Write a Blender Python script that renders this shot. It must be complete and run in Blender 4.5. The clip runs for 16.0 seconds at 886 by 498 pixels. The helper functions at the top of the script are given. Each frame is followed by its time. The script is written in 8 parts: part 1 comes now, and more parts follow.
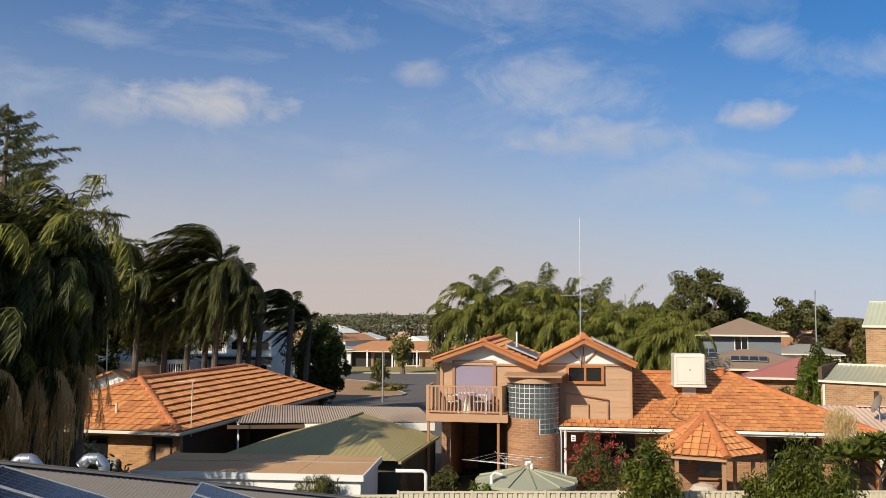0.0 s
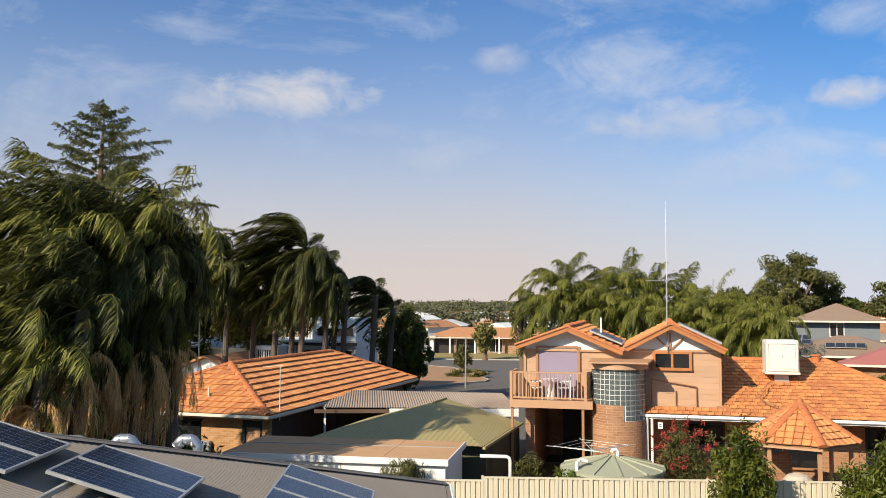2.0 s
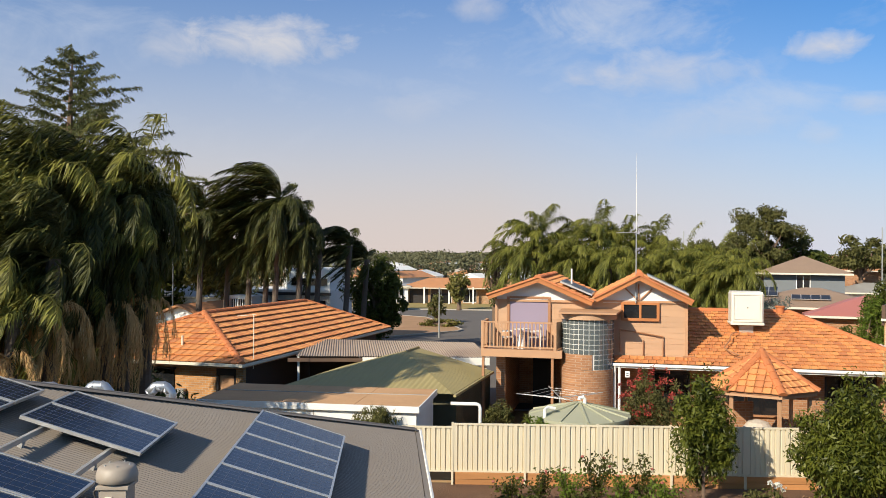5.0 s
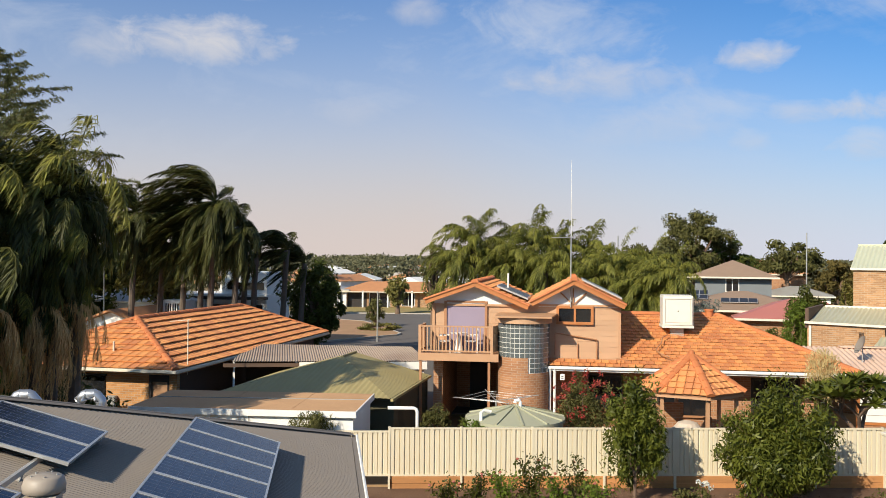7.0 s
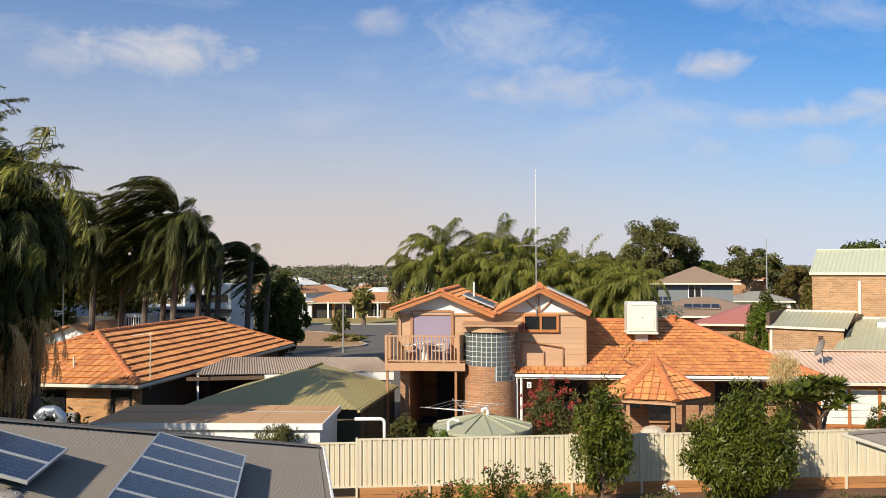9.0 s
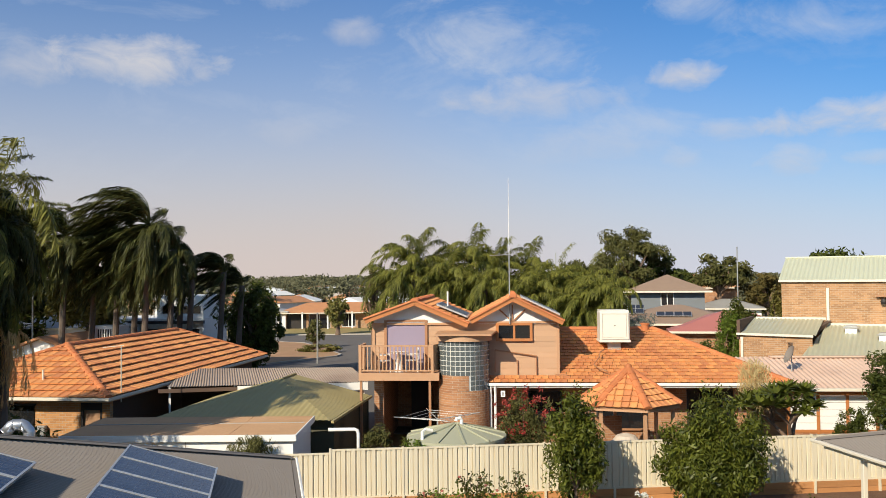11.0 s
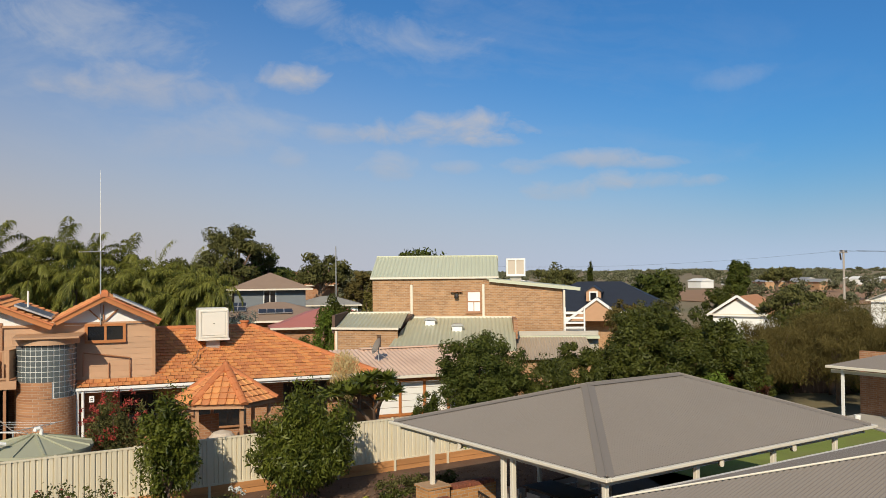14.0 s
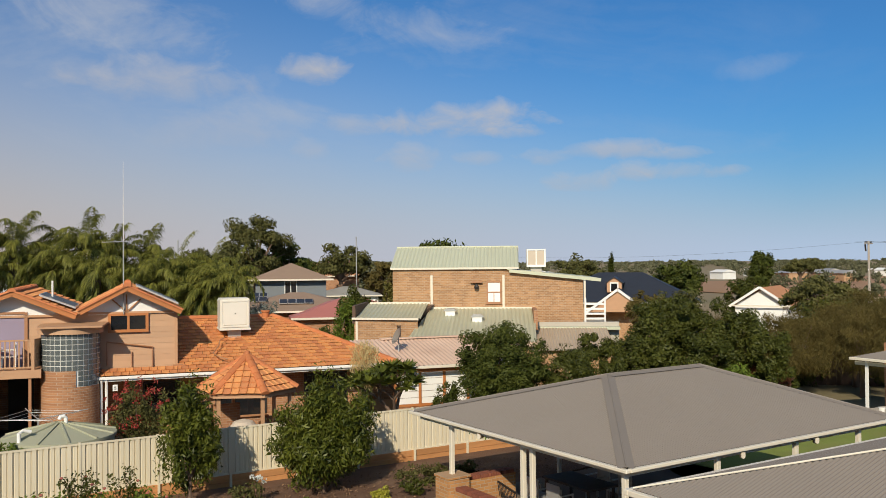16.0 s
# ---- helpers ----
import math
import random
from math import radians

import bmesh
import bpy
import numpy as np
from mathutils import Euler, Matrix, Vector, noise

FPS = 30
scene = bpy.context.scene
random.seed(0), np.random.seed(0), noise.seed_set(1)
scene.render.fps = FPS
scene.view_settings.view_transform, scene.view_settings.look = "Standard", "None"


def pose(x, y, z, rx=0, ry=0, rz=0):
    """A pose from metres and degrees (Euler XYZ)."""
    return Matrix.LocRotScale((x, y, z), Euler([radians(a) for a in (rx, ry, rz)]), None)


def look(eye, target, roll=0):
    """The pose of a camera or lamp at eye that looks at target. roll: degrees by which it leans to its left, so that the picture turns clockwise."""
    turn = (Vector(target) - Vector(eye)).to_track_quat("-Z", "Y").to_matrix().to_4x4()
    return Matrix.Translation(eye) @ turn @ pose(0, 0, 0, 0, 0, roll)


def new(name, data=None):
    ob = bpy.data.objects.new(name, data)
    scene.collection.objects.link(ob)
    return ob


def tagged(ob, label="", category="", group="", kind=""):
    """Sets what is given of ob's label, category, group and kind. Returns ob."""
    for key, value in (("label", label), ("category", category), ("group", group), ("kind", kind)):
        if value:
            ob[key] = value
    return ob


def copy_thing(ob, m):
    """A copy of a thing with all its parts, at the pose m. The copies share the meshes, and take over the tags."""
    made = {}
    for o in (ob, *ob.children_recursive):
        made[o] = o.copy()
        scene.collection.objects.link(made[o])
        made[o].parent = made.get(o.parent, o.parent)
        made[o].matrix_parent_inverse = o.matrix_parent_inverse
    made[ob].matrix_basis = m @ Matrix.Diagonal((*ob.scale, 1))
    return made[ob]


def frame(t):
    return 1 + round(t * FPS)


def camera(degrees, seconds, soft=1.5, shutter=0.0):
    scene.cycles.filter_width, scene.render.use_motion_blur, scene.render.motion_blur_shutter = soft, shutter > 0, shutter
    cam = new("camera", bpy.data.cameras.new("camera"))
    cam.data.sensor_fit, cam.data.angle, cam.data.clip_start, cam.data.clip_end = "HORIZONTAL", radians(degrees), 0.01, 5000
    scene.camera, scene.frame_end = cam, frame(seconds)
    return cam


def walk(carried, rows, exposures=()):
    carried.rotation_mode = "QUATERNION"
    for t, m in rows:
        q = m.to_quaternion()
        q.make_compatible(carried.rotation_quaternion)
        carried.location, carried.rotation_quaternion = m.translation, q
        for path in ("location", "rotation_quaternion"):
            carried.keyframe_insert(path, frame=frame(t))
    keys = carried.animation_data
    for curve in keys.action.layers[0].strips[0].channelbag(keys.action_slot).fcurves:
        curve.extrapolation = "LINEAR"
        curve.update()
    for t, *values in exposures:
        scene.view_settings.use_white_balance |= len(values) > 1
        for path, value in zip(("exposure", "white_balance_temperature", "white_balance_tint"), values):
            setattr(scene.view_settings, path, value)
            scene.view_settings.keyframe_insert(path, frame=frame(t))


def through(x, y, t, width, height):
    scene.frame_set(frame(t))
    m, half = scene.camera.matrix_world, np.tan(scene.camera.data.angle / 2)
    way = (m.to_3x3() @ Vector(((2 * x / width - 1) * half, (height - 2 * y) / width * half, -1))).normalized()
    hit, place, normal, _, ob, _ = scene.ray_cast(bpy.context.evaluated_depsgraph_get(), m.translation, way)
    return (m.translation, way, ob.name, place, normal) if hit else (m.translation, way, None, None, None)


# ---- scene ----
cam = camera(54.6, 16.0, soft=0.6)
PATH = [  # seconds, x, y, z, yaw, pitch, roll
    (0.0, -0.189, 0.340, 6.536, 1.66, 4.48, -0.30),
    (0.5, -0.218, 0.400, 6.516, 4.94, 4.51, -0.25),
    (1.0, -0.226, 0.412, 6.494, 6.22, 4.28, 0.07),
    (1.5, -0.215, 0.423, 6.493, 6.82, 3.96, 0.01),
    (2.0, -0.221, 0.412, 6.497, 7.11, 3.59, -0.13),
    (2.5, -0.223, 0.390, 6.479, 7.22, 2.96, -0.33),
    (3.0, -0.184, 0.363, 6.487, 7.30, 2.34, -0.35),
    (3.5, -0.145, 0.312, 6.475, 7.29, 1.51, -0.34),
    (4.0, -0.139, 0.280, 6.489, 7.05, 0.89, -0.36),
    (4.2, -0.132, 0.268, 6.492, 6.84, 0.63, -0.38),
    (6.3, -0.057, 0.146, 6.527, 3.25, 0.20, -0.53),
    (6.5, -0.050, 0.134, 6.530, 3.04, 0.24, -0.55),
    (7.0, -0.034, 0.097, 6.546, 1.41, 0.56, -0.51),
    (7.5, -0.023, 0.100, 6.548, -0.56, 1.05, -0.21),
    (8.0, -0.046, 0.135, 6.542, -0.91, 1.32, -0.10),
    (8.5, -0.062, 0.147, 6.527, -0.91, 1.27, 0.14),
    (8.7, -0.056, 0.139, 6.528, -0.91, 1.22, 0.17),
    (10.8, 0.005, 0.057, 6.535, -0.97, 1.71, 0.49),
    (11.0, 0.011, 0.049, 6.536, -2.57, 1.84, 0.52),
    (11.5, 0.118, -0.139, 6.554, -10.96, 1.97, 0.92),
    (12.0, 0.208, -0.338, 6.507, -23.08, 2.12, 1.30),
    (12.5, 0.193, -0.401, 6.523, -27.55, 2.04, 1.02),
    (13.0, 0.195, -0.376, 6.521, -27.96, 2.00, 0.74),
    (13.5, 0.181, -0.358, 6.526, -28.31, 1.78, 0.69),
    (14.0, 0.177, -0.401, 6.517, -28.34, 1.48, 0.56),
    (14.5, 0.196, -0.436, 6.511, -28.30, 1.29, 0.38),
    (15.0, 0.226, -0.388, 6.516, -28.01, 1.12, 0.17),
    (15.5, 0.215, -0.402, 6.505, -27.60, 0.95, 0.23),
    (16.0, 0.198, -0.395, 6.504, -26.98, 0.88, 0.49),
]
walk(cam, [(t, pose(x, y, z, 90 + p, r, w)) for t, x, y, z, w, p, r in PATH], exposures=[(0.0, 0.18), (0.9, 0.42), (2.0, 0.5), (7.0, 0.45), (11.0, 0.38), (12.2, 0.05), (16.0, 0.0)])

# ---- daylight ----
SUN_AZ, SUN_EL = 143.0, 31.0   # degrees: from +y to the left, and above the horizon
sun_way = Vector((-math.sin(radians(SUN_AZ)) * math.cos(radians(SUN_EL)),
                  math.cos(radians(SUN_AZ)) * math.cos(radians(SUN_EL)), math.sin(radians(SUN_EL))))
sun = new("sun", bpy.data.lights.new("sun", "SUN"))
sun.data.energy, sun.data.angle, sun.data.color = 4.7, radians(0.5), (1.0, 0.88, 0.70)
sun.matrix_world = look(sun_way * 50, (0, 0, 0))


def make_world():
    world = bpy.data.worlds.new("sky")
    scene.world = world
    world.use_nodes = True
    nt = world.node_tree
    nt.nodes.clear()
    N, L = nt.nodes.new, nt.links.new

    def mth(op, a, b=None, c=None, clamp=False):
        n = N("ShaderNodeMath")
        n.operation, n.use_clamp = op, clamp
        for k, v in enumerate((a, b, c)):
            if v is None:
                continue
            if isinstance(v, (int, float)):
                n.inputs[k].default_value = v
            else:
                L(v, n.inputs[k])
        return n.outputs[0]

    def mix(f, a, b):
        n = N("ShaderNodeMix")
        n.data_type = "RGBA"
        for k, v in ((0, f), (6, a), (7, b)):
            if isinstance(v, (int, float, tuple)):
                n.inputs[k].default_value = v
            else:
                L(v, n.inputs[k])
        return n.outputs[2]

    out, bg = N("ShaderNodeOutputWorld"), N("ShaderNodeBackground")
    L(bg.outputs[0], out.inputs[0])
    sky = N("ShaderNodeTexSky")
    sky.sky_type, sky.sun_disc = "NISHITA", False
    sky.sun_elevation, sky.sun_rotation = radians(SUN_EL), radians(-SUN_AZ)
    sky.air_density, sky.dust_density, sky.ozone_density = 1.0, 1.6, 1.6
    co = N("ShaderNodeTexCoord").outputs["Generated"]
    sep = N("ShaderNodeSeparateXYZ")
    L(co, sep.inputs[0])
    x, y, z = sep.outputs
    az = mth("ARCTAN2", x, y)                      # to the right of +y, radians
    el = mth("ARCSINE", z)
    comb = N("ShaderNodeCombineXYZ")
    L(az, comb.inputs[0]), L(el, comb.inputs[1])
    flat = comb.outputs[0]

    def noise_at(scale, detail, rough, vec, stretch=(1, 1, 1), off=(0, 0, 0), distort=0.0):
        m = N("ShaderNodeMapping")
        m.inputs["Scale"].default_value, m.inputs["Location"].default_value = stretch, off
        L(vec, m.inputs[0])
        n = N("ShaderNodeTexNoise")
        n.inputs["Scale"].default_value, n.inputs["Detail"].default_value = scale, detail
        n.inputs["Roughness"].default_value, n.inputs["Distortion"].default_value = rough, distort
        L(m.outputs[0], n.inputs["Vector"])
        return n.outputs[0]

    sky_col = N("ShaderNodeMix")
    sky_col.data_type, sky_col.blend_type = "RGBA", "MULTIPLY"
    sky_col.inputs[0].default_value = 1.0
    L(sky.outputs[0], sky_col.inputs[6])
    sky_col.inputs[7].default_value = SKY_TINT
    col = sky_col.outputs[2]
    # dust haze low over the plain, thicker and higher to the left
    left = mth("MULTIPLY_ADD", az, -1.1, 0.95, clamp=True)
    deep = mth("MULTIPLY_ADD", left, 0.14, 0.075)
    hz = mth("POWER", 2.718, mth("MULTIPLY", mth("POWER", mth("DIVIDE", mth("ABSOLUTE", el), deep), 1.8), -1.0))
    hz = mth("MULTIPLY", hz, mth("MULTIPLY_ADD", left, 0.12, 0.86), clamp=True)
    up = mth("MULTIPLY", el, 4.2, clamp=True)          # dusty pink low down, pale grey-blue above
    col = mix(hz, col, mix(left, HAZE_RIGHT, mix(up, HAZE, HAZE_UP)))
    # thin high cloud, streaked
    streak = noise_at(3.0, 6, 0.62, flat, (1.0, 2.2, 1), (0.4, 0.2, 0), 0.8)
    fine = noise_at(8.0, 7, 0.66, flat, (1.0, 2.0, 1), (2.1, 0.7, 0), 0.7)
    veil = mth("MULTIPLY_ADD", streak, 5.2, -2.6)
    veil = mth("ADD", veil, mth("MULTIPLY_ADD", fine, 2.6, -1.3), clamp=True)
    high = mth("MULTIPLY", mth("MULTIPLY_ADD", el, 5.0, -0.2, clamp=True), mth("MULTIPLY_ADD", el, -3.0, 2.4, clamp=True))
    veil = mth("MULTIPLY", mth("MULTIPLY", veil, high), mth("MULTIPLY_ADD", left, 0.75, 0.12))
    col = mix(mth("MULTIPLY", veil, 0.4), col, VEIL)
    for a, h, w, t, tilt, s in STREAKS:
        ca, sa = math.cos(radians(tilt)), math.sin(radians(tilt))
        ua, ue = mth("SUBTRACT", az, radians(a)), mth("SUBTRACT", el, radians(h))
        dx = mth("MULTIPLY", mth("SUBTRACT", mth("MULTIPLY", ua, ca), mth("MULTIPLY", ue, sa)), 1 / radians(w))
        dy = mth("MULTIPLY", mth("ADD", mth("MULTIPLY", ua, sa), mth("MULTIPLY", ue, ca)), 1 / radians(t))
        m = mth("SUBTRACT", 1.0, mth("ADD", mth("MULTIPLY", dx, dx), mth("MULTIPLY", dy, dy)))
        m = mth("ADD", m, mth("MULTIPLY_ADD", fine, 4.4, -2.3))
        m = mth("ADD", m, mth("MULTIPLY_ADD", streak, 2.4, -1.2))
        m = mth("MULTIPLY", mth("MULTIPLY", m, 0.45, clamp=True), s)
        col = mix(m, col, VEIL)
    # small fair-weather clouds: azimuth right of +y, height, half width, half height (degrees), strength
    puffs = noise_at(22.0, 6, 0.6, flat, (1.0, 1.6, 1), (0, 0, 0), 0.5)
    big = noise_at(8.0, 3, 0.5, flat, (1.0, 2.0, 1), (5, 1, 0), 0.0)
    for a, h, w, t, s in CLOUDS:
        dx = mth("MULTIPLY", mth("SUBTRACT", az, radians(a)), 1 / radians(w * 1.12))
        dy = mth("MULTIPLY", mth("SUBTRACT", el, radians(h)), 1 / radians(t * 1.3))
        low = mth("MAXIMUM", mth("MULTIPLY", dy, -1.0), 0.0)       # flat bases
        d = mth("ADD", mth("ADD", mth("MULTIPLY", dx, dx), mth("MULTIPLY", dy, dy)), mth("MULTIPLY", low, 0.8))
        m = mth("SUBTRACT", 1.0, d)
        m = mth("ADD", m, mth("MULTIPLY_ADD", puffs, 3.4, -1.35))
        m = mth("ADD", m, mth("MULTIPLY_ADD", big, 2.0, -1.0))
        m = mth("MULTIPLY", m, 0.55, clamp=True)
        m = mth("MULTIPLY", m, s * 1.15, clamp=True)
        shade = mth("MULTIPLY_ADD", dy, 0.35, 0.55, clamp=True)
        col = mix(m, col, mix(shade, CLOUD_BASE, CLOUD_TOP))
    # unseen grey mixed in high up to take blue out of the fill
    col = mix(mth("MULTIPLY", mth("MULTIPLY_ADD", el, 2.6, -1.0, clamp=True), 0.5), col, FILL_VEIL)
    L(col, bg.inputs[0])
    bg.inputs[1].default_value = 0.1


SKY_TINT = (0.25, 0.62, 0.99, 1)
HAZE, HAZE_RIGHT = (5.2, 4.45, 4.15, 1), (5.0, 6.1, 7.9, 1)
HAZE_UP = (4.95, 4.85, 5.0, 1)
VEIL = (4.7, 5.0, 5.6, 1)
FILL_VEIL = (2.5, 2.7, 3.1, 1)                # grey added overhead, out of view, for a less blue fill light
CLOUD_BASE, CLOUD_TOP = (3.9, 4.1, 4.7, 1), (5.6, 5.4, 5.4, 1)
CLOUDS = [
    (-23.0, 12.8, 1.9, 1.1, 0.5), (-17.4, 13.4, 4.1, 1.4, 0.85), (-3.0, 15.9, 1.9, 0.8, 0.4), (-7.9, 9.3, 2.1, 0.8, 0.2), (12.4, 8.4, 4.2, 1.1, 0.25),
    (9.1, 11.4, 4.8, 1.1, 0.5), (4.3, 11.7, 1.5, 0.8, 0.3), (18.5, 12.5, 1.9, 0.9, 0.75), (21.9, 9.1, 2.5, 0.6, 0.4), (28.3, 9.2, 5.0, 1.0, 0.75),
    (31.7, 8.6, 1.9, 0.5, 0.6), (24.9, 6.9, 1.9, 0.8, 0.5), (18.3, 7.4, 1.1, 0.6, 0.25), (29.2, 6.8, 1.5, 0.4, 0.35), (33.5, 6.8, 1.7, 0.5, 0.45),
    (38.4, 7.2, 2.9, 0.5, 0.5), (42.6, 6.8, 1.6, 0.35, 0.45), (43.2, 5.6, 2.7, 0.5, 0.55), (39.3, 5.6, 1.5, 0.6, 0.5), (36.1, 5.2, 2.5, 0.6, 0.5),
]
# streaks of high cloud: azimuth, height, half width, half height, slope down to the right (degrees), strength
STREAKS = [
    (5.6, 15.4, 7.5, 2.3, 17, 0.55), (22.6, 16.0, 8.4, 1.4, 10, 0.45), (-9.7, 11.2, 8.8, 0.9, 8, 0.4), (14.5, 10.1, 9.0, 1.0, 6, 0.4),
    (4.3, 14.0, 5.0, 1.2, 25, 0.3), (47.2, 12.0, 2.7, 0.7, -10, 0.25), (-1.7, 19.7, 4.8, 1.0, 15, 0.3), (19.5, 17.0, 4.7, 1.3, 15, 0.3), (42.7, 8.0, 9.0, 1.1, 10, 0.12),
]
make_world()

# ---- materials ----


def mat(name, col, rough=0.8, var=0.15, scale=3.0, fine=40.0, bump=0.2, metal=0.0, dirt=None, dirt_amount=0.3,
        pieces=0.0, spec=0.5, hue=0.0, stretch=(1, 1, 1)):
    """A surface of one base colour with cloudy and fine variation, stains, relief and, for pieces, a tone of their own."""
    m = bpy.data.materials.new(name)
    m.use_nodes = True
    nt = m.node_tree
    N, L = nt.nodes.new, nt.links.new
    b = nt.nodes["Principled BSDF"]
    b.inputs["Roughness"].default_value, b.inputs["Metallic"].default_value = rough, metal
    b.inputs["Specular IOR Level"].default_value = spec
    tc = N("ShaderNodeTexCoord")
    mp = N("ShaderNodeMapping")
    mp.inputs["Scale"].default_value = stretch
    L(tc.outputs["Object"], mp.inputs[0])

    def noise_tex(sc, det):
        n = N("ShaderNodeTexNoise")
        n.inputs["Scale"].default_value, n.inputs["Detail"].default_value = sc, det
        L(mp.outputs[0], n.inputs["Vector"])
        return n.outputs[0]

    def mth(op, a, v, w=None):
        n = N("ShaderNodeMath")
        n.operation = op
        for k, q in enumerate((a, v, w)):
            if q is None:
                continue
            if isinstance(q, (int, float)):
                n.inputs[k].default_value = q
            else:
                L(q, n.inputs[k])
        return n.outputs[0]

    big, small = noise_tex(scale, 4), noise_tex(fine, 3)
    val = mth("ADD", mth("MULTIPLY_ADD", big, 2 * var, 1 - var), mth("MULTIPLY_ADD", small, var, -0.5 * var))
    if pieces:
        oi, ge = N("ShaderNodeObjectInfo"), N("ShaderNodeNewGeometry")
        rnd = mth("FRACT", mth("ADD", oi.outputs["Random"], ge.outputs["Random Per Island"]), 0)
        val = mth("MULTIPLY", val, mth("MULTIPLY_ADD", rnd, 2 * pieces, 1 - pieces))
    hs = N("ShaderNodeHueSaturation")
    hs.inputs["Color"].default_value = (*col, 1)
    L(val, hs.inputs["Value"])
    if pieces and hue:
        L(mth("MULTIPLY_ADD", rnd, hue, 0.5 - hue / 2), hs.inputs["Hue"])
    colour = hs.outputs[0]
    if dirt:
        mx = N("ShaderNodeMix")
        mx.data_type = "RGBA"
        d = noise_tex(scale * 0.45, 6)
        f = N("ShaderNodeMapRange")
        f.inputs[1].default_value, f.inputs[2].default_value, f.inputs[4].default_value = 0.5, 0.72, dirt_amount
        L(d, f.inputs[0])
        L(f.outputs[0], mx.inputs[0]), L(colour, mx.inputs[6])
        mx.inputs[7].default_value = (*dirt, 1)
        colour = mx.outputs[2]
    L(colour, b.inputs["Base Color"])
    if bump:
        bp = N("ShaderNodeBump")
        bp.inputs["Strength"].default_value, bp.inputs["Distance"].default_value = bump, 0.02
        L(small, bp.inputs["Height"])
        L(bp.outputs[0], b.inputs["Normal"])
    L(mth("MULTIPLY_ADD", big, 0.2, rough - 0.1), b.inputs["Roughness"])
    return m


def brick_mat(name, cols, mortar, w=0.24, h=0.086, axis="x"):
    """Brickwork too fine to be laid singly: courses in a running bond, in metres."""
    m = mat(name, cols[0], 0.85, 0.12, 2.0, 60, 0.3)
    nt = m.node_tree
    N, L = nt.nodes.new, nt.links.new
    b = nt.nodes["Principled BSDF"]
    tc, sp, cb = N("ShaderNodeTexCoord"), N("ShaderNodeSeparateXYZ"), N("ShaderNodeCombineXYZ")
    L(tc.outputs["Object"], sp.inputs[0])
    if axis == "xy":
        ad = N("ShaderNodeMath")
        L(sp.outputs[0], ad.inputs[0]), L(sp.outputs[1], ad.inputs[1])
        L(ad.outputs[0], cb.inputs[0])
    elif axis == "round":
        at, ml = N("ShaderNodeMath"), N("ShaderNodeMath")
        at.operation, ml.operation = "ARCTAN2", "MULTIPLY"
        L(sp.outputs[0], at.inputs[0]), L(sp.outputs[1], at.inputs[1])
        L(at.outputs[0], ml.inputs[0])
        ml.inputs[1].default_value = 1.0
        L(ml.outputs[0], cb.inputs[0])
    else:
        L(sp.outputs[0 if axis == "x" else 1], cb.inputs[0])
    L(sp.outputs[2], cb.inputs[1])
    br = N("ShaderNodeTexBrick")
    br.inputs["Scale"].default_value = 1.0
    br.inputs["Brick Width"].default_value, br.inputs["Row Height"].default_value = w, h
    br.inputs["Mortar Size"].default_value, br.inputs["Mortar Smooth"].default_value = 0.009, 0.2
    br.inputs["Color1"].default_value, br.inputs["Color2"].default_value = (*cols[0], 1), (*cols[1], 1)
    br.inputs["Mortar"].default_value = (*mortar, 1)
    L(cb.outputs[0], br.inputs["Vector"])
    mx = N("ShaderNodeMix")
    mx.data_type, mx.blend_type = "RGBA", "MULTIPLY"
    mx.inputs[0].default_value = 1.0
    nz = N("ShaderNodeTexNoise")
    nz.inputs["Scale"].default_value, nz.inputs["Detail"].default_value = 1.3, 5
    L(tc.outputs["Object"], nz.inputs["Vector"])
    mr = N("ShaderNodeMapRange")
    mr.inputs[3].default_value, mr.inputs[4].default_value = 0.72, 1.25
    L(nz.outputs[0], mr.inputs[0])
    L(br.outputs[0], mx.inputs[6]), L(mr.outputs[0], mx.inputs[7])
    L(mx.outputs[2], b.inputs["Base Color"])
    bp = N("ShaderNodeBump")
    bp.inputs["Strength"].default_value, bp.inputs["Distance"].default_value = 0.6, 0.01
    bp.invert = True
    L(br.outputs["Fac"], bp.inputs["Height"])
    L(bp.outputs[0], b.inputs["Normal"])
    return m


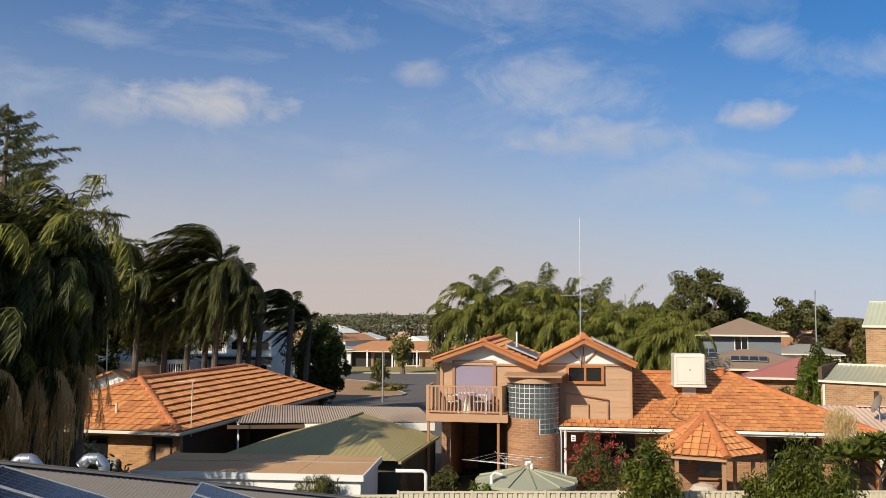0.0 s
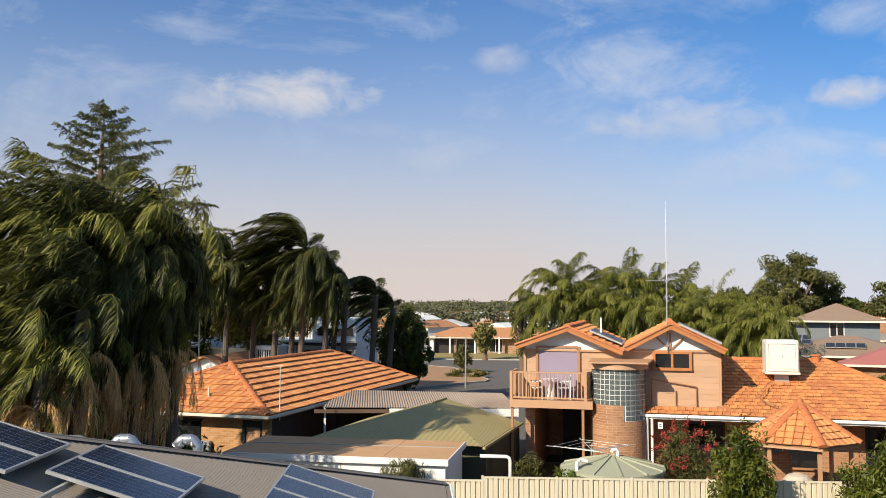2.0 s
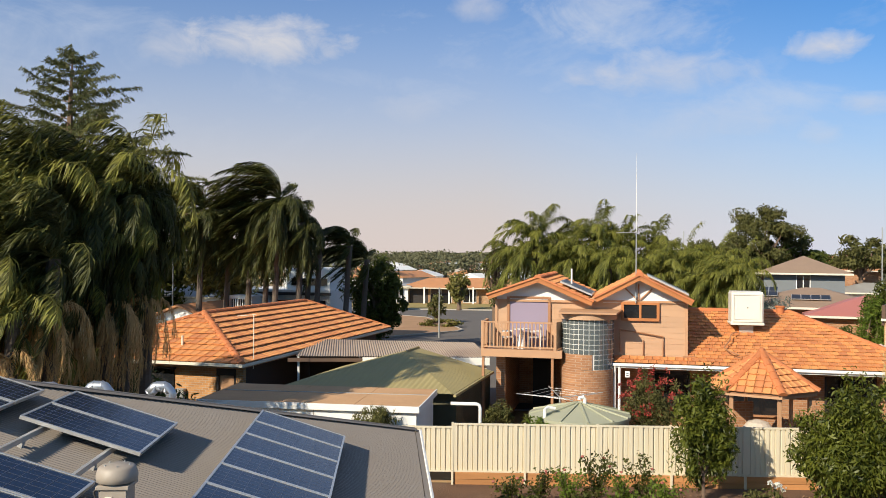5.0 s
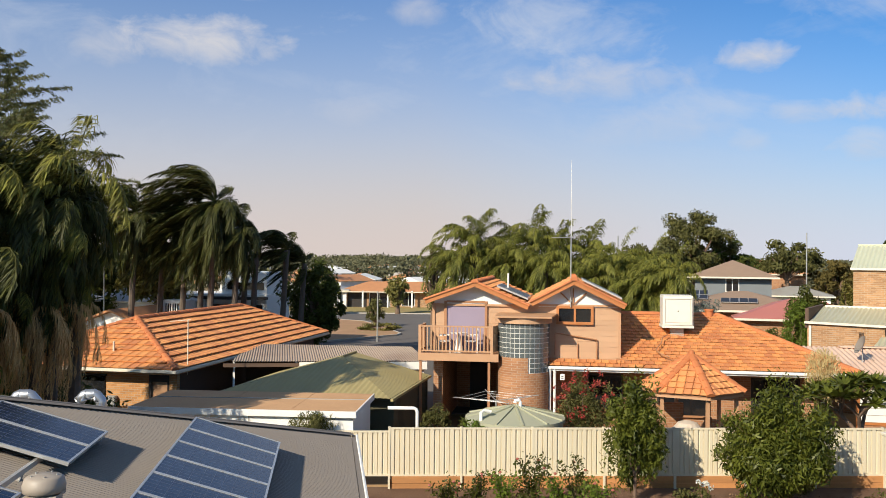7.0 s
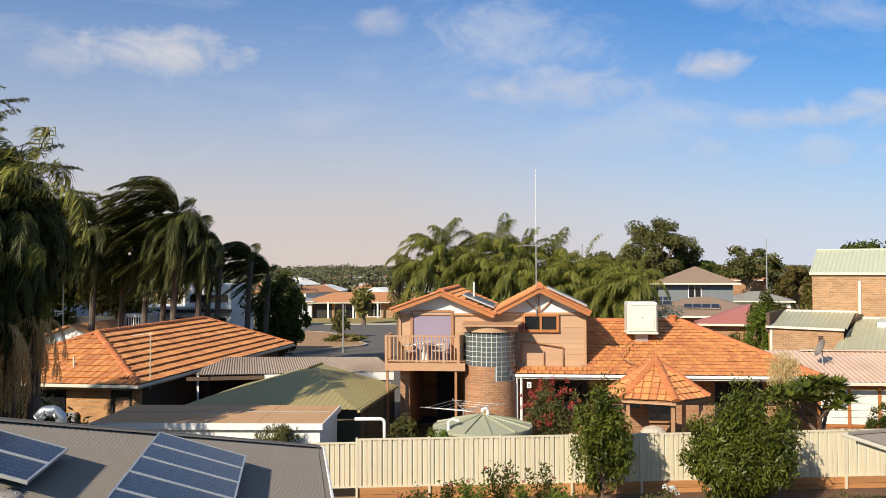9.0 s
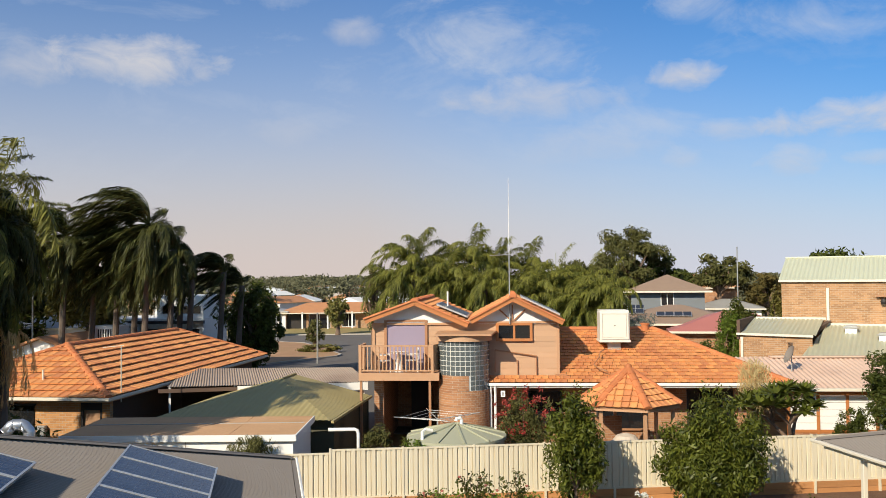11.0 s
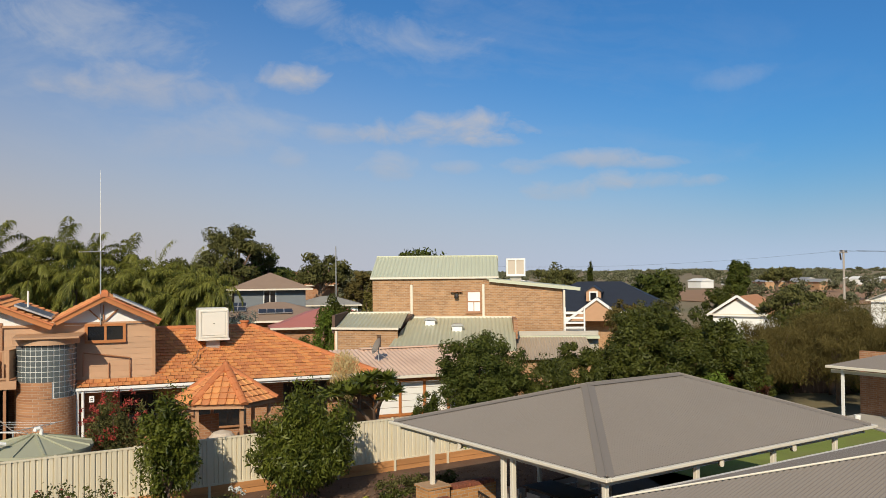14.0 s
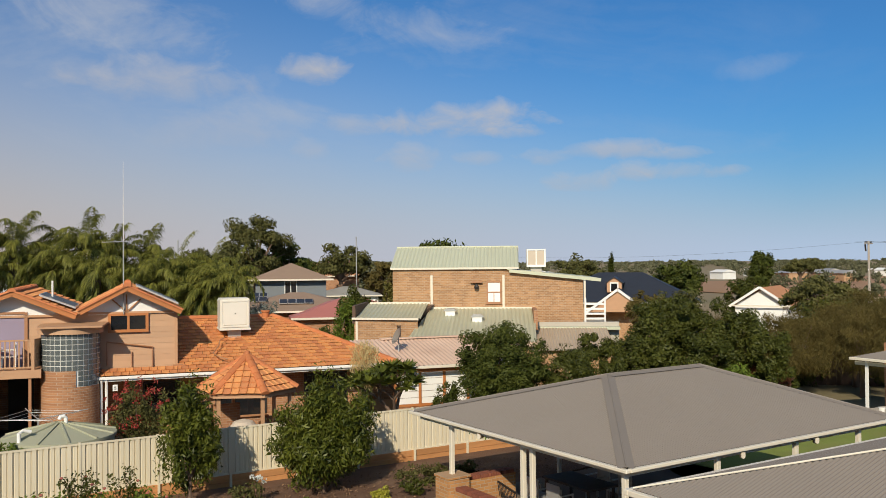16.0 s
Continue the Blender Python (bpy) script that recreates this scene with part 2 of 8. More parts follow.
def leaf_mat(name, col, col2, rough=0.55, gloss=0.4, through=0.25):
    """Leaves: two tones by leaf, some light passing through."""
    m = bpy.data.materials.new(name)
    m.use_nodes = True
    nt = m.node_tree
    N, L = nt.nodes.new, nt.links.new
    b = nt.nodes["Principled BSDF"]
    ge, oi, tc = N("ShaderNodeNewGeometry"), N("ShaderNodeObjectInfo"), N("ShaderNodeTexCoord")
    nz = N("ShaderNodeTexNoise")
    nz.inputs["Scale"].default_value, nz.inputs["Detail"].default_value = 0.9, 3
    L(tc.outputs["Object"], nz.inputs["Vector"])
    ad, fr = N("ShaderNodeMath"), N("ShaderNodeMath")
    fr.operation = "MULTIPLY_ADD"
    L(ge.outputs["Random Per Island"], fr.inputs[0])
    fr.inputs[1].default_value = 0.6
    sb = N("ShaderNodeMath")
    sb.operation = "MULTIPLY_ADD"
    sb.inputs[1].default_value, sb.inputs[2].default_value = 1.6, -0.6
    L(nz.outputs[0], sb.inputs[0])
    L(sb.outputs[0], fr.inputs[2])
    fr.use_clamp = True
    mx = N("ShaderNodeMix")
    mx.data_type = "RGBA"
    L(fr.outputs[0], mx.inputs[0])
    mx.inputs[6].default_value, mx.inputs[7].default_value = (*col, 1), (*col2, 1)
    L(mx.outputs[2], b.inputs["Base Color"])
    b.inputs["Roughness"].default_value, b.inputs["Specular IOR Level"].default_value = rough, gloss
    tr, ms = N("ShaderNodeBsdfTranslucent"), N("ShaderNodeMixShader")
    L(mx.outputs[2], tr.inputs[0])
    ms.inputs[0].default_value = through
    L(b.outputs[0], ms.inputs[1]), L(tr.outputs[0], ms.inputs[2])
    L(ms.outputs[0], nt.nodes["Material Output"].inputs[0])
    return m


def glass_mat(name, col, rough=0.05):
    m = bpy.data.materials.new(name)
    m.use_nodes = True
    b = m.node_tree.nodes["Principled BSDF"]
    b.inputs["Base Color"].default_value, b.inputs["Roughness"].default_value = (*col, 1), rough
    b.inputs["Specular IOR Level"].default_value = 0.8
    return m


M = {
    "roof_grey": mat("grey steel sheet", (0.205, 0.178, 0.152), 0.5, 0.05, 0.7, 30, 0.03, 0.0, spec=0.35),
    "roof_grey_dark": mat("grey steel sheet of the wing", (0.19, 0.168, 0.15), 0.5, 0.05, 0.7, 30, 0.03, spec=0.35),
    "cap_grey": mat("grey ridge capping", (0.205, 0.178, 0.152), 0.7, 0.06, 1.0, 20, 0.03, spec=0.25),
    "cream": mat("cream gutter paint", (0.66, 0.6, 0.48), 0.45, 0.06, 1.0, 30, 0.03),
    "fence_cream": mat("cream steel fence", (0.63, 0.56, 0.41), 0.5, 0.07, 0.8, 30, 0.02, dirt=(0.45, 0.36, 0.25), dirt_amount=0.18),
    "sleeper": mat("treated pine sleeper", (0.42, 0.195, 0.07), 0.85, 0.3, 2.0, 30, 0.4, stretch=(0.4, 4, 4), pieces=0.15),
    "terracotta": mat("terracotta tile", (0.6, 0.245, 0.085), 0.75, 0.16, 1.2, 50, 0.25, pieces=0.15, hue=0.012,
                      dirt=(0.36, 0.16, 0.075), dirt_amount=0.3),
    "terracotta_cap": mat("terracotta ridge tile", (0.5, 0.165, 0.055), 0.72, 0.14, 2.0, 50, 0.2, pieces=0.15, dirt=(0.28, 0.11, 0.05)),
    "pink_sheet": mat("pinkish steel sheet", (0.6, 0.42, 0.31), 0.55, 0.12, 0.9, 30, 0.05, dirt=(0.34, 0.2, 0.14)),
    "green_sheet": mat("pale green steel sheet", (0.43, 0.415, 0.285), 0.5, 0.1, 0.8, 30, 0.05, dirt=(0.36, 0.33, 0.22)),
    "pale_green_sheet": mat("mint steel sheet", (0.49, 0.5, 0.36), 0.5, 0.06, 0.8, 30, 0.04),
    "olive_sheet": mat("olive shed sheet", (0.33, 0.27, 0.115), 0.65, 0.12, 0.9, 20, 0.06, dirt=(0.24, 0.19, 0.07)),
    "rusty_sheet": mat("rusted flat roof", (0.52, 0.315, 0.17), 0.9, 0.2, 0.8, 12, 0.2, dirt=(0.32, 0.17, 0.08), dirt_amount=0.6, spec=0.15),
    "galv": mat("galvanised sheet", (0.4, 0.38, 0.34), 0.45, 0.15, 1.0, 20, 0.05, 0.3, dirt=(0.28, 0.2, 0.14), dirt_amount=0.5),
    "zinc": mat("bright galvanised duct", (0.5, 0.51, 0.52), 0.38, 0.12, 5, 40, 0.05, 0.85),
    "white": mat("white paint", (0.74, 0.73, 0.69), 0.55, 0.06, 1.0, 30, 0.06, dirt=(0.5, 0.45, 0.38), dirt_amount=0.2),
    "white_plastic": mat("white plastic", (0.78, 0.77, 0.73), 0.4, 0.04, 2.0, 30, 0.02),
    "cooler": mat("off-white cooler case", (0.68, 0.64, 0.55), 0.55, 0.05, 2.0, 30, 0.03, dirt=(0.5, 0.44, 0.34), dirt_amount=0.25),
    "boards": mat("tan weatherboard", (0.47, 0.285, 0.165), 0.65, 0.06, 1.5, 30, 0.08, pieces=0.05),
    "brown_trim": mat("brown painted trim", (0.35, 0.17, 0.08), 0.55, 0.1, 2, 30, 0.1),
    "orange_trim": mat("orange-brown timber frame", (0.42, 0.155, 0.045), 0.55, 0.1, 3, 40, 0.1),
    "tan_wood": mat("tan painted timber", (0.46, 0.26, 0.14), 0.6, 0.1, 3, 40, 0.1),
    "dark": mat("dark painted wood", (0.025, 0.02, 0.017), 0.6, 0.2, 2, 30, 0.1),
    # brown with the shade of walls and undersides put into the colour
    "shaded_brown": mat("brown wall with shade in its colour", (0.1, 0.06, 0.04), 0.8, 0.2, 2, 30, 0.2),
    "blind": mat("mauve blind", (0.27, 0.22, 0.29), 0.75, 0.04, 2, 60, 0.05),
    "glass": glass_mat("dark window glass", (0.012, 0.013, 0.015)),
    "collector": mat("dull collector glass", (0.1, 0.1, 0.1), 0.3, 0.1, 3, 20, 0.0),
    "glass_block": glass_mat("glass block", (0.1, 0.115, 0.115), 0.16),
    "grout": mat("white block joint", (0.66, 0.65, 0.6), 0.7, 0.1, 4, 40, 0.1),
    "cells": mat("blue solar cells", (0.01, 0.013, 0.028), 0.2, 0.15, 3.0, 8.0, 0.0, spec=0.5),
    "alu": mat("aluminium frame", (0.62, 0.6, 0.56), 0.35, 0.05, 4, 30, 0.02, 0.6),
    "solar_line": mat("cell joint", (0.075, 0.085, 0.12), 0.4, 0.1, 4, 30, 0.0),
    "bark": mat("bark", (0.16, 0.105, 0.07), 0.95, 0.3, 4, 25, 0.8, stretch=(1, 1, 0.3)),
    "palm_bark": mat("palm trunk", (0.11, 0.085, 0.065), 0.95, 0.25, 3, 20, 0.7, stretch=(0.5, 0.5, 3)),
    "concrete": mat("concrete", (0.42, 0.38, 0.32), 0.9, 0.12, 1.5, 30, 0.2),
    "carport_sheet": mat("weathered carport sheet", (0.38, 0.29, 0.215), 0.6, 0.2, 0.6, 14, 0.05, 0.0, dirt=(0.2, 0.14, 0.1), dirt_amount=0.6),
    "tank_green": mat("pale green tank", (0.34, 0.34, 0.235), 0.55, 0.06, 1.5, 30, 0.05),
    "asphalt": mat("asphalt", (0.14, 0.128, 0.118), 0.95, 0.15, 0.5, 20, 0.3, spec=0.08),
    "grey_tile": mat("grey-brown roof tiles", (0.26, 0.178, 0.122), 0.8, 0.12, 2.0, 10, 0.3),
    "grey_clad": mat("blue-grey cladding", (0.15, 0.165, 0.175), 0.6, 0.08, 2.0, 20, 0.1),
    "red_sheet": mat("red steel roof", (0.42, 0.15, 0.12), 0.55, 0.1, 0.8, 15, 0.05),
    "far_terracotta": mat("far terracotta roof", (0.46, 0.21, 0.09), 0.75, 0.2, 1.5, 10, 0.2),
    "black_tile": mat("black roof tiles", (0.022, 0.026, 0.036), 0.5, 0.12, 2.0, 12, 0.2),
    "steel_post": mat("grey steel post", (0.4, 0.4, 0.38), 0.4, 0.08, 3, 30, 0.03, 0.4),
    "pole_wood": mat("weathered pole", (0.36, 0.31, 0.26), 0.85, 0.15, 2, 20, 0.3),
    "fabric_pale": mat("pale outdoor fabric", (0.5, 0.42, 0.33), 0.85, 0.08, 2, 40, 0.1),
    "mulch_dark": mat("dark planting soil", (0.09, 0.05, 0.03), 0.95, 0.3, 2.0, 25, 0.8),
    "brick_buff": brick_mat("buff brick", ((0.45, 0.25, 0.118), (0.3, 0.158, 0.072)), (0.44, 0.33, 0.22), axis="xy"),
    "brick_red": brick_mat("brown brick", ((0.4, 0.2, 0.095), (0.3, 0.135, 0.062)), (0.38, 0.26, 0.175), axis="xy"),
    "brick_round": brick_mat("brown brick curved", ((0.4, 0.2, 0.095), (0.3, 0.135, 0.062)), (0.38, 0.26, 0.175), axis="round"),
    "brick_clean": brick_mat("orange clinker brick", ((0.5, 0.25, 0.09), (0.38, 0.175, 0.06)), (0.4, 0.3, 0.2), axis="xy"),
}

# ---- building blocks ----


def box(bm, x0, x1, y0, y1, z0, z1):
    v = [bm.verts.new(c) for c in ((x0, y0, z0), (x1, y0, z0), (x1, y1, z0), (x0, y1, z0),
                                   (x0, y0, z1), (x1, y0, z1), (x1, y1, z1), (x0, y1, z1))]
    for f in ((0, 3, 2, 1), (4, 5, 6, 7), (0, 1, 5, 4), (1, 2, 6, 5), (2, 3, 7, 6), (3, 0, 4, 7)):
        bm.faces.new([v[k] for k in f])


def beam(bm, a, b, w, h, up=(0, 0, 1)):
    """A squared timber from a to b, w wide and h high."""
    a, b = Vector(a), Vector(b)
    d = (b - a).normalized()
    s = d.cross(Vector(up))
    s = s.normalized() if s.length > 1e-4 else Vector((1, 0, 0))
    t = s.cross(d)
    ring = [[bm.verts.new(p + s * i * w / 2 + t * j * h / 2) for i, j in ((-1, -1), (1, -1), (1, 1), (-1, 1))] for p in (a, b)]
    for k in range(4):
        bm.faces.new((ring[0][k], ring[0][(k + 1) % 4], ring[1][(k + 1) % 4], ring[1][k]))
    bm.faces.new(ring[0][::-1]), bm.faces.new(ring[1])


def tube(bm, pts, radii, n=8, cap=True):
    """A round bar through the points; radii is one number or one a point."""
    pts = [Vector(p) for p in pts]
    radii = [radii] * len(pts) if isinstance(radii, (int, float)) else radii
    rings = []
    ref = None
    for k, p in enumerate(pts):
        d = (pts[min(k + 1, len(pts) - 1)] - pts[max(k - 1, 0)]).normalized()
        if ref is None:
            ref = d.orthogonal().normalized()
        ref = (ref - d * ref.dot(d)).normalized()
        s = d.cross(ref)
        rings.append([bm.verts.new(p + (ref * math.cos(2 * math.pi * j / n) + s * math.sin(2 * math.pi * j / n)) * radii[k]) for j in range(n)])
    for r, q in zip(rings, rings[1:]):
        for j in range(n):
            bm.faces.new((r[j], r[(j + 1) % n], q[(j + 1) % n], q[j]))
    if cap:
        bm.faces.new(rings[0][::-1]), bm.faces.new(rings[-1])


def slab(bm, pts, thick):
    """A flat sheet with the given outline (anticlockwise from above), thick downwards."""
    top = [bm.verts.new(p) for p in pts]
    low = [bm.verts.new((p[0], p[1], p[2] - thick)) for p in pts]
    bm.faces.new(top), bm.faces.new(low[::-1])
    n = len(pts)
    for k in range(n):
        bm.faces.new((top[k], low[k], low[(k + 1) % n], top[(k + 1) % n]))


def prism(bm, outline, y0, y1):
    """An outline of (x, z) drawn out along y."""
    a = [bm.verts.new((x, y0, z)) for x, z in outline]
    b = [bm.verts.new((x, y1, z)) for x, z in outline]
    bm.faces.new(a), bm.faces.new(b[::-1])
    n = len(outline)
    for k in range(n):
        bm.faces.new((a[k], b[k], b[(k + 1) % n], a[(k + 1) % n]))


def part(name, bm, material, parent=None, label="", smooth=False, bevel=0.0):
    me = bpy.data.meshes.new(name)
    bmesh.ops.recalc_face_normals(bm, faces=bm.faces)
    if bevel:
        bmesh.ops.bevel(bm, geom=list(bm.edges), offset=bevel, segments=1, affect="EDGES", clamp_overlap=True)
    bm.to_mesh(me)
    bm.free()
    if smooth:
        for p in me.polygons:
            p.use_smooth = True
    me.materials.append(M[material] if isinstance(material, str) else material)
    ob = new(name, me)
    if parent:
        ob.parent = parent
    if label:
        ob["label"] = label
    return ob


def made(name, draw, material, parent=None, label="", **kw):
    bm = bmesh.new()
    draw(bm)
    return part(name, bm, material, parent, label, **kw)


def boxes(name, material, parent, *dims, label="", bevel=0.0):
    return made(name, lambda bm: [box(bm, *d) for d in dims], material, parent, label, bevel=bevel)


def thing(name, at, label, category, group="", turn=0.0, kind=""):
    e = new(name)
    e.empty_display_size = 0.2
    e.matrix_world = pose(*at, 0, 0, turn)
    return tagged(e, label, category, group, kind)


def mesh_from(name, verts, faces, material, parent=None, label="", smooth=False):
    me = bpy.data.meshes.new(name)
    me.from_pydata(verts, [], faces)
    me.materials.append(M[material] if isinstance(material, str) else material)
    if smooth:
        me.polygons.foreach_set("use_smooth", [True] * len(me.polygons))
    ob = new(name, me)
    if parent:
        ob.parent = parent
    if label:
        ob["label"] = label
    return ob


def span(poly, u):
    """The lowest and highest v of a convex outline of (u, v) at u, or None."""
    vs = []
    for (u0, v0), (u1, v1) in zip(poly, poly[1:] + poly[:1]):
        if (u0 - u) * (u1 - u) <= 0 and abs(u1 - u0) > 1e-9:
            vs.append(v0 + (v1 - v0) * (u - u0) / (u1 - u0))
    return (min(vs), max(vs)) if len(vs) > 1 and max(vs) - min(vs) > 1e-3 else None


def ribbed(name, origin, u_way, v_way, poly, material, parent=None, pitch=0.076, high=0.017, shape="wave", label="", thick=True):
    """A profiled steel sheet: ribs along v_way, set side by side along u_way, within a convex outline of (u, v)."""
    o, U, V = Vector(origin), Vector(u_way).normalized(), Vector(v_way).normalized()
    Nn = U.cross(V).normalized()
    if Nn.z < 0 and shape == "wave":
        Nn = -Nn
    lo, hi = min(p[0] for p in poly), max(p[0] for p in poly)
    if shape == "wave":
        prof = [(k / 6, math.sin(2 * math.pi * k / 6)) for k in range(6)]
    elif shape == "pan":      # flat pans with narrow upright ribs
        prof = [(0, 0), (0.84, 0), (0.86, 1), (0.98, 1)]
    else:                     # square fence profile
        prof = [(0, 1), (0.36, 1), (0.42, -1), (0.52, -1), (0.58, 0.2), (0.88, 0.2), (0.94, -1), (0.99, -1)]
    verts, faces, last = [], [], None
    k = 0
    n0 = math.floor(lo / pitch)
    while True:
        cell, q = divmod(k, len(prof))
        u = (n0 + cell + prof[q][0]) * pitch
        k += 1
        if u > hi:
            u = hi
        if u < lo:
            continue
        s = span(poly, min(max(u, lo + 1e-4), hi - 1e-4))
        if s:
            h = Nn * prof[q][1] * high
            verts += [o + U * u + V * s[0] + h, o + U * u + V * s[1] + h]
            if last is not None:
                faces.append((last, len(verts) - 2, len(verts) - 1, last + 1))
            last = len(verts) - 2
        else:
            last = None
        if u >= hi:
            break
    return mesh_from(name, verts, faces, material, parent, label)


def tile_mesh(w, h):
    """One roof tile: a flat pan with raised edges, its lower edge thick, lifted and undercut."""
    xs = [(-0.482, 0.0), (-0.4, 0.022), (-0.22, 0.006), (0.22, 0.006), (0.4, 0.02), (0.478, 0.0)]
    vs, fs = [], []
    nose, under = (0.058, 0.034) if h < 0.3 else (0.085, 0.045)
    for x, z in xs:
        vs += [(x * w, -0.05, z + nose), (x * w, h, z + 0.01), (x * w, -0.05, z + under), (x * w, 0.09, z + under - 0.006)]
    for k in range(len(xs) - 1):
        a = 4 * k
        fs += [(a, a + 4, a + 5, a + 1), (a + 2, a + 6, a + 4, a), (a + 3, a + 7, a + 6, a + 2)]
    fs += [(2, 0, 1, 3), (4 * len(xs) - 4, 4 * len(xs) - 2, 4 * len(xs) - 1, 4 * len(xs) - 3)]
    return vs, fs


def tiled(parent, origin, u_way, v_way, poly, material, singles=300, w=0.27, h=0.265):
    """Roof tiles within a convex outline of (u, v): singles as pieces, the rest as one joined part."""
    o, U, V = Vector(origin), Vector(u_way).normalized(), Vector(v_way).normalized()
    Nn = U.cross(V).normalized()
    vs, fs = tile_mesh(w, h)
    me = bpy.data.meshes.new("tile")
    me.from_pydata(vs, [], fs)
    me.materials.append(M[material])
    rest_v, rest_f, count = [], [], 0
    rng = random.Random(int(abs(o.x * 31 + o.y * 17) * 100))
    v = 0.0
    row = 0
    top = max(p[1] for p in poly)
    turned = [(b, a) for a, b in poly]
    while v < top - 0.1:
        s = span(turned, v + 0.12)
        if s:
            n = max(1, round((s[1] - s[0]) / w))
            step = (s[1] - s[0]) / n
            cuts = [s[0] + k * step for k in range(n + 1)]
            if row % 2:               # staggered joints
                cuts = [s[0]] + [c + step / 2 for c in cuts[:-1]] + [s[1]]
            for c0, c1 in zip(cuts, cuts[1:]):
                u = (c0 + c1) / 2
                sx = (c1 - c0) / w
                j = rng.uniform(-0.006, 0.006)
                place = o + U * u + V * (v + rng.uniform(-0.008, 0.008)) + Nn * j
                if count < singles:
                    ob = new("tile", me)
                    ob.parent = parent
                    ob.matrix_basis = Matrix.Translation(place) @ Matrix((U * sx, V, Nn)).transposed().to_4x4()
                else:
                    b0 = len(rest_v)
                    rest_v += [place + U * (p[0] * sx) + V * p[1] + Nn * p[2] for p in vs]
                    rest_f += [tuple(b0 + q for q in f) for f in fs]
                count += 1
        v += h
        row += 1
    if rest_v:
        ob = mesh_from("tile_field", rest_v, rest_f, material, parent)
        tagged(ob, kind="stuff")
    return count


def caps(parent, a, b, material="terracotta_cap", r=0.13, step=0.38):
    """Half-round ridge tiles from a to b."""
    a, b = Vector(a), Vector(b)
    n = max(1, round((b - a).length / step))
    d = (b - a) / n
    me = None
    ang = [(-100 + 200 * k / 6) for k in range(7)]
    vs, fs = [], []
    for e, s in ((-0.06, 1.1), (d.length, 0.95)):
        for t in ang:
            vs.append((math.sin(radians(t)) * r * s, e, math.cos(radians(t)) * r * s * 0.75 - 0.02))
    for k in range(6):
        fs.append((k, k + 1, k + 8, k + 7))
    vs += [(0, -0.06, -0.05)]
    fs += [(k + 1, k, 14) for k in range(6)]
    me = bpy.data.meshes.new("ridge_tile")
    me.from_pydata(vs, [], fs)
    me.materials.append(M[material])
    y = d.normalized()
    x = y.cross(Vector((0, 0, 1))).normalized()
    m = Matrix((x, y, x.cross(y))).transposed().to_4x4()
    for k in range(n):
        ob = new("ridge_tile", me)
        ob.parent = parent
        ob.matrix_basis = Matrix.Translation(a + d * k) @ m


def gutter(parent, pts, material="cream", name="gutter", w=0.11, h=0.12):
    def draw(bm):
        for a, b in zip(pts, pts[1:]):
            beam(bm, a, b, w, h)
    return made(name, draw, material, parent)

# ---- ground ----


def ground_height(x, y):
    d = math.hypot(x, y)
    fall = max(0.0, min(1.0, (d - 120) / 500))
    right = max(0.0, min(1.0, (x / max(d, 1) - 0.2) / 0.5))
    return -fall * (1.0 + 0.6 * right)


def make_ground():
    rings = [0, 8, 16, 24, 32, 44, 60, 80, 110, 150, 200, 280, 400, 600, 900, 1400, 2200, 3500, 4900]
    n = 96
    verts, faces = [(0, 0, 0)], []
    for r in rings[1:]:
        for k in range(n):
            a = 2 * math.pi * k / n
            x, y = r * math.cos(a), r * math.sin(a)
            verts.append((x, y, ground_height(x, y)))
    for k in range(n):
        faces.append((0, 1 + k, 1 + (k + 1) % n))
    for q in range(len(rings) - 2):
        a, b = 1 + q * n, 1 + (q + 1) * n
        for k in range(n):
            faces.append((a + k, b + k, b + (k + 1) % n, a + (k + 1) % n))
    m = mat("dry earth and grass", (0.22, 0.165, 0.085), 0.95, 0.25, 0.12, 4.0, 0.5, dirt=(0.13, 0.125, 0.055), dirt_amount=0.8)
    ob = mesh_from("ground", verts, faces, m)
    return tagged(ob, "dry brown earth with patches of pale grass", "ground", kind="structure")


def patch(name, outline, material, z, label, category):
    bm = bmesh.new()
    slab(bm, [(x, y, z + ground_height(x, y)) for x, y in outline], 0.06)
    return tagged(part(name, bm, material), label, category, kind="structure")


M["lawn"] = mat("lawn", (0.17, 0.21, 0.035), 0.95, 0.25, 1.2, 30, 0.6, dirt=(0.2, 0.17, 0.06), dirt_amount=0.5)
M["bark_bed"] = mat("bark mulch", (0.12, 0.062, 0.034), 0.95, 0.35, 1.6, 22, 1.0, dirt=(0.22, 0.14, 0.085), dirt_amount=0.4)
M["verge"] = mat("dry grass verge", (0.3, 0.24, 0.1), 0.95, 0.2, 0.8, 8, 0.5, spec=0.08, dirt=(0.28, 0.17, 0.1), dirt_amount=0.6)
M["dust"] = mat("bare reddish earth", (0.36, 0.22, 0.13), 0.95, 0.2, 0.6, 8, 0.4, spec=0.08, dirt=(0.3, 0.23, 0.11), dirt_amount=0.6)
M["paddock"] = mat("dry paddock", (0.3, 0.17, 0.085), 0.95, 0.15, 0.05, 1.0, 0.3)
make_ground()
patch("garden_bed", [(-3, 10), (9, 10), (14, 21), (30, 25), (17, 25.6), (-3, 24.2)], "bark_bed", 0.07, "bark-mulched garden bed along the cream fence", "garden bed")
patch("lawn", [(17.5, 17.6), (36, 16.5), (36, 22.5), (19, 22.3)], "lawn", 0.1, "mown green lawn beyond the pavilion", "lawn")
patch("lawn", [(6.3, 17.0), (8.9, 17.2), (9.2, 20.6), (7.4, 21.4)], "lawn", 0.12, "small round of green lawn in the garden bed", "lawn")
patch("paved_path", [(29, 16.5), (44, 17), (44, 24.5), (31.6, 22.2)], "concrete", 0.16, "pale paved path beside the lawn", "path")
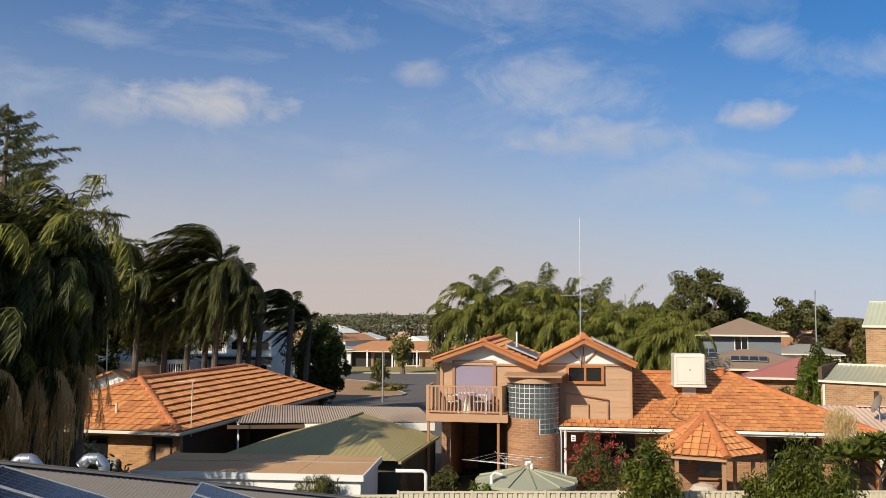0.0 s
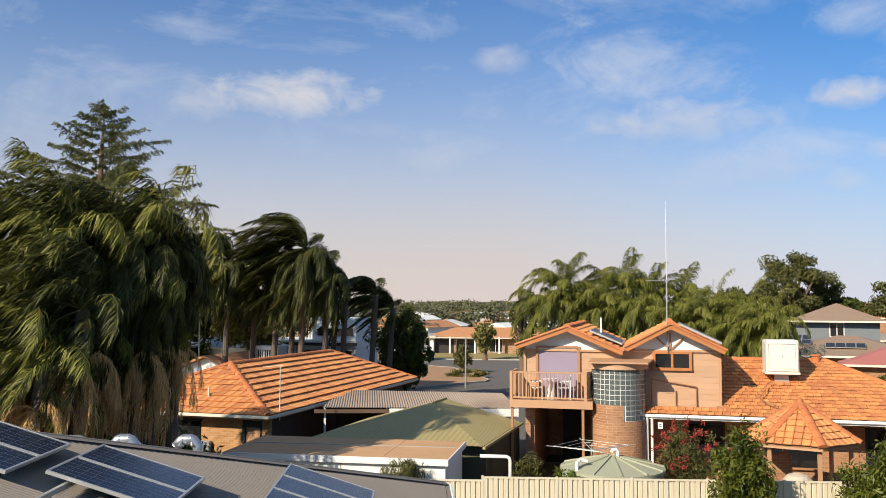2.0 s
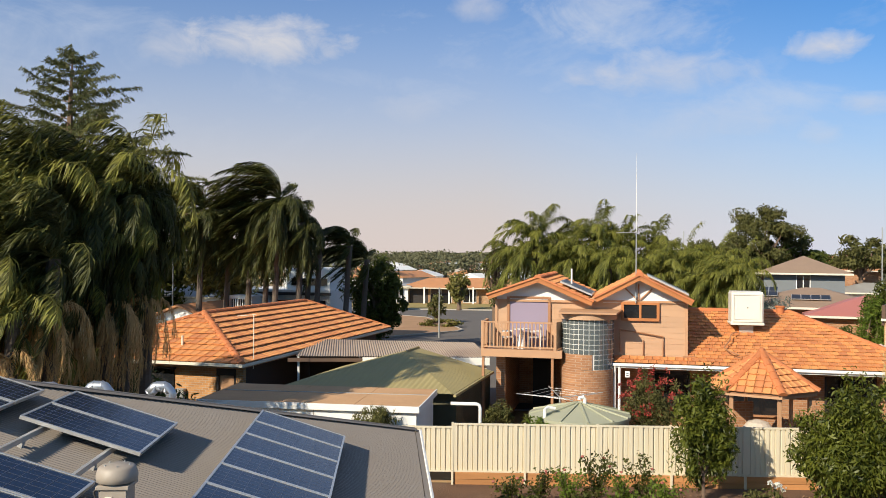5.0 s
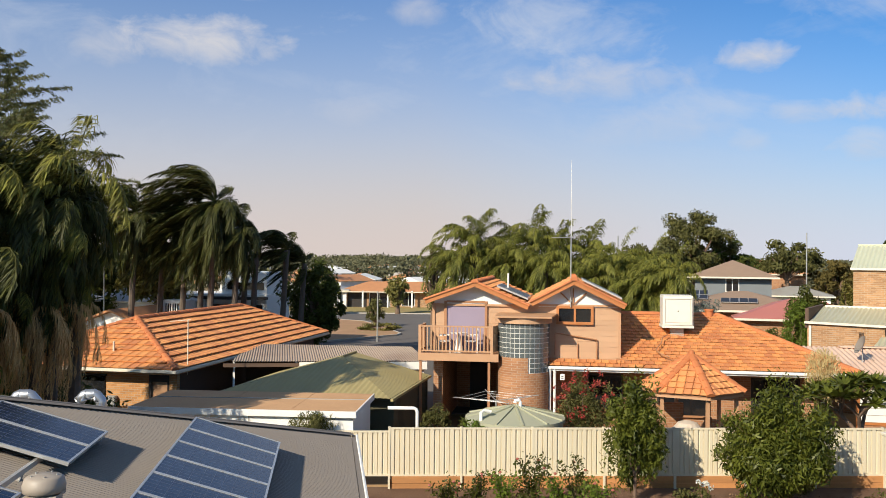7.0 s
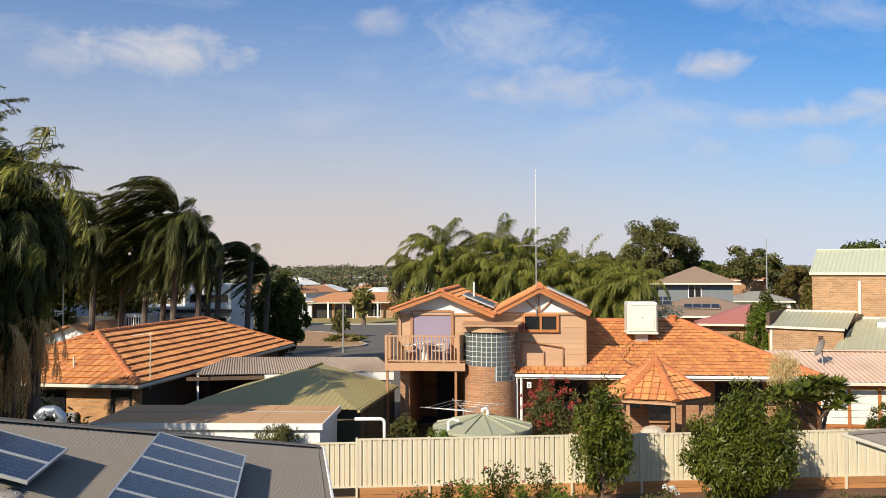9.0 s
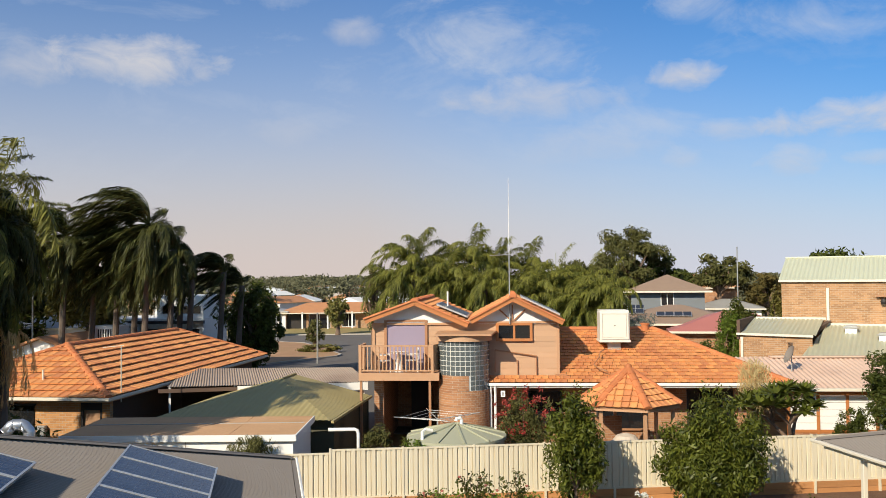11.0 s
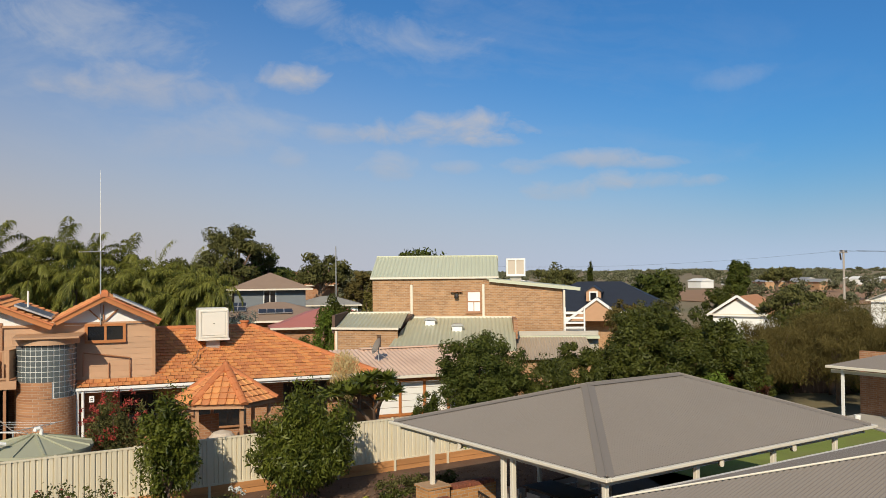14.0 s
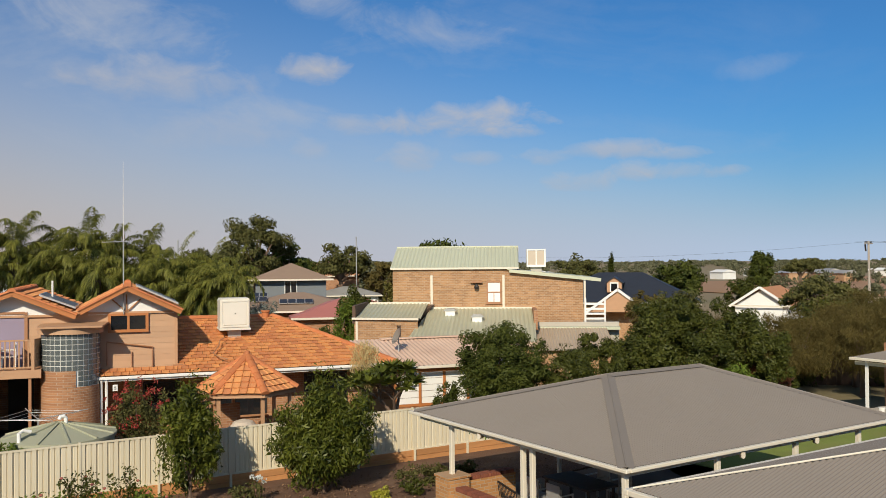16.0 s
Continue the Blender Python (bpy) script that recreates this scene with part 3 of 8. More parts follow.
patch("neighbour_yard", [(-3, 24.5), (16, 25.8), (16, 33), (-3, 33)], "dust", 0.05, "bare earth yard behind the cream fence", "yard")
# street behind the houses
patch("road", [(-90, 88), (60, 88), (60, 98), (-90, 98)], "asphalt", 0.05, "grey asphalt side street", "road")
patch("road", [(-12, 36), (5, 36), (6, 88.2), (-30, 88.2), (-30, 62)], "asphalt", 0.065, "grey asphalt road joining the side street", "road")
patch("verge", [(-90, 98.2), (60, 98.2), (60, 111), (-90, 111)], "verge", 0.09, "dry grass verge along the houses", "verge")
ISLAND = [(-10.6, 64.5), (-8.6, 67), (-5.6, 70.6), (-5.3, 72), (-5.8, 73.6), (-7.5, 79), (-9.9, 85.2), (-14, 88), (-28, 88.1), (-28, 66)]
patch("traffic_island", ISLAND, "dust", 0.17, "bare earth corner island with a kerb", "island")
for k, (a, b) in enumerate(zip(ISLAND[:7], ISLAND[1:8])):
    tagged(made("kerb", lambda bm: beam(bm, (*a, 0.11), (*b, 0.11), 0.16, 0.16), "concrete"), "pale concrete kerb round the earth island", "kerb", kind="structure")
tagged(boxes("kerb", "concrete", None, (-90, 60, 98.0, 98.22, -0.02, 0.16)), "pale concrete kerb along the street", "kerb", kind="structure")
patch("paddock", [(120, 95), (260, 120), (330, 240), (140, 190)], "paddock", 0.2, "bare brown paddock beyond the houses", "paddock")

# ---- the near roof with solar panels ----
EAVE_U, EAVE_V = Vector((0.158, -0.987, 0)), Vector((-0.987, -0.158, 0))
PITCH = radians(18)
CORNER = Vector((-2.5, 19.03, 2.6))
UP_A = EAVE_V * math.cos(PITCH) + Vector((0, 0, math.sin(PITCH)))
UP_B = EAVE_U * math.cos(PITCH) + Vector((0, 0, math.sin(PITCH)))
NORM_A = EAVE_U.cross(UP_A)
NORM_A = NORM_A if NORM_A.z > 0 else -NORM_A


def near_house():
    h = thing("single_storey_house", (CORNER.x, CORNER.y, 0), "low house with a grey corrugated steel hip roof", "house")
    o = (0, 0, CORNER.z)
    s = 9.0 / math.cos(PITCH)
    ribbed("roof", o, EAVE_U, UP_A, [(0, 0), (19, 0), (19, s), (9, s)], "roof_grey", h, label="grey corrugated steel roof slope")
    ribbed("roof", o, EAVE_V, UP_B, [(0, 0), (17, 0), (17, s), (9, s)], "roof_grey", h, label="grey corrugated steel roof slope facing away")
    top = Vector(o) + EAVE_U * 9 + EAVE_V * 9 + Vector((0, 0, 9 * math.tan(PITCH)))
    lift = Vector((0, 0, 0.035))

    def hip(bm):
        a, b = Vector(o) + lift, top + lift
        d = (b - a).normalized()
        side = d.cross(Vector((0, 0, 1))).normalized()
        for w, r in ((-1, 0), (1, 0)):
            q = [a, b, b + side * w * 0.15 - Vector((0, 0, 0.034)), a + side * w * 0.15 - Vector((0, 0, 0.034))]
            bm.faces.new([bm.verts.new(p + Vector((0, 0, 0.012))) for p in q])
        tube(bm, [a, b], 0.028, 8)
    made("ridge_cap", hip, "cap_grey", h, "grey steel hip capping")
    gutter(h, [Vector(o) + EAVE_V * -0.07 + Vector((0, 0, -0.06)), Vector(o) + EAVE_V * -0.07 + EAVE_U * 19 + Vector((0, 0, -0.06))], "cap_grey")
    made("gutter_edge", lambda bm: tube(bm, [Vector(o) + EAVE_V * -0.13 + Vector((0, 0, -0.005)), Vector(o) + EAVE_V * -0.13 + EAVE_U * 19 + Vector((0, 0, -0.005))], 0.03, 6),
         "white", h, "pale rolled gutter edge")
    made("gutter", lambda bm: beam(bm, Vector(o) + EAVE_U * -0.07 + Vector((0, 0, -0.06)), Vector(o) + EAVE_U * -0.07 + EAVE_V * 17 + Vector((0, 0, -0.06)), 0.11, 0.12), "cap_grey", h)

    def walls(bm):
        a = EAVE_U * 0.5 + EAVE_V * 0.5
        for p, q in ((a, a + EAVE_U * 18.4), (a, a + EAVE_V * 16.4)):
            beam(bm, p + Vector((0, 0, 1.25)), q + Vector((0, 0, 1.25)), 0.2, 2.5)
    made("wall", walls, "brick_buff", h, "buff brick wall")


near_house()


def on_near_roof(u, v, off=0.0):
    return CORNER + EAVE_U * u + UP_A * v + NORM_A * off


def solar_panel():
    """One 60-cell panel in an aluminium frame, on short feet; its length lies along local x."""
    p = thing("solar_collector", (0, 0, 0), "blue solar panel in an aluminium frame on the grey roof", "solar panel", "solar panels on the near roof")
    l, w = 1.53, 0.94
    boxes("frame", "alu", p, (0, l, 0, 0.03, 0, 0.045), (0, l, w - 0.03, w, 0, 0.045), (0, 0.03, 0.03, w - 0.03, 0, 0.045), (l - 0.03, l, 0.03, w - 0.03, 0, 0.045))
    boxes("cell_sheet", "cells", p, (0.03, l - 0.03, 0.03, w - 0.03, 0.012, 0.036), label="dark blue cells under glass")
    lines = [(0.03 + (l - 0.06) * k / 10 - 0.003, 0.03 + (l - 0.06) * k / 10 + 0.003, 0.03, w - 0.03, 0.036, 0.0375) for k in range(1, 10)]
    lines += [(0.03, l - 0.03, 0.03 + (w - 0.06) * k / 6 - 0.003, 0.03 + (w - 0.06) * k / 6 + 0.003, 0.036, 0.0375) for k in range(1, 6)]
    boxes("cell_joints", "solar_line", p, *lines, label="thin pale grid between the cells")
    return p


def lay_panels():
    first = None
    spots = [(3.66 + 0.955 * k, 1.48) for k in range(7)] + [(6.22, 3.9), (7.18, 3.9)] + [(7.66, 5.7), (6.7, 5.7)] + [(9.53, 3.98), (10.49, 3.98)]
    for u, v in spots:
        # local x runs down the slope, local y away from the corner
        m = Matrix.Translation(on_near_roof(u, v + 1.53, 0.17)) @ Matrix((-UP_A, EAVE_U, NORM_A)).transposed().to_4x4()
        if Matrix((-UP_A, EAVE_U, NORM_A)).determinant() < 0:
            m = Matrix.Translation(on_near_roof(u + 0.94, v + 1.53, 0.17)) @ Matrix((-UP_A, -EAVE_U, NORM_A)).transposed().to_4x4()
        if first is None:
            first = solar_panel()
            first.matrix_world = m
        else:
            copy_thing(first, m)


lay_panels()


def roof_rails():
    for v in (4.28, 5.15):
        r = thing("mounting_rail", tuple(on_near_roof(6.0, v)), "aluminium mounting rail under the solar panels", "rail", "mounting rails")

        def draw(bm):
            beam(bm, EAVE_U * 0.2 + NORM_A * 0.11, EAVE_U * 5.6 + NORM_A * 0.11, 0.05, 0.06)
        made("rail", draw, "alu", r)
        for u in (0.5, 2.6, 4.6):
            made("foot", lambda bm: beam(bm, EAVE_U * u, EAVE_U * u + NORM_A * 0.085, 0.05, 0.06, (1, 0, 0)), "alu", r)
    for v in (1.75, 2.7):
        r = thing("mounting_rail", tuple(on_near_roof(3.5, v)), "aluminium mounting rail under the solar panels", "rail", "mounting rails")
        made("rail", lambda bm: beam(bm, EAVE_U * 0.1 + NORM_A * 0.11, EAVE_U * 7.0 + NORM_A * 0.11, 0.05, 0.06), "alu", r)
        for u in (0.1, 2.4, 4.8, 6.8):
            made("foot", lambda bm: beam(bm, EAVE_U * u, EAVE_U * u + NORM_A * 0.085, 0.05, 0.06, (1, 0, 0)), "alu", r)


roof_rails()


def roof_ventilator():
    v = thing("roof_ventilator", (-4.3, 8.78, 3.6), "tan powered roof ventilator with a domed cap", "roof vent", turn=9)
    tan = mat("tan steel", (0.33, 0.28, 0.225), 0.55, 0.08, 2, 30, 0.05)
    boxes("body", tan, v, (-0.17, 0.17, -0.17, 0.17, -0.1, 0.58), bevel=0.012)
    boxes("collar", tan, v, (-0.2, 0.2, -0.2, 0.2, 0.55, 0.6), bevel=0.008)

    def dome(bm):
        prof = [(0.17, 0.6), (0.245, 0.63), (0.25, 0.7), (0.225, 0.79), (0.19, 0.815), (0.0, 0.83)]
        rings = [[bm.verts.new((r * math.cos(2 * math.pi * k / 24), r * math.sin(2 * math.pi * k / 24), z)) for k in range(24)] for r, z in prof[:-1]]
        tip = bm.verts.new((0, 0, prof[-1][1]))
        for a, b in zip(rings, rings[1:]):
            for k in range(24):
                bm.faces.new((a[k], a[(k + 1) % 24], b[(k + 1) % 24], b[k]))
        for k in range(24):
            bm.faces.new((rings[-1][k], rings[-1][(k + 1) % 24], tip))
    made("cap", dome, tan, v, "domed tan cap", smooth=True)
    for k in range(5):
        a = 2 * math.pi * k / 5
        made("screw", lambda bm: tube(bm, [(0.15 * math.cos(a), 0.15 * math.sin(a), 0.8), (0.15 * math.cos(a), 0.15 * math.sin(a), 0.835)], 0.012, 6), "steel_post", v)
    boxes("switch_box", "cream", v, (-0.09, 0.0, -0.2, -0.17, 0.38, 0.47), label="small cream switch box", bevel=0.006)
    made("cable", lambda bm: tube(bm, [(-0.1, -0.18, 0.42), (-0.2, -0.17, 0.44), (-0.23, -0.15, 0.52), (-0.18, -0.1, 0.6)], 0.014, 6), "dark", v)
    v.scale = (0.84, 0.84, 0.84)


roof_ventilator()


def duct(x, y, z, h):
    d = thing("roof_duct", (x, y, z - 0.6), "bright galvanised gooseneck duct on the grey roof", "duct", "gooseneck ducts", turn=10)
    pts = [(0.15, 0, -0.1), (0.15, 0, h - 0.12), (0.05, 0, h), (-0.12, 0, h), (-0.23, 0, h - 0.13)]
    rings = [(0.15, 0, -0.1), (0.15, 0, h - 0.125), (0.15, 0, h - 0.12), (0.055, 0, h - 0.004), (0.045, 0, h), (-0.115, 0, h), (-0.125, 0, h - 0.004), (-0.23, 0, h - 0.13)]
    made("pipe", lambda bm: tube(bm, rings, 0.092, 20), "zinc", d, smooth=True)
    for p, q in ((1, 0), (2, 3), (3, 2), (4, 3)):
        a, b = Vector(pts[p]), Vector(pts[q])
        e = (b - a).normalized() * 0.012
        made("seam", lambda bm: tube(bm, [a + e * 0.5, a + e * 2], 0.098, 18), "zinc", d)
    boxes("base_flashing", "galv", d, (0.0, 0.3, -0.15, 0.15, -0.12, 0.02))


for x, y, z, h in ((-7.5, 13.05, 4.53, 0.42), (-7.12, 13.9, 4.37, 0.48), (-6.5, 14.95, 4.14, 0.56)):
    duct(x, y, z, h)

# ---- pavilion, wing roof and fence of the home yard ----


def pavilion():
    p = thing("pavilion", (10.97, 12.96, 0), "open garden pavilion with a grey corrugated hip roof on cream posts", "pavilion", turn=6)
    L, W, z0, zr = 9.5, 8.0, 2.45, 3.58
    hw, a0, a1 = W / 2, 3.36, 2.65          # half width, and how far the ridge stands in from the two ends
    rise = zr - z0

    def slope(origin, u_way, inward, run, poly):
        sl = math.hypot(run, rise)
        ribbed("roof", origin, u_way, (inward[0] * run / sl, inward[1] * run / sl, rise / sl), [(u, v * sl) for u, v in poly], "roof_grey", p, label="grey corrugated roof slope")
    slope((0, 0, z0), (1, 0, 0), (0, 1), hw, [(0, 0), (L, 0), (L - a1, 1), (a0, 1)])
    slope((L, W, z0), (-1, 0, 0), (0, -1), hw, [(0, 0), (L, 0), (L - a0, 1), (a1, 1)])
    slope((0, W, z0), (0, -1, 0), (1, 0), a0, [(0, 0), (W, 0), (hw, 1)])
    slope((L, 0, z0), (0, 1, 0), (-1, 0), a1, [(0, 0), (W, 0), (hw, 1)])
    tops = [Vector((a0, hw, zr)), Vector((L - a1, hw, zr))]
    for a, b in ((Vector((0, 0, z0)), tops[0]), (Vector((0, W, z0)), tops[0]), (Vector((L, 0, z0)), tops[1]), (Vector((L, W, z0)), tops[1]), (tops[0], tops[1])):
        def cap(bm):
            d = (b - a).normalized()
            s = d.cross(Vector((0, 0, 1))).normalized()
            up = Vector((0, 0, 0.035))
            for w in (-1, 1):
                q = [a + up, b + up, b + s * w * 0.17 + Vector((0, 0, -0.012)), a + s * w * 0.17 + Vector((0, 0, -0.012))]
                bm.faces.new([bm.verts.new(v) for v in q])
            tube(bm, [a + up, b + up], 0.02, 8)
        made("ridge_cap", cap, "cap_grey", p, "grey steel hip capping")
    for a, b in (((0, -0.07), (L, -0.07)), ((0, W + 0.07), (L, W + 0.07)), ((-0.07, -0.12), (-0.07, W + 0.12)), ((L + 0.07, -0.12), (L + 0.07, W + 0.12))):
        made("gutter", lambda bm: beam(bm, (*a, z0 - 0.035), (*b, z0 - 0.035), 0.11, 0.075), "cream", p, "cream quad gutter", bevel=0.012)
    for a, b in (((0.1, 0.16), (L - 0.1, 0.16)), ((0.1, W - 0.16), (L - 0.1, W - 0.16)), ((0.16, 0.1), (0.16, W - 0.1)), ((L - 0.16, 0.1), (L - 0.16, W - 0.1))):
        made("beam", lambda bm: beam(bm, (*a, z0 - 0.16), (*b, z0 - 0.16), 0.05, 0.1), "cream", p)
    slab_mat = mat("pavilion paving", (0.17, 0.13, 0.095), 0.9, 0.15, 1.5, 20, 0.2)
    boxes("floor_slab", slab_mat, p, (0.3, L - 0.3, 0.3, W - 0.3, -0.05, 0.1))
    # ceiling in the brown that already holds the shade below the roof
    made("ceiling_sheet", lambda bm: slab(bm, [(0.15, 0.15, z0 - 0.08), (L - 0.15, 0.15, z0 - 0.08), (L - 0.15, W - 0.15, z0 - 0.08), (0.15, W - 0.15, z0 - 0.08)], 0.02), "shaded_brown", p)
    posts = [(0.12, 0.16), (0.16, 3.1), (0.16, 3.44), (0.16, 6.4), (2.85, 0.16), (5.57, 0.16), (8.1, 0.16), (L - 0.16, W - 0.16), (5, W - 0.16)]
    for x, y in posts:
        boxes("post", "cream", p, (x - 0.055, x + 0.055, y - 0.055, y + 0.055, 0.1, z0 - 0.11), bevel=0.01)
    # brick pier, low walls and steps at the hip end
    for x0, x1, y0, y1, h in ((-0.16, 0.49, 6.1, 6.7, 0.98),):
        boxes("brick_pier", "brick_clean", p, (x0, x1, y0, y1, -0.05, h), label="buff brick pier under a post")
        boxes("pier_cap", "brick_clean", p, (x0 - 0.03, x1 + 0.03, y0 - 0.03, y1 + 0.03, h, h + 0.06))
    for a in ((0.0, 0.27, 4.2, 6.05, -0.05, 0.72), (0.52, 2.1, 6.25, 6.5, -0.05, 0.85)):
        boxes("low_wall", "brick_clean", p, a)
        n = int(max(a[1] - a[0], a[3] - a[2]) / 0.085)
        for k in range(n):
            if a[1] - a[0] < a[3] - a[2]:
                d = (a[0] - 0.02, a[1] + 0.02, a[2] + k * 0.085, a[2] + k * 0.085 + 0.072, a[5], a[5] + 0.09)
            else:
                d = (a[0] + k * 0.085, a[0] + k * 0.085 + 0.072, a[2] - 0.02, a[3] + 0.02, a[5], a[5] + 0.09)
            boxes("brick", "capping_brick", p, d)
    for x, y in ((0.1, 5.0), (3.55, 0.02), (6.2, 0.02)):
        made("downpipe_spout", lambda bm: (tube(bm, [(x - 0.15, y - 0.1, z0 - 0.1), (x - 0.15, y - 0.1, z0 - 0.19), (x + 0.05, y + 0.1, z0 - 0.24)], 0.05, 8)), "cream", p, "cream gutter spout")


M["capping_brick"] = mat("red-brown capping brick", (0.24, 0.075, 0.04), 0.85, 0.2, 3, 40, 0.3, pieces=0.2)
pavilion()


def wing_roof():
    h = thing("house_wing", (9.72, 11.24, 0), "wing of the house with a grey corrugated hip roof", "house", turn=5)
    z0, tp = 2.6, math.tan(radians(16.4))
    cs, sn = math.cos(math.atan(tp)), math.sin(math.atan(tp))
    D = 5.0
    # near slope faces -x, far slope faces +y
    ribbed("roof", (0, 0, z0), (0, -1, 0), (cs, 0, sn), [(0, 0), (10, 0), (10, D / cs), (D, D / cs)], "roof_grey", h, label="grey corrugated roof slope")
    ribbed("roof", (0, 0, z0), (1, 0, 0), (0, -cs, sn), [(0, 0), (14, 0), (14, D / cs), (D, D / cs)], "roof_grey", h, label="grey corrugated roof slope facing the garden")
    made("ridge_cap", lambda bm: tube(bm, [(0, 0, z0 + 0.03), (D, -D, z0 + D * tp + 0.03)], 0.018, 8), "cream", h, "pale hip capping")
    made("gutter", lambda bm: beam(bm, (-0.12, 0.07, z0 - 0.045), (14, 0.07, z0 - 0.045), 0.11, 0.1), "cream", h, bevel=0.012)
    made("gutter", lambda bm: beam(bm, (-0.07, 0.0, z0 - 0.045), (-0.07, -10, z0 - 0.045), 0.11, 0.1), "cream", h, bevel=0.012)
    boxes("wall", "brick_clean", h, (0.6, 13.5, -0.7, -0.5, 0, z0 - 0.05), (0.6, 0.8, -9, -0.7, 0, z0 - 0.05))


wing_roof()


def fence():
    f = thing("steel_fence", (-6.2, 23.96, 0), "cream ribbed steel fence on treated pine sleepers", "fence", turn=3.6)
    first_x = 4.12 - 2.02 * 2
    zb = 0.4
    for k in range(11):
        x = first_x + 2.02 * k
        low = 0.09 if k < 2 else 0.0
        top = 1.75 - low
        ribbed("fence_panel", (x + 0.03, 0, zb), (1, 0, 0), (0, 0, 1), [(0, 0), (1.96, 0), (1.96, top - zb), (0, top - zb)], "fence_cream", f, 0.28, 0.022, "square")
        for z in (top - 0.02, zb + 0.02):
            boxes("fence_rail", "fence_cream", f, (x + 0.03, x + 1.99, -0.03, 0.03, z - 0.025, z + 0.025))
    for k in range(12):
        x = first_x + 2.02 * k
        boxes("fence_post", "fence_cream", f, (x - 0.03, x + 0.03, -0.04, 0.04, -0.1, 1.78 - (0.09 if k < 2 else 0)))
    for k in range(9):
        x = first_x + 4.04 + 2.02 * k
        for z in (0.02, 0.215):
            boxes("sleeper", "sleeper", f, (x + 0.02, x + 2.0, -0.1, -0.045, z, z + 0.185), bevel=0.006)
        boxes("sleeper_post", "fence_cream", f, (x - 0.03, x + 0.03, -0.16, -0.1, -0.1, 0.46))


fence()

# ---- neighbour's two-storey house ----
HOUSE = ((3.0, 31.7, 0), -7.0)


def chair(parent_matrix, n):
    c = thing("patio_chair", (0, 0, 0), "white plastic patio chair on the balcony", "chair", "balcony chairs")
    c.matrix_world = parent_matrix
    boxes("seat", "white_plastic", c, (-0.22, 0.22, -0.22, 0.22, 0.4, 0.43), bevel=0.008)
    boxes("back_frame", "white_plastic", c, (-0.22, -0.18, 0.2, 0.24, 0.43, 0.86), (0.18, 0.22, 0.2, 0.24, 0.43, 0.86), (-0.22, 0.22, 0.2, 0.24, 0.82, 0.88))
    for x in (-0.12, -0.04, 0.04, 0.12):
        boxes("back_slat", "white_plastic", c, (x - 0.02, x + 0.02, 0.21, 0.23, 0.43, 0.82))
    for x in (-0.2, 0.2):
        for y in (-0.2, 0.2):
            boxes("leg", "white_plastic", c, (x - 0.02, x + 0.02, y - 0.02, y + 0.02, 0, 0.4))
        boxes("armrest", "white_plastic", c, (x - 0.03, x + 0.03, -0.22, 0.22, 0.62, 0.65))
    return c


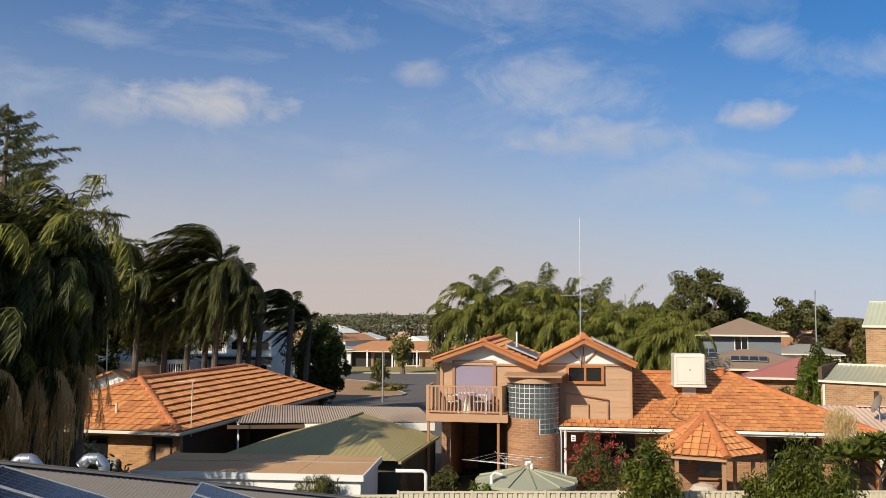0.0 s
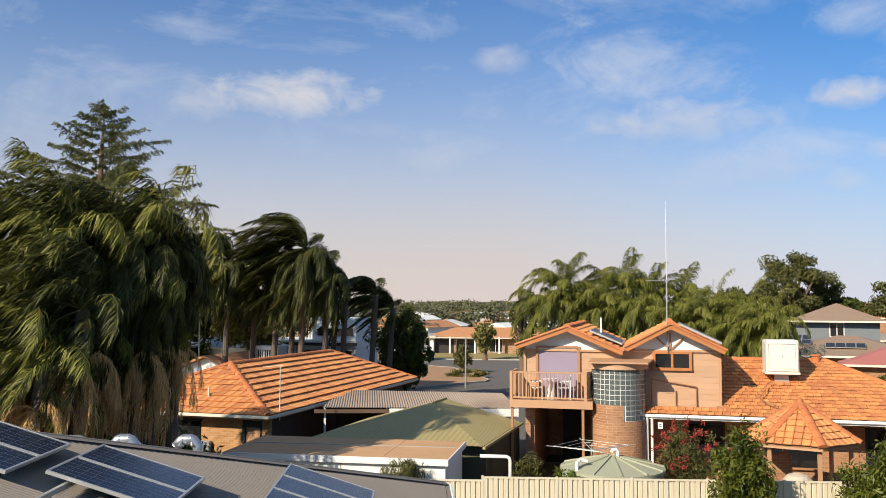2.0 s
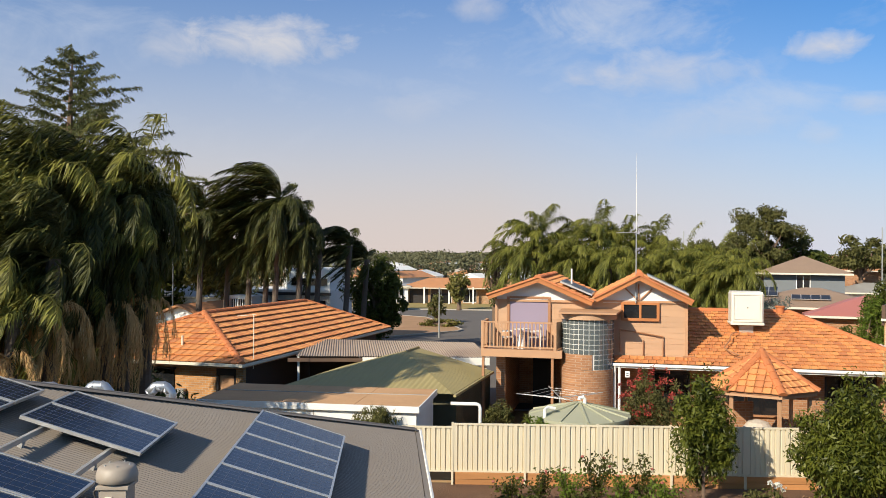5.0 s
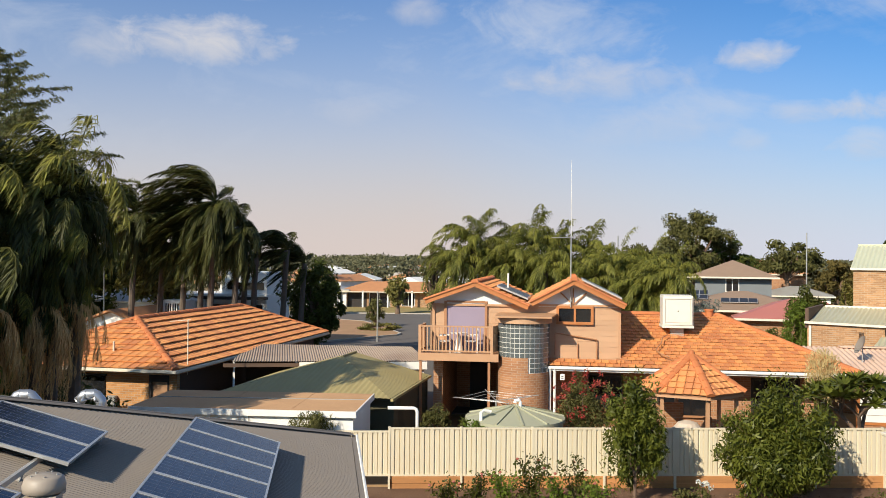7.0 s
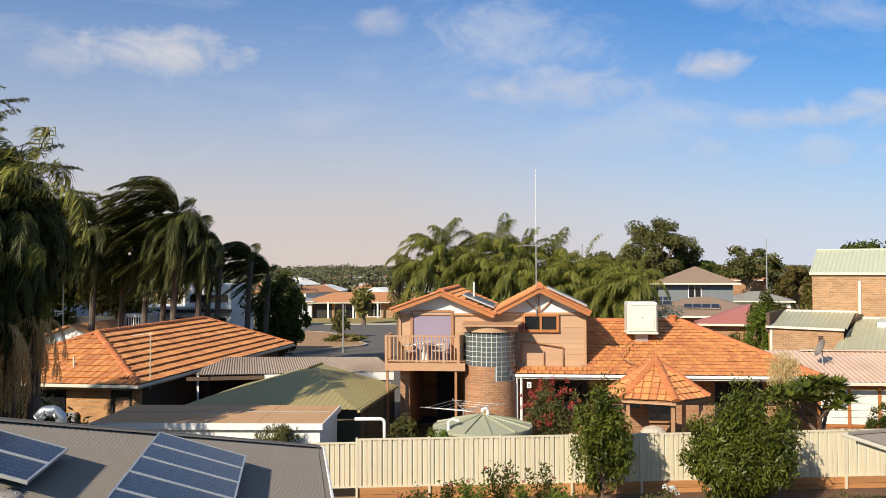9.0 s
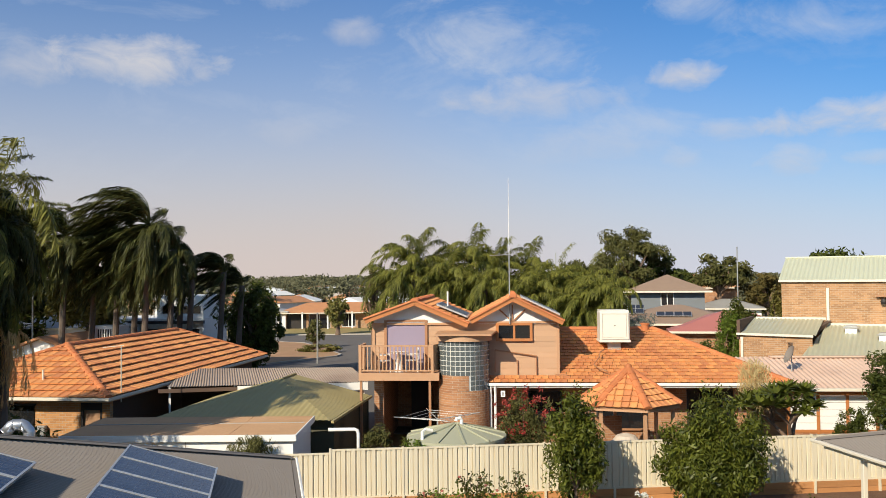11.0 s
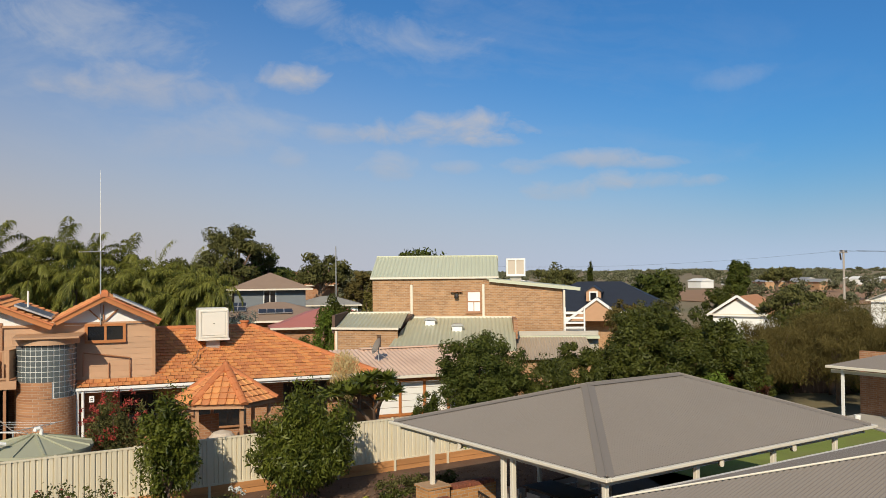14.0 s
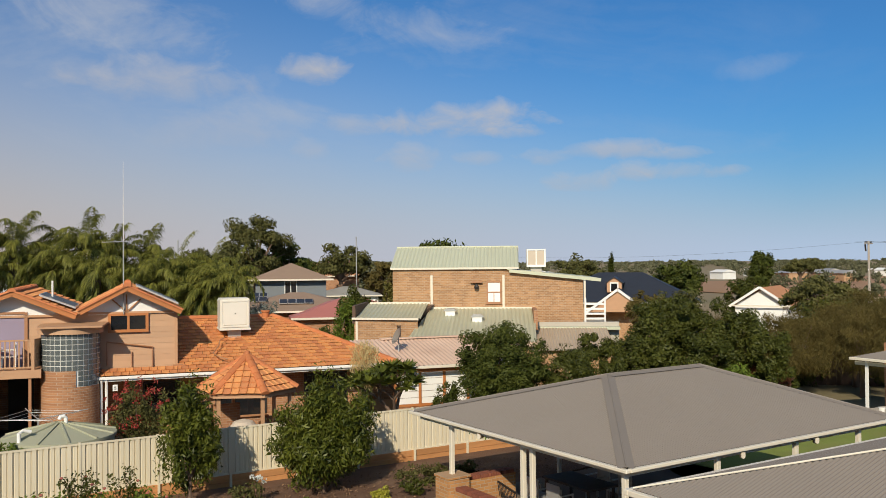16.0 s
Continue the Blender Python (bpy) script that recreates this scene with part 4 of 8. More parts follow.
def two_storey_house():
    at, turn = HOUSE
    h = thing("two_storey_house", at, "two-storey house with tan weatherboards, brown brick and orange tiled gables", "house", turn=turn)
    # ground floor
    fy = 1.6
    for dim in ((-1.75, 10.2, fy, fy + 0.2, 0, 2.62), (-4.2, -1.75, 5.4, 5.6, 0, 2.62), (-1.95, -1.75, fy, 5.4, 0, 2.62), (-4.2, -4.0, 0.85, 9, 0, 2.62), (10.0, 10.2, fy + 0.2, 8, 0, 2.55), (-4.2, 10.2, 8.2, 8.4, 0, 2.5)):
        boxes("wall", "brick_red", h, dim, label="brown brick ground-floor wall")
    boxes("pier", "brick_red", h, (-4.25, -3.9, 0.5, 0.85, 0, 2.62), label="brown brick pier under the upper floor")
    for x0, x1 in ((1.6, 2.8), (4.2, 6.0), (7.6, 9.2)):
        w = boxes("window", "glass", h, (x0, x1, fy - 0.05, fy + 0.03, 0.7, 2.1), label="dark ground-floor window")
        boxes("frame", "dark", w, (x0 - 0.06, x1 + 0.06, fy - 0.07, fy - 0.01, 2.1, 2.18), (x0 - 0.06, x0, fy - 0.07, fy - 0.01, 0.7, 2.1), (x1, x1 + 0.06, fy - 0.07, fy - 0.01, 0.7, 2.1))
        boxes("sill", "brown_trim", w, (x0 - 0.08, x1 + 0.08, fy - 0.13, fy, 0.63, 0.7))
    d = boxes("door", "dark", h, (-3.4, -2.5, 5.33, 5.39, 0.05, 2.1), label="dark ground-floor door")
    boxes("handle", "steel_post", d, (-2.62, -2.58, 5.28, 5.33, 1.0, 1.12))
    # underside of the upper floor, its shade put into the brown
    boxes("soffit", "shaded_brown", h, (-4.25, 2.6, 0.52, 5.6, 2.62, 2.7))
    # upper floor: weatherboards laid one over another
    y = 0.55
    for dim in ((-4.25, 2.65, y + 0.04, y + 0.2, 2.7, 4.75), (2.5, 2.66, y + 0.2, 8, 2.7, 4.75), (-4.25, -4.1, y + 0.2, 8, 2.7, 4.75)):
        boxes("wall", "shaded_brown", h, dim, label="upper wall behind the boards")
    bh = 0.2

    def board(name, x0, x1, z):
        a = [(0.0, z), (-0.019, z), (-0.008, z + bh + 0.01), (0.0, z + bh + 0.01)]

        def draw(bm):
            v0 = [bm.verts.new((x0, y + 0.04 + p, q)) for p, q in a]
            v1 = [bm.verts.new((x1, y + 0.04 + p, q)) for p, q in a]
            bm.faces.new(v0), bm.faces.new(v1[::-1])
            for k in range(4):
                bm.faces.new((v0[k], v1[k], v1[(k + 1) % 4], v0[(k + 1) % 4]))
        made(name, draw, "boards", h)
    for k in range(11):
        z = 2.68 + k * bh
        if z + bh > 4.95:
            break
        for x0, x1 in (((-4.28, -3.86), (-2.22, 2.68)) if 2.9 < z < 4.85 else ((-4.28, 2.68),)):
            if 4.1 < z + 0.1 < 4.8 and x1 > 1:
                board("weatherboard", x0, 0.4, z), board("weatherboard", 1.7, x1, z)
            else:
                board("weatherboard", x0, x1, z)
    boxes("corner_trim", "tan_wood", h, (2.62, 2.72, y - 0.02, y + 0.12, 2.72, 4.8))
    boxes("corner_trim", "tan_wood", h, (-4.32, -4.22, y - 0.02, y + 0.12, 2.72, 4.8))
    # side wall boards to the right
    for k in range(10):
        z = 2.75 + k * bh
        boxes("weatherboard", "boards", h, (2.66, 2.69, y + 0.1, 7.9, z, z + bh - 0.012))
    # gables
    for nm, px, pz, ex0, ez0, ex1, ez1, mtl in (("gable_infill", -2.65, 5.49, -4.25, 4.93, -0.8, 4.78, "white"), ("gable_infill", 1.0, 5.58, -0.3, 4.95, 2.6, 4.86, "white")):
        made(nm, lambda bm: prism(bm, [(ex0, 4.74), (ex1, 4.74), (ex1, ez1), (px, pz), (ex0, ez0)], y - 0.005, y + 0.06), mtl, h, "white gable infill panel")
    for a, b in (((0.98, 4.8), (0.98, 5.45)), ((0.98, 4.82), (0.5, 5.28)), ((0.98, 4.82), (1.46, 5.28))):
        made("gable_brace", lambda bm: beam(bm, (a[0], y - 0.03, a[1]), (b[0], y - 0.03, b[1]), 0.05, 0.07, (0, 1, 0)), "brown_trim", h)
    boxes("gable_band", "tan_wood", h, (-4.3, -0.6, y - 0.05, y + 0.02, 4.72, 4.8), (-0.3, 2.7, y - 0.05, y + 0.02, 4.76, 4.84))
    # upper windows
    w = boxes("window", "glass", h, (0.46, 1.62, y - 0.01, y + 0.08, 4.2, 4.69), label="dark sliding upper window")
    boxes("frame", "orange_trim", w, (0.36, 1.72, y - 0.07, y + 0.04, 4.69, 4.78), (0.36, 1.72, y - 0.09, y + 0.04, 4.1, 4.2),
          (0.36, 0.46, y - 0.07, y + 0.04, 4.2, 4.69), (1.62, 1.72, y - 0.07, y + 0.04, 4.2, 4.69), (1.0, 1.08, y - 0.06, y + 0.03, 4.2, 4.69), label="orange-brown timber window frame")
    d = boxes("balcony_door", "blind", h, (-3.76, -2.32, y, y + 0.08, 3.02, 4.84), label="glazed balcony door with a mauve blind drawn")
    boxes("frame", "brown_trim", d, (-3.86, -3.76, y - 0.05, y + 0.06, 2.95, 4.9), (-2.32, -2.22, y - 0.05, y + 0.06, 2.95, 4.9), (-3.76, -2.32, y - 0.05, y + 0.06, 4.84, 4.92))
    boxes("pull", "white", d, (-2.35, -2.33, y - 0.08, y - 0.05, 3.7, 3.95))
    # upper roofs

    def plane_z(x, px, pz, ex, ez):
        return pz + (ez - pz) * (x - px) / (ex - px)
    y0, y1 = 0.05, 7.4
    for px, pz, ex, ez in ((-2.65, 5.62, -4.5, 4.95), (-2.65, 5.62, -0.65, 4.78), (1.0, 5.74, 2.82, 4.86), (1.0, 5.74, -0.6, 4.9)):
        made("roof", lambda bm: slab(bm, [(px, y0, pz - 0.02), (ex, y0, ez - 0.02), (ex, y1, ez - 0.02), (px, y1, pz - 0.02)], 0.08), "brown_trim", h, "orange tiled gable slope")
        sl = math.hypot(ex - px, ez - pz)
        ux = 1 if ex < px else -1
        # tiles: rows from eave to ridge; local u along y
        org = (ex, y1 if ux > 0 else y0, ez + 0.005)
        uw = (0, -1, 0) if ux > 0 else (0, 1, 0)
        tiled(h, org, uw, ((px - ex) / sl, 0, (pz - ez) / sl), [(0, 0), (y1 - y0, 0), (y1 - y0, sl), (0, sl)], "terracotta", singles=90)
    for px, pz in ((-2.65, 5.67), (1.0, 5.79)):
        caps(h, (px, y0 - 0.02, pz), (px, y1, pz))
    for (ax, az), (bx, bz) in (((-2.65, 5.62), (-4.52, 4.95)), ((-2.65, 5.62), (-0.67, 4.78)), ((1.0, 5.74), (2.84, 4.86)), ((1.0, 5.74), (-0.55, 4.92))):
        made("bargeboard", lambda bm: beam(bm, (ax, y0 - 0.01, az - 0.07), (bx, y0 - 0.01, bz - 0.07), 0.035, 0.16, (0, 0, 1)), "orange_trim", h, "orange-brown bargeboard")
        caps(h, (bx, y0, bz + 0.05), (ax, y0, az + 0.05), r=0.075, step=0.36)
    # hot-water and solar panels on the upper slopes
    # lower tiled roof
    tp = 0.4
    cs = 1 / math.hypot(1, tp)
    made("roof", lambda bm: [slab(bm, [(0.0, 0, 2.6), (10.9, 0, 2.6), (6.75, 4.17, 4.25), (2.6, 4.17, 4.25), (2.6, 0.6, 2.84), (0.0, 0.6, 2.84)], 0.06),
                             slab(bm, [(10.9, 0, 2.6), (10.9, 8.3, 2.6), (6.75, 4.17, 4.25)], 0.06),
                             slab(bm, [(10.9, 8.3, 2.6), (2.6, 8.3, 2.6), (2.6, 4.17, 4.25), (6.75, 4.17, 4.25)], 0.06)], "brown_trim", h, "lower hipped roof deck")
    V = (0, cs, tp * cs)
    n = tiled(h, (0, -0.02, 2.62), (1, 0, 0), V, [(2.7, 0), (10.9, 0), (6.75, 4.17 / cs), (2.7, 4.17 / cs)], "terracotta", singles=260)
    tiled(h, (0, -0.02, 2.62), (1, 0, 0), V, [(0.0, 0), (2.7, 0), (2.7, 0.62), (0.0, 0.62)], "terracotta", singles=40)
    tiled(h, (10.92, 0, 2.62), (0, 1, 0), (-cs, 0, tp * cs), [(0, 0), (8.3, 0), (4.15, 4.15 / cs)], "terracotta", singles=0)
    caps(h, (10.85, 0.05, 2.68), (6.75, 4.17, 4.34))
    caps(h, (2.7, 4.17, 4.34), (6.75, 4.17, 4.34))
    boxes("fascia", "white", h, (0.0, 10.9, -0.05, -0.02, 2.44, 2.6))
    made("gutter", lambda bm: beam(bm, (-0.05, -0.09, 2.56), (10.95, -0.09, 2.56), 0.11, 0.1), "white", h, "white eaves gutter", bevel=0.012)
    made("soffit", lambda bm: slab(bm, [(0, -0.02, 2.46), (10.9, -0.02, 2.46), (10.9, 1.6, 2.46), (0, 1.6, 2.46)], 0.03), "tan_wood", h)
    for x in (0.15, 0.32):
        made("downpipe", lambda bm: tube(bm, [(x, -0.06, 2.5), (x, 0.0, 2.2), (x, 0.02, 0.0)], 0.05, 8), "white", h, "white downpipe")
    boxes("meter_sign", "white_plastic", h, (0.52, 0.68, -0.02, 0.0, 2.1, 2.32), label="small white sign under the eave")
    boxes("sign_mark", "grey_clad", h, (0.56, 0.64, -0.026, -0.021, 2.15, 2.19), (0.56, 0.64, -0.026, -0.021, 2.22, 2.26))
    # curved stair tower of glass blocks over brick
    cx, cy, r = -0.83, 0.15, 0.95

    def arc(bm, r0, a0, a1, z0, z1, n=28, t=0.1):
        ring = []
        for k in range(n + 1):
            a = radians(a0 + (a1 - a0) * k / n)
            s, c = math.sin(a), -math.cos(a)
            ring.append([bm.verts.new((cx + s * q, cy + c * q, z)) for q, z in ((r0, z0), (r0, z1), (r0 - t, z1), (r0 - t, z0))])
        for p, q in zip(ring, ring[1:]):
            for k in range(4):
                bm.faces.new((p[k], q[k], q[(k + 1) % 4], p[(k + 1) % 4]))
        bm.faces.new(ring[0]), bm.faces.new(ring[-1][::-1])
    tower = made("tower_brick", lambda bm: arc(bm, r, -95, 95, 0, 2.4, t=0.2), "brick_red", h, "curved brown brick tower base")
    made("tower_pier", lambda bm: arc(bm, r + 0.02, -12, 13, 2.4, 2.95, 6, 0.2), "brick_red", h)
    made("tower_wall", lambda bm: arc(bm, r - 0.01, -95, -12, 2.4, 2.95, 10, 0.15), "brick_red", h)
    made("block_joints", lambda bm: arc(bm, r - 0.012, -95, 95, 2.95, 4.2, t=0.06), "grout", h, "pale joints of the glass-block wall")
    made("block_joints", lambda bm: arc(bm, r - 0.012, 13, 95, 2.4, 2.95, t=0.06), "grout", h)
    nb, rows = 17, 10
    for i in range(nb):
        a = -95 + 190 * i / nb
        for j in range(rows):
            z = 2.42 + j * 0.178
            if a < 12 and z < 2.93:
                continue
            made("glass_block", lambda bm: arc(bm, r, a + 0.75, a + 190 / nb - 0.75, z, z + 0.155, 2, 0.07), "glass_block", h)
    # flat boarded tower roof
    made("tower_roof", lambda bm: (slab(bm, [(-1.8, -0.98, 4.46), (0.22, -0.98, 4.46), (0.4, 0.55, 4.5), (-1.8, 0.55, 4.5)], 0.06)), "tan_wood", h, "flat boarded roof over the stair tower")
    made("tower_fascia", lambda bm: arc(bm, r + 0.1, -95, 95, 4.18, 4.44, t=0.08), "boards", h, "curved boarded fascia")
    # balcony
    boxes("deck", "tan_wood", h, (-4.6, -1.75, -0.58, 0.5, 2.95, 3.03), label="balcony deck")
    boxes("deck_fascia", "tan_wood", h, (-4.65, -1.7, -0.62, -0.58, 2.76, 3.04), (-4.65, -4.6, -0.58, 0.5, 2.76, 3.04), (-1.75, -1.7, -0.58, 0.5, 2.76, 3.04))
    posts = [(-4.6, -0.56), (-1.95, -0.56), (-4.6, 0.45), (-1.72, 0.42)]
    for x, py in posts:
        boxes("post", "tan_wood", h, (x - 0.05, x + 0.05, py - 0.05, py + 0.05, 2.8, 4.06))
    boxes("support_post", "brown_trim", h, (-2.09, -2.0, -0.56, -0.47, 0, 2.8))
    boxes("support_post", "brown_trim", h, (-4.62, -4.53, -0.56, -0.47, 0, 2.8))
    for a, b in (((-4.6, -0.56), (-1.95, -0.56)), ((-4.6, -0.56), (-4.6, 0.45)), ((-1.95, -0.56), (-1.72, 0.42))):
        for z in (4.02, 3.12):
            made("handrail" if z > 4 else "bottom_rail", lambda bm: beam(bm, (*a, z), (*b, z), 0.08 if z > 4 else 0.05, 0.05), "tan_wood", h)
        n = int(math.dist(a, b) / 0.135)
        for k in range(1, n):
            t = k / n
            x, yy = a[0] + (b[0] - a[0]) * t, a[1] + (b[1] - a[1]) * t
            boxes("baluster", "tan_wood", h, (x - 0.02, x + 0.02, yy - 0.02, yy + 0.02, 3.14, 4.0))
    for k in range(4):
        z = 3.1 + 0.225 * k
        made("screen_board", lambda bm: beam(bm, (-1.9, -0.5, z + 0.105), (-1.69, 0.4, z + 0.105), 0.02, 0.215), "boards", h)
    # pipes on the boarded wall
    made("wall_pipe", lambda bm: tube(bm, [(0.32, y - 0.06, 2.95), (0.32, y - 0.06, 3.78), (1.85, y - 0.06, 3.55), (1.85, y - 0.06, 2.85)], 0.028, 6), "brown_trim", h, "brown pipe on the wall")
    made("wall_pipe", lambda bm: tube(bm, [(1.15, y - 0.04, 2.85), (1.15, y - 0.04, 3.4)], 0.02, 6), "brown_trim", h)
    made("ledge", lambda bm: box(bm, 2.55, 3.0, 0.42, 0.5, 2.82, 2.88), "brown_trim", h)
    return h


two_storey_house()


def at_house(x, y, z, turn=0.0):
    return pose(*HOUSE[0], 0, 0, HOUSE[1]) @ pose(x, y, z, 0, 0, turn)


def placed(name, x, y, z, label, category, group="", turn=0.0):
    t = thing(name, (0, 0, 0), label, category, group)
    t.matrix_world = at_house(x, y, z, turn)
    return t


def house_things():
    for k, (x, y, a) in enumerate(((-3.75, -0.1, 100), (-2.75, -0.05, -80))):
        chair(at_house(x, y, 3.03, a), k)
    t = placed("patio_table", -3.25, 0.0, 3.03, "small round white plastic table on the balcony", "table")
    made("tabletop", lambda bm: tube(bm, [(0, 0, 0.69), (0, 0, 0.72)], 0.33, 20), "white_plastic", t)
    made("pedestal", lambda bm: tube(bm, [(0, 0, 0), (0, 0, 0.69)], [0.2, 0.04], 10), "white_plastic", t)
    # evaporative cooler on the tiled roof
    c = placed("roof_cooler", 4.95, 2.6, 3.62, "off-white evaporative cooler box on the tiled roof", "cooler")
    boxes("dropper", "galv", c, (-0.25, 0.25, -0.22, 0.3, -0.1, 0.34), label="grey metal duct dropper")
    boxes("case", "cooler", c, (-0.57, 0.57, -0.52, 0.62, 0.36, 1.5), bevel=0.03, label="off-white louvred cooler case")
    boxes("tray", "cooler", c, (-0.6, 0.6, -0.55, 0.65, 0.3, 0.38), bevel=0.01)
    boxes("top", "cooler", c, (-0.55, 0.55, -0.5, 0.6, 1.5, 1.54), bevel=0.01)
    boxes("front_panel", "cooler", c, (-0.45, 0.45, -0.545, -0.515, 0.5, 1.38), bevel=0.012)
    boxes("panel_frame", "cooler", c, (-0.52, -0.48, -0.55, -0.515, 0.42, 1.46), (0.48, 0.52, -0.55, -0.515, 0.42, 1.46), (-0.48, 0.48, -0.55, -0.515, 1.41, 1.46), (-0.48, 0.48, -0.55, -0.515, 0.42, 0.47))
    boxes("knob", "dark", c, (-0.02, 0.02, -0.55, -0.53, 0.93, 0.97))
    made("hose", lambda bm: tube(bm, [(-0.4, -0.6, 0.05), (-0.62, -0.9, -0.03), (-0.7, -1.3, -0.2), (-0.95, -1.75, -0.42), (-0.85, -2.1, -0.5), (-0.5, -2.35, -0.62)], 0.022, 6), "brown_trim", c)
    # terracotta vent pot
    v = placed("roof_vent_pot", 6.4, 4.05, 4.2, "round terracotta vent pot on the ridge", "roof vent")
    made("pot", lambda bm: tube(bm, [(0, 0, 0), (0, 0, 0.28), (0, 0, 0.3), (0, 0, 0.36)], [0.15, 0.15, 0.19, 0.19], 16), "terracotta_cap", v)
    # mast aerial
    m = placed("aerial_mast", 0.88, 0.42, 4.75, "tall thin whip mast with a television aerial braced to the gable", "aerial")
    made("pole", lambda bm: tube(bm, [(0, 0, 0), (0, 0, 2.6)], 0.022, 6), "steel_post", m)
    made("whip", lambda bm: tube(bm, [(0, 0, 2.6), (0.0, 0, 5.45)], [0.014, 0.006], 6), "white", m, "thin white whip")
    for z in (0.2, 0.7):
        boxes("bracket", "steel_post", m, (-0.03, 0.03, 0, 0.16, z, z + 0.04))
    made("boom", lambda bm: tube(bm, [(-0.72, 0, 2.56), (0.32, 0, 2.6)], 0.014, 6), "steel_post", m, "television aerial boom")
    for k in range(8):
        x = -0.68 + 0.13 * k
        made("element", lambda bm: tube(bm, [(x, -0.28, 2.58), (x, 0.28, 2.58)], 0.008, 4), "steel_post", m)
    # roof panels
    for x0, z0, x1, z1, yy, ln in ((-1.9, 5.31, -0.72, 4.83, 0.9, 2.4), (1.3, 5.6, 2.75, 4.92, 0.45, 2.3)):
        p = placed("solar_collector", x0, yy, z0, "dark solar collector with a silver frame on the tiles", "solar panel", "panels on the tiled roof")
        dz = z1 - z0
        dx = x1 - x0
        off = 0.2
        made("frame", lambda bm: slab(bm, [(0, 0, off), (0, -ln * 0.0, off), (dx, 0, dz + off), (dx, ln, dz + off), (0, ln, off)][0:1] + [(dx, 0, dz + off), (dx, ln, dz + off), (0, ln, off)], 0.07), "alu", p)
        made("absorber", lambda bm: slab(bm, [(0.04, 0.04, off + 0.012 + 0.04 * dz / dx), (dx - 0.04, 0.04, dz + off + 0.012 - 0.04 * dz / dx), (dx - 0.04, ln - 0.04, dz + off + 0.012 - 0.04 * dz / dx), (0.04, ln - 0.04, off + 0.012 + 0.04 * dz / dx)], 0.008), "collector", p)
    v = placed("vent_pipe", -1.55, 2.0, 5.1, "short white vent pipe through the tiles", "pipe")
    made("pipe", lambda bm: tube(bm, [(0, 0, -0.1), (0, 0, 0.85)], 0.035, 8), "white", v)
    # clothes line
    c = placed("clothes_line", -1.6, -2.6, 0, "folding wall clothes line with thin wires", "clothes line")
    made("post", lambda bm: tube(bm, [(0, 0, 0), (0, 0, 1.75)], 0.03, 6), "steel_post", c)
    for a in range(4):
        t = radians(20 + 90 * a)
        made("arm", lambda bm: tube(bm, [(0, 0, 1.7), (1.5 * math.cos(t), 1.5 * math.sin(t), 1.85)], 0.016, 6), "steel_post", c)
    for r in (0.6, 0.95, 1.3):
        made("line", lambda bm: [tube(bm, [(r * math.cos(radians(20 + 90 * a)), r * math.sin(radians(20 + 90 * a)), 1.7 + 0.1 * r), (r * math.cos(radians(110 + 90 * a)), r * math.sin(radians(110 + 90 * a)), 1.7 + 0.1 * r)], 0.006, 4) for a in range(4)], "white", c)


house_things()


def gazebo():
    g = thing("gazebo", (7.43, 28.4, 0), "small six-sided gazebo with an orange tiled pointed roof", "gazebo", turn=5.6)
    R, z0, z1 = 1.64, 2.33, 3.4
    ap = R * math.cos(radians(30))          # from the middle to an eave
    sl = math.hypot(ap, z1 - z0)
    for k in range(6):
        m = Matrix.Rotation(radians(30 + 60 * k), 3, "Z")
        pts = [m @ Vector((-R / 2, -ap, z0)), m @ Vector((R / 2, -ap, z0)), Vector((0, 0, z1))]
        made("roof", lambda bm: slab(bm, pts, 0.05), "brown_trim", g)
        tiled(g, m @ Vector((0, -ap - 0.02, z0 + 0.02)), m @ Vector((1, 0, 0)), m @ Vector((0, ap / sl, (z1 - z0) / sl)), [(-R / 2, 0), (R / 2, 0), (0, sl)], "terracotta", singles=40)
        made("fascia", lambda bm: beam(bm, m @ Vector((-R / 2, -ap + 0.03, z0 - 0.06)), m @ Vector((R / 2, -ap + 0.03, z0 - 0.06)), 0.04, 0.14), "tan_wood", g)
        q = m @ Vector((-R / 2 + 0.12, -ap + 0.2, 0))
        boxes("post", "tan_wood", g, (q.x - 0.05, q.x + 0.05, q.y - 0.05, q.y + 0.05, 0, z0 - 0.1))
        caps(g, m @ Vector((-R / 2, -ap, z0 + 0.06)), (0, 0, z1 + 0.06), step=0.34)
    made("finial", lambda bm: tube(bm, [(0, 0, z1 + 0.02), (0, 0, z1 + 0.16), (0, 0, z1 + 0.2)], [0.12, 0.09, 0.02], 10), "terracotta_cap", g)
    boxes("back_wall", "brick_red", g, (-0.9, 0.1, 1.0, 1.1, 0, 1.7))
    t = thing("patio_umbrella", (7.0, 27.2, 0), "closed-down pale cover over a table beside the gazebo", "cover")
    made("cover", lambda bm: tube(bm, [(0, 0, 0.0), (0, 0, 1.15), (0, 0, 1.45), (0, 0, 1.52)], [0.5, 0.55, 0.3, 0.06], 14), "fabric_pale", t)


gazebo()


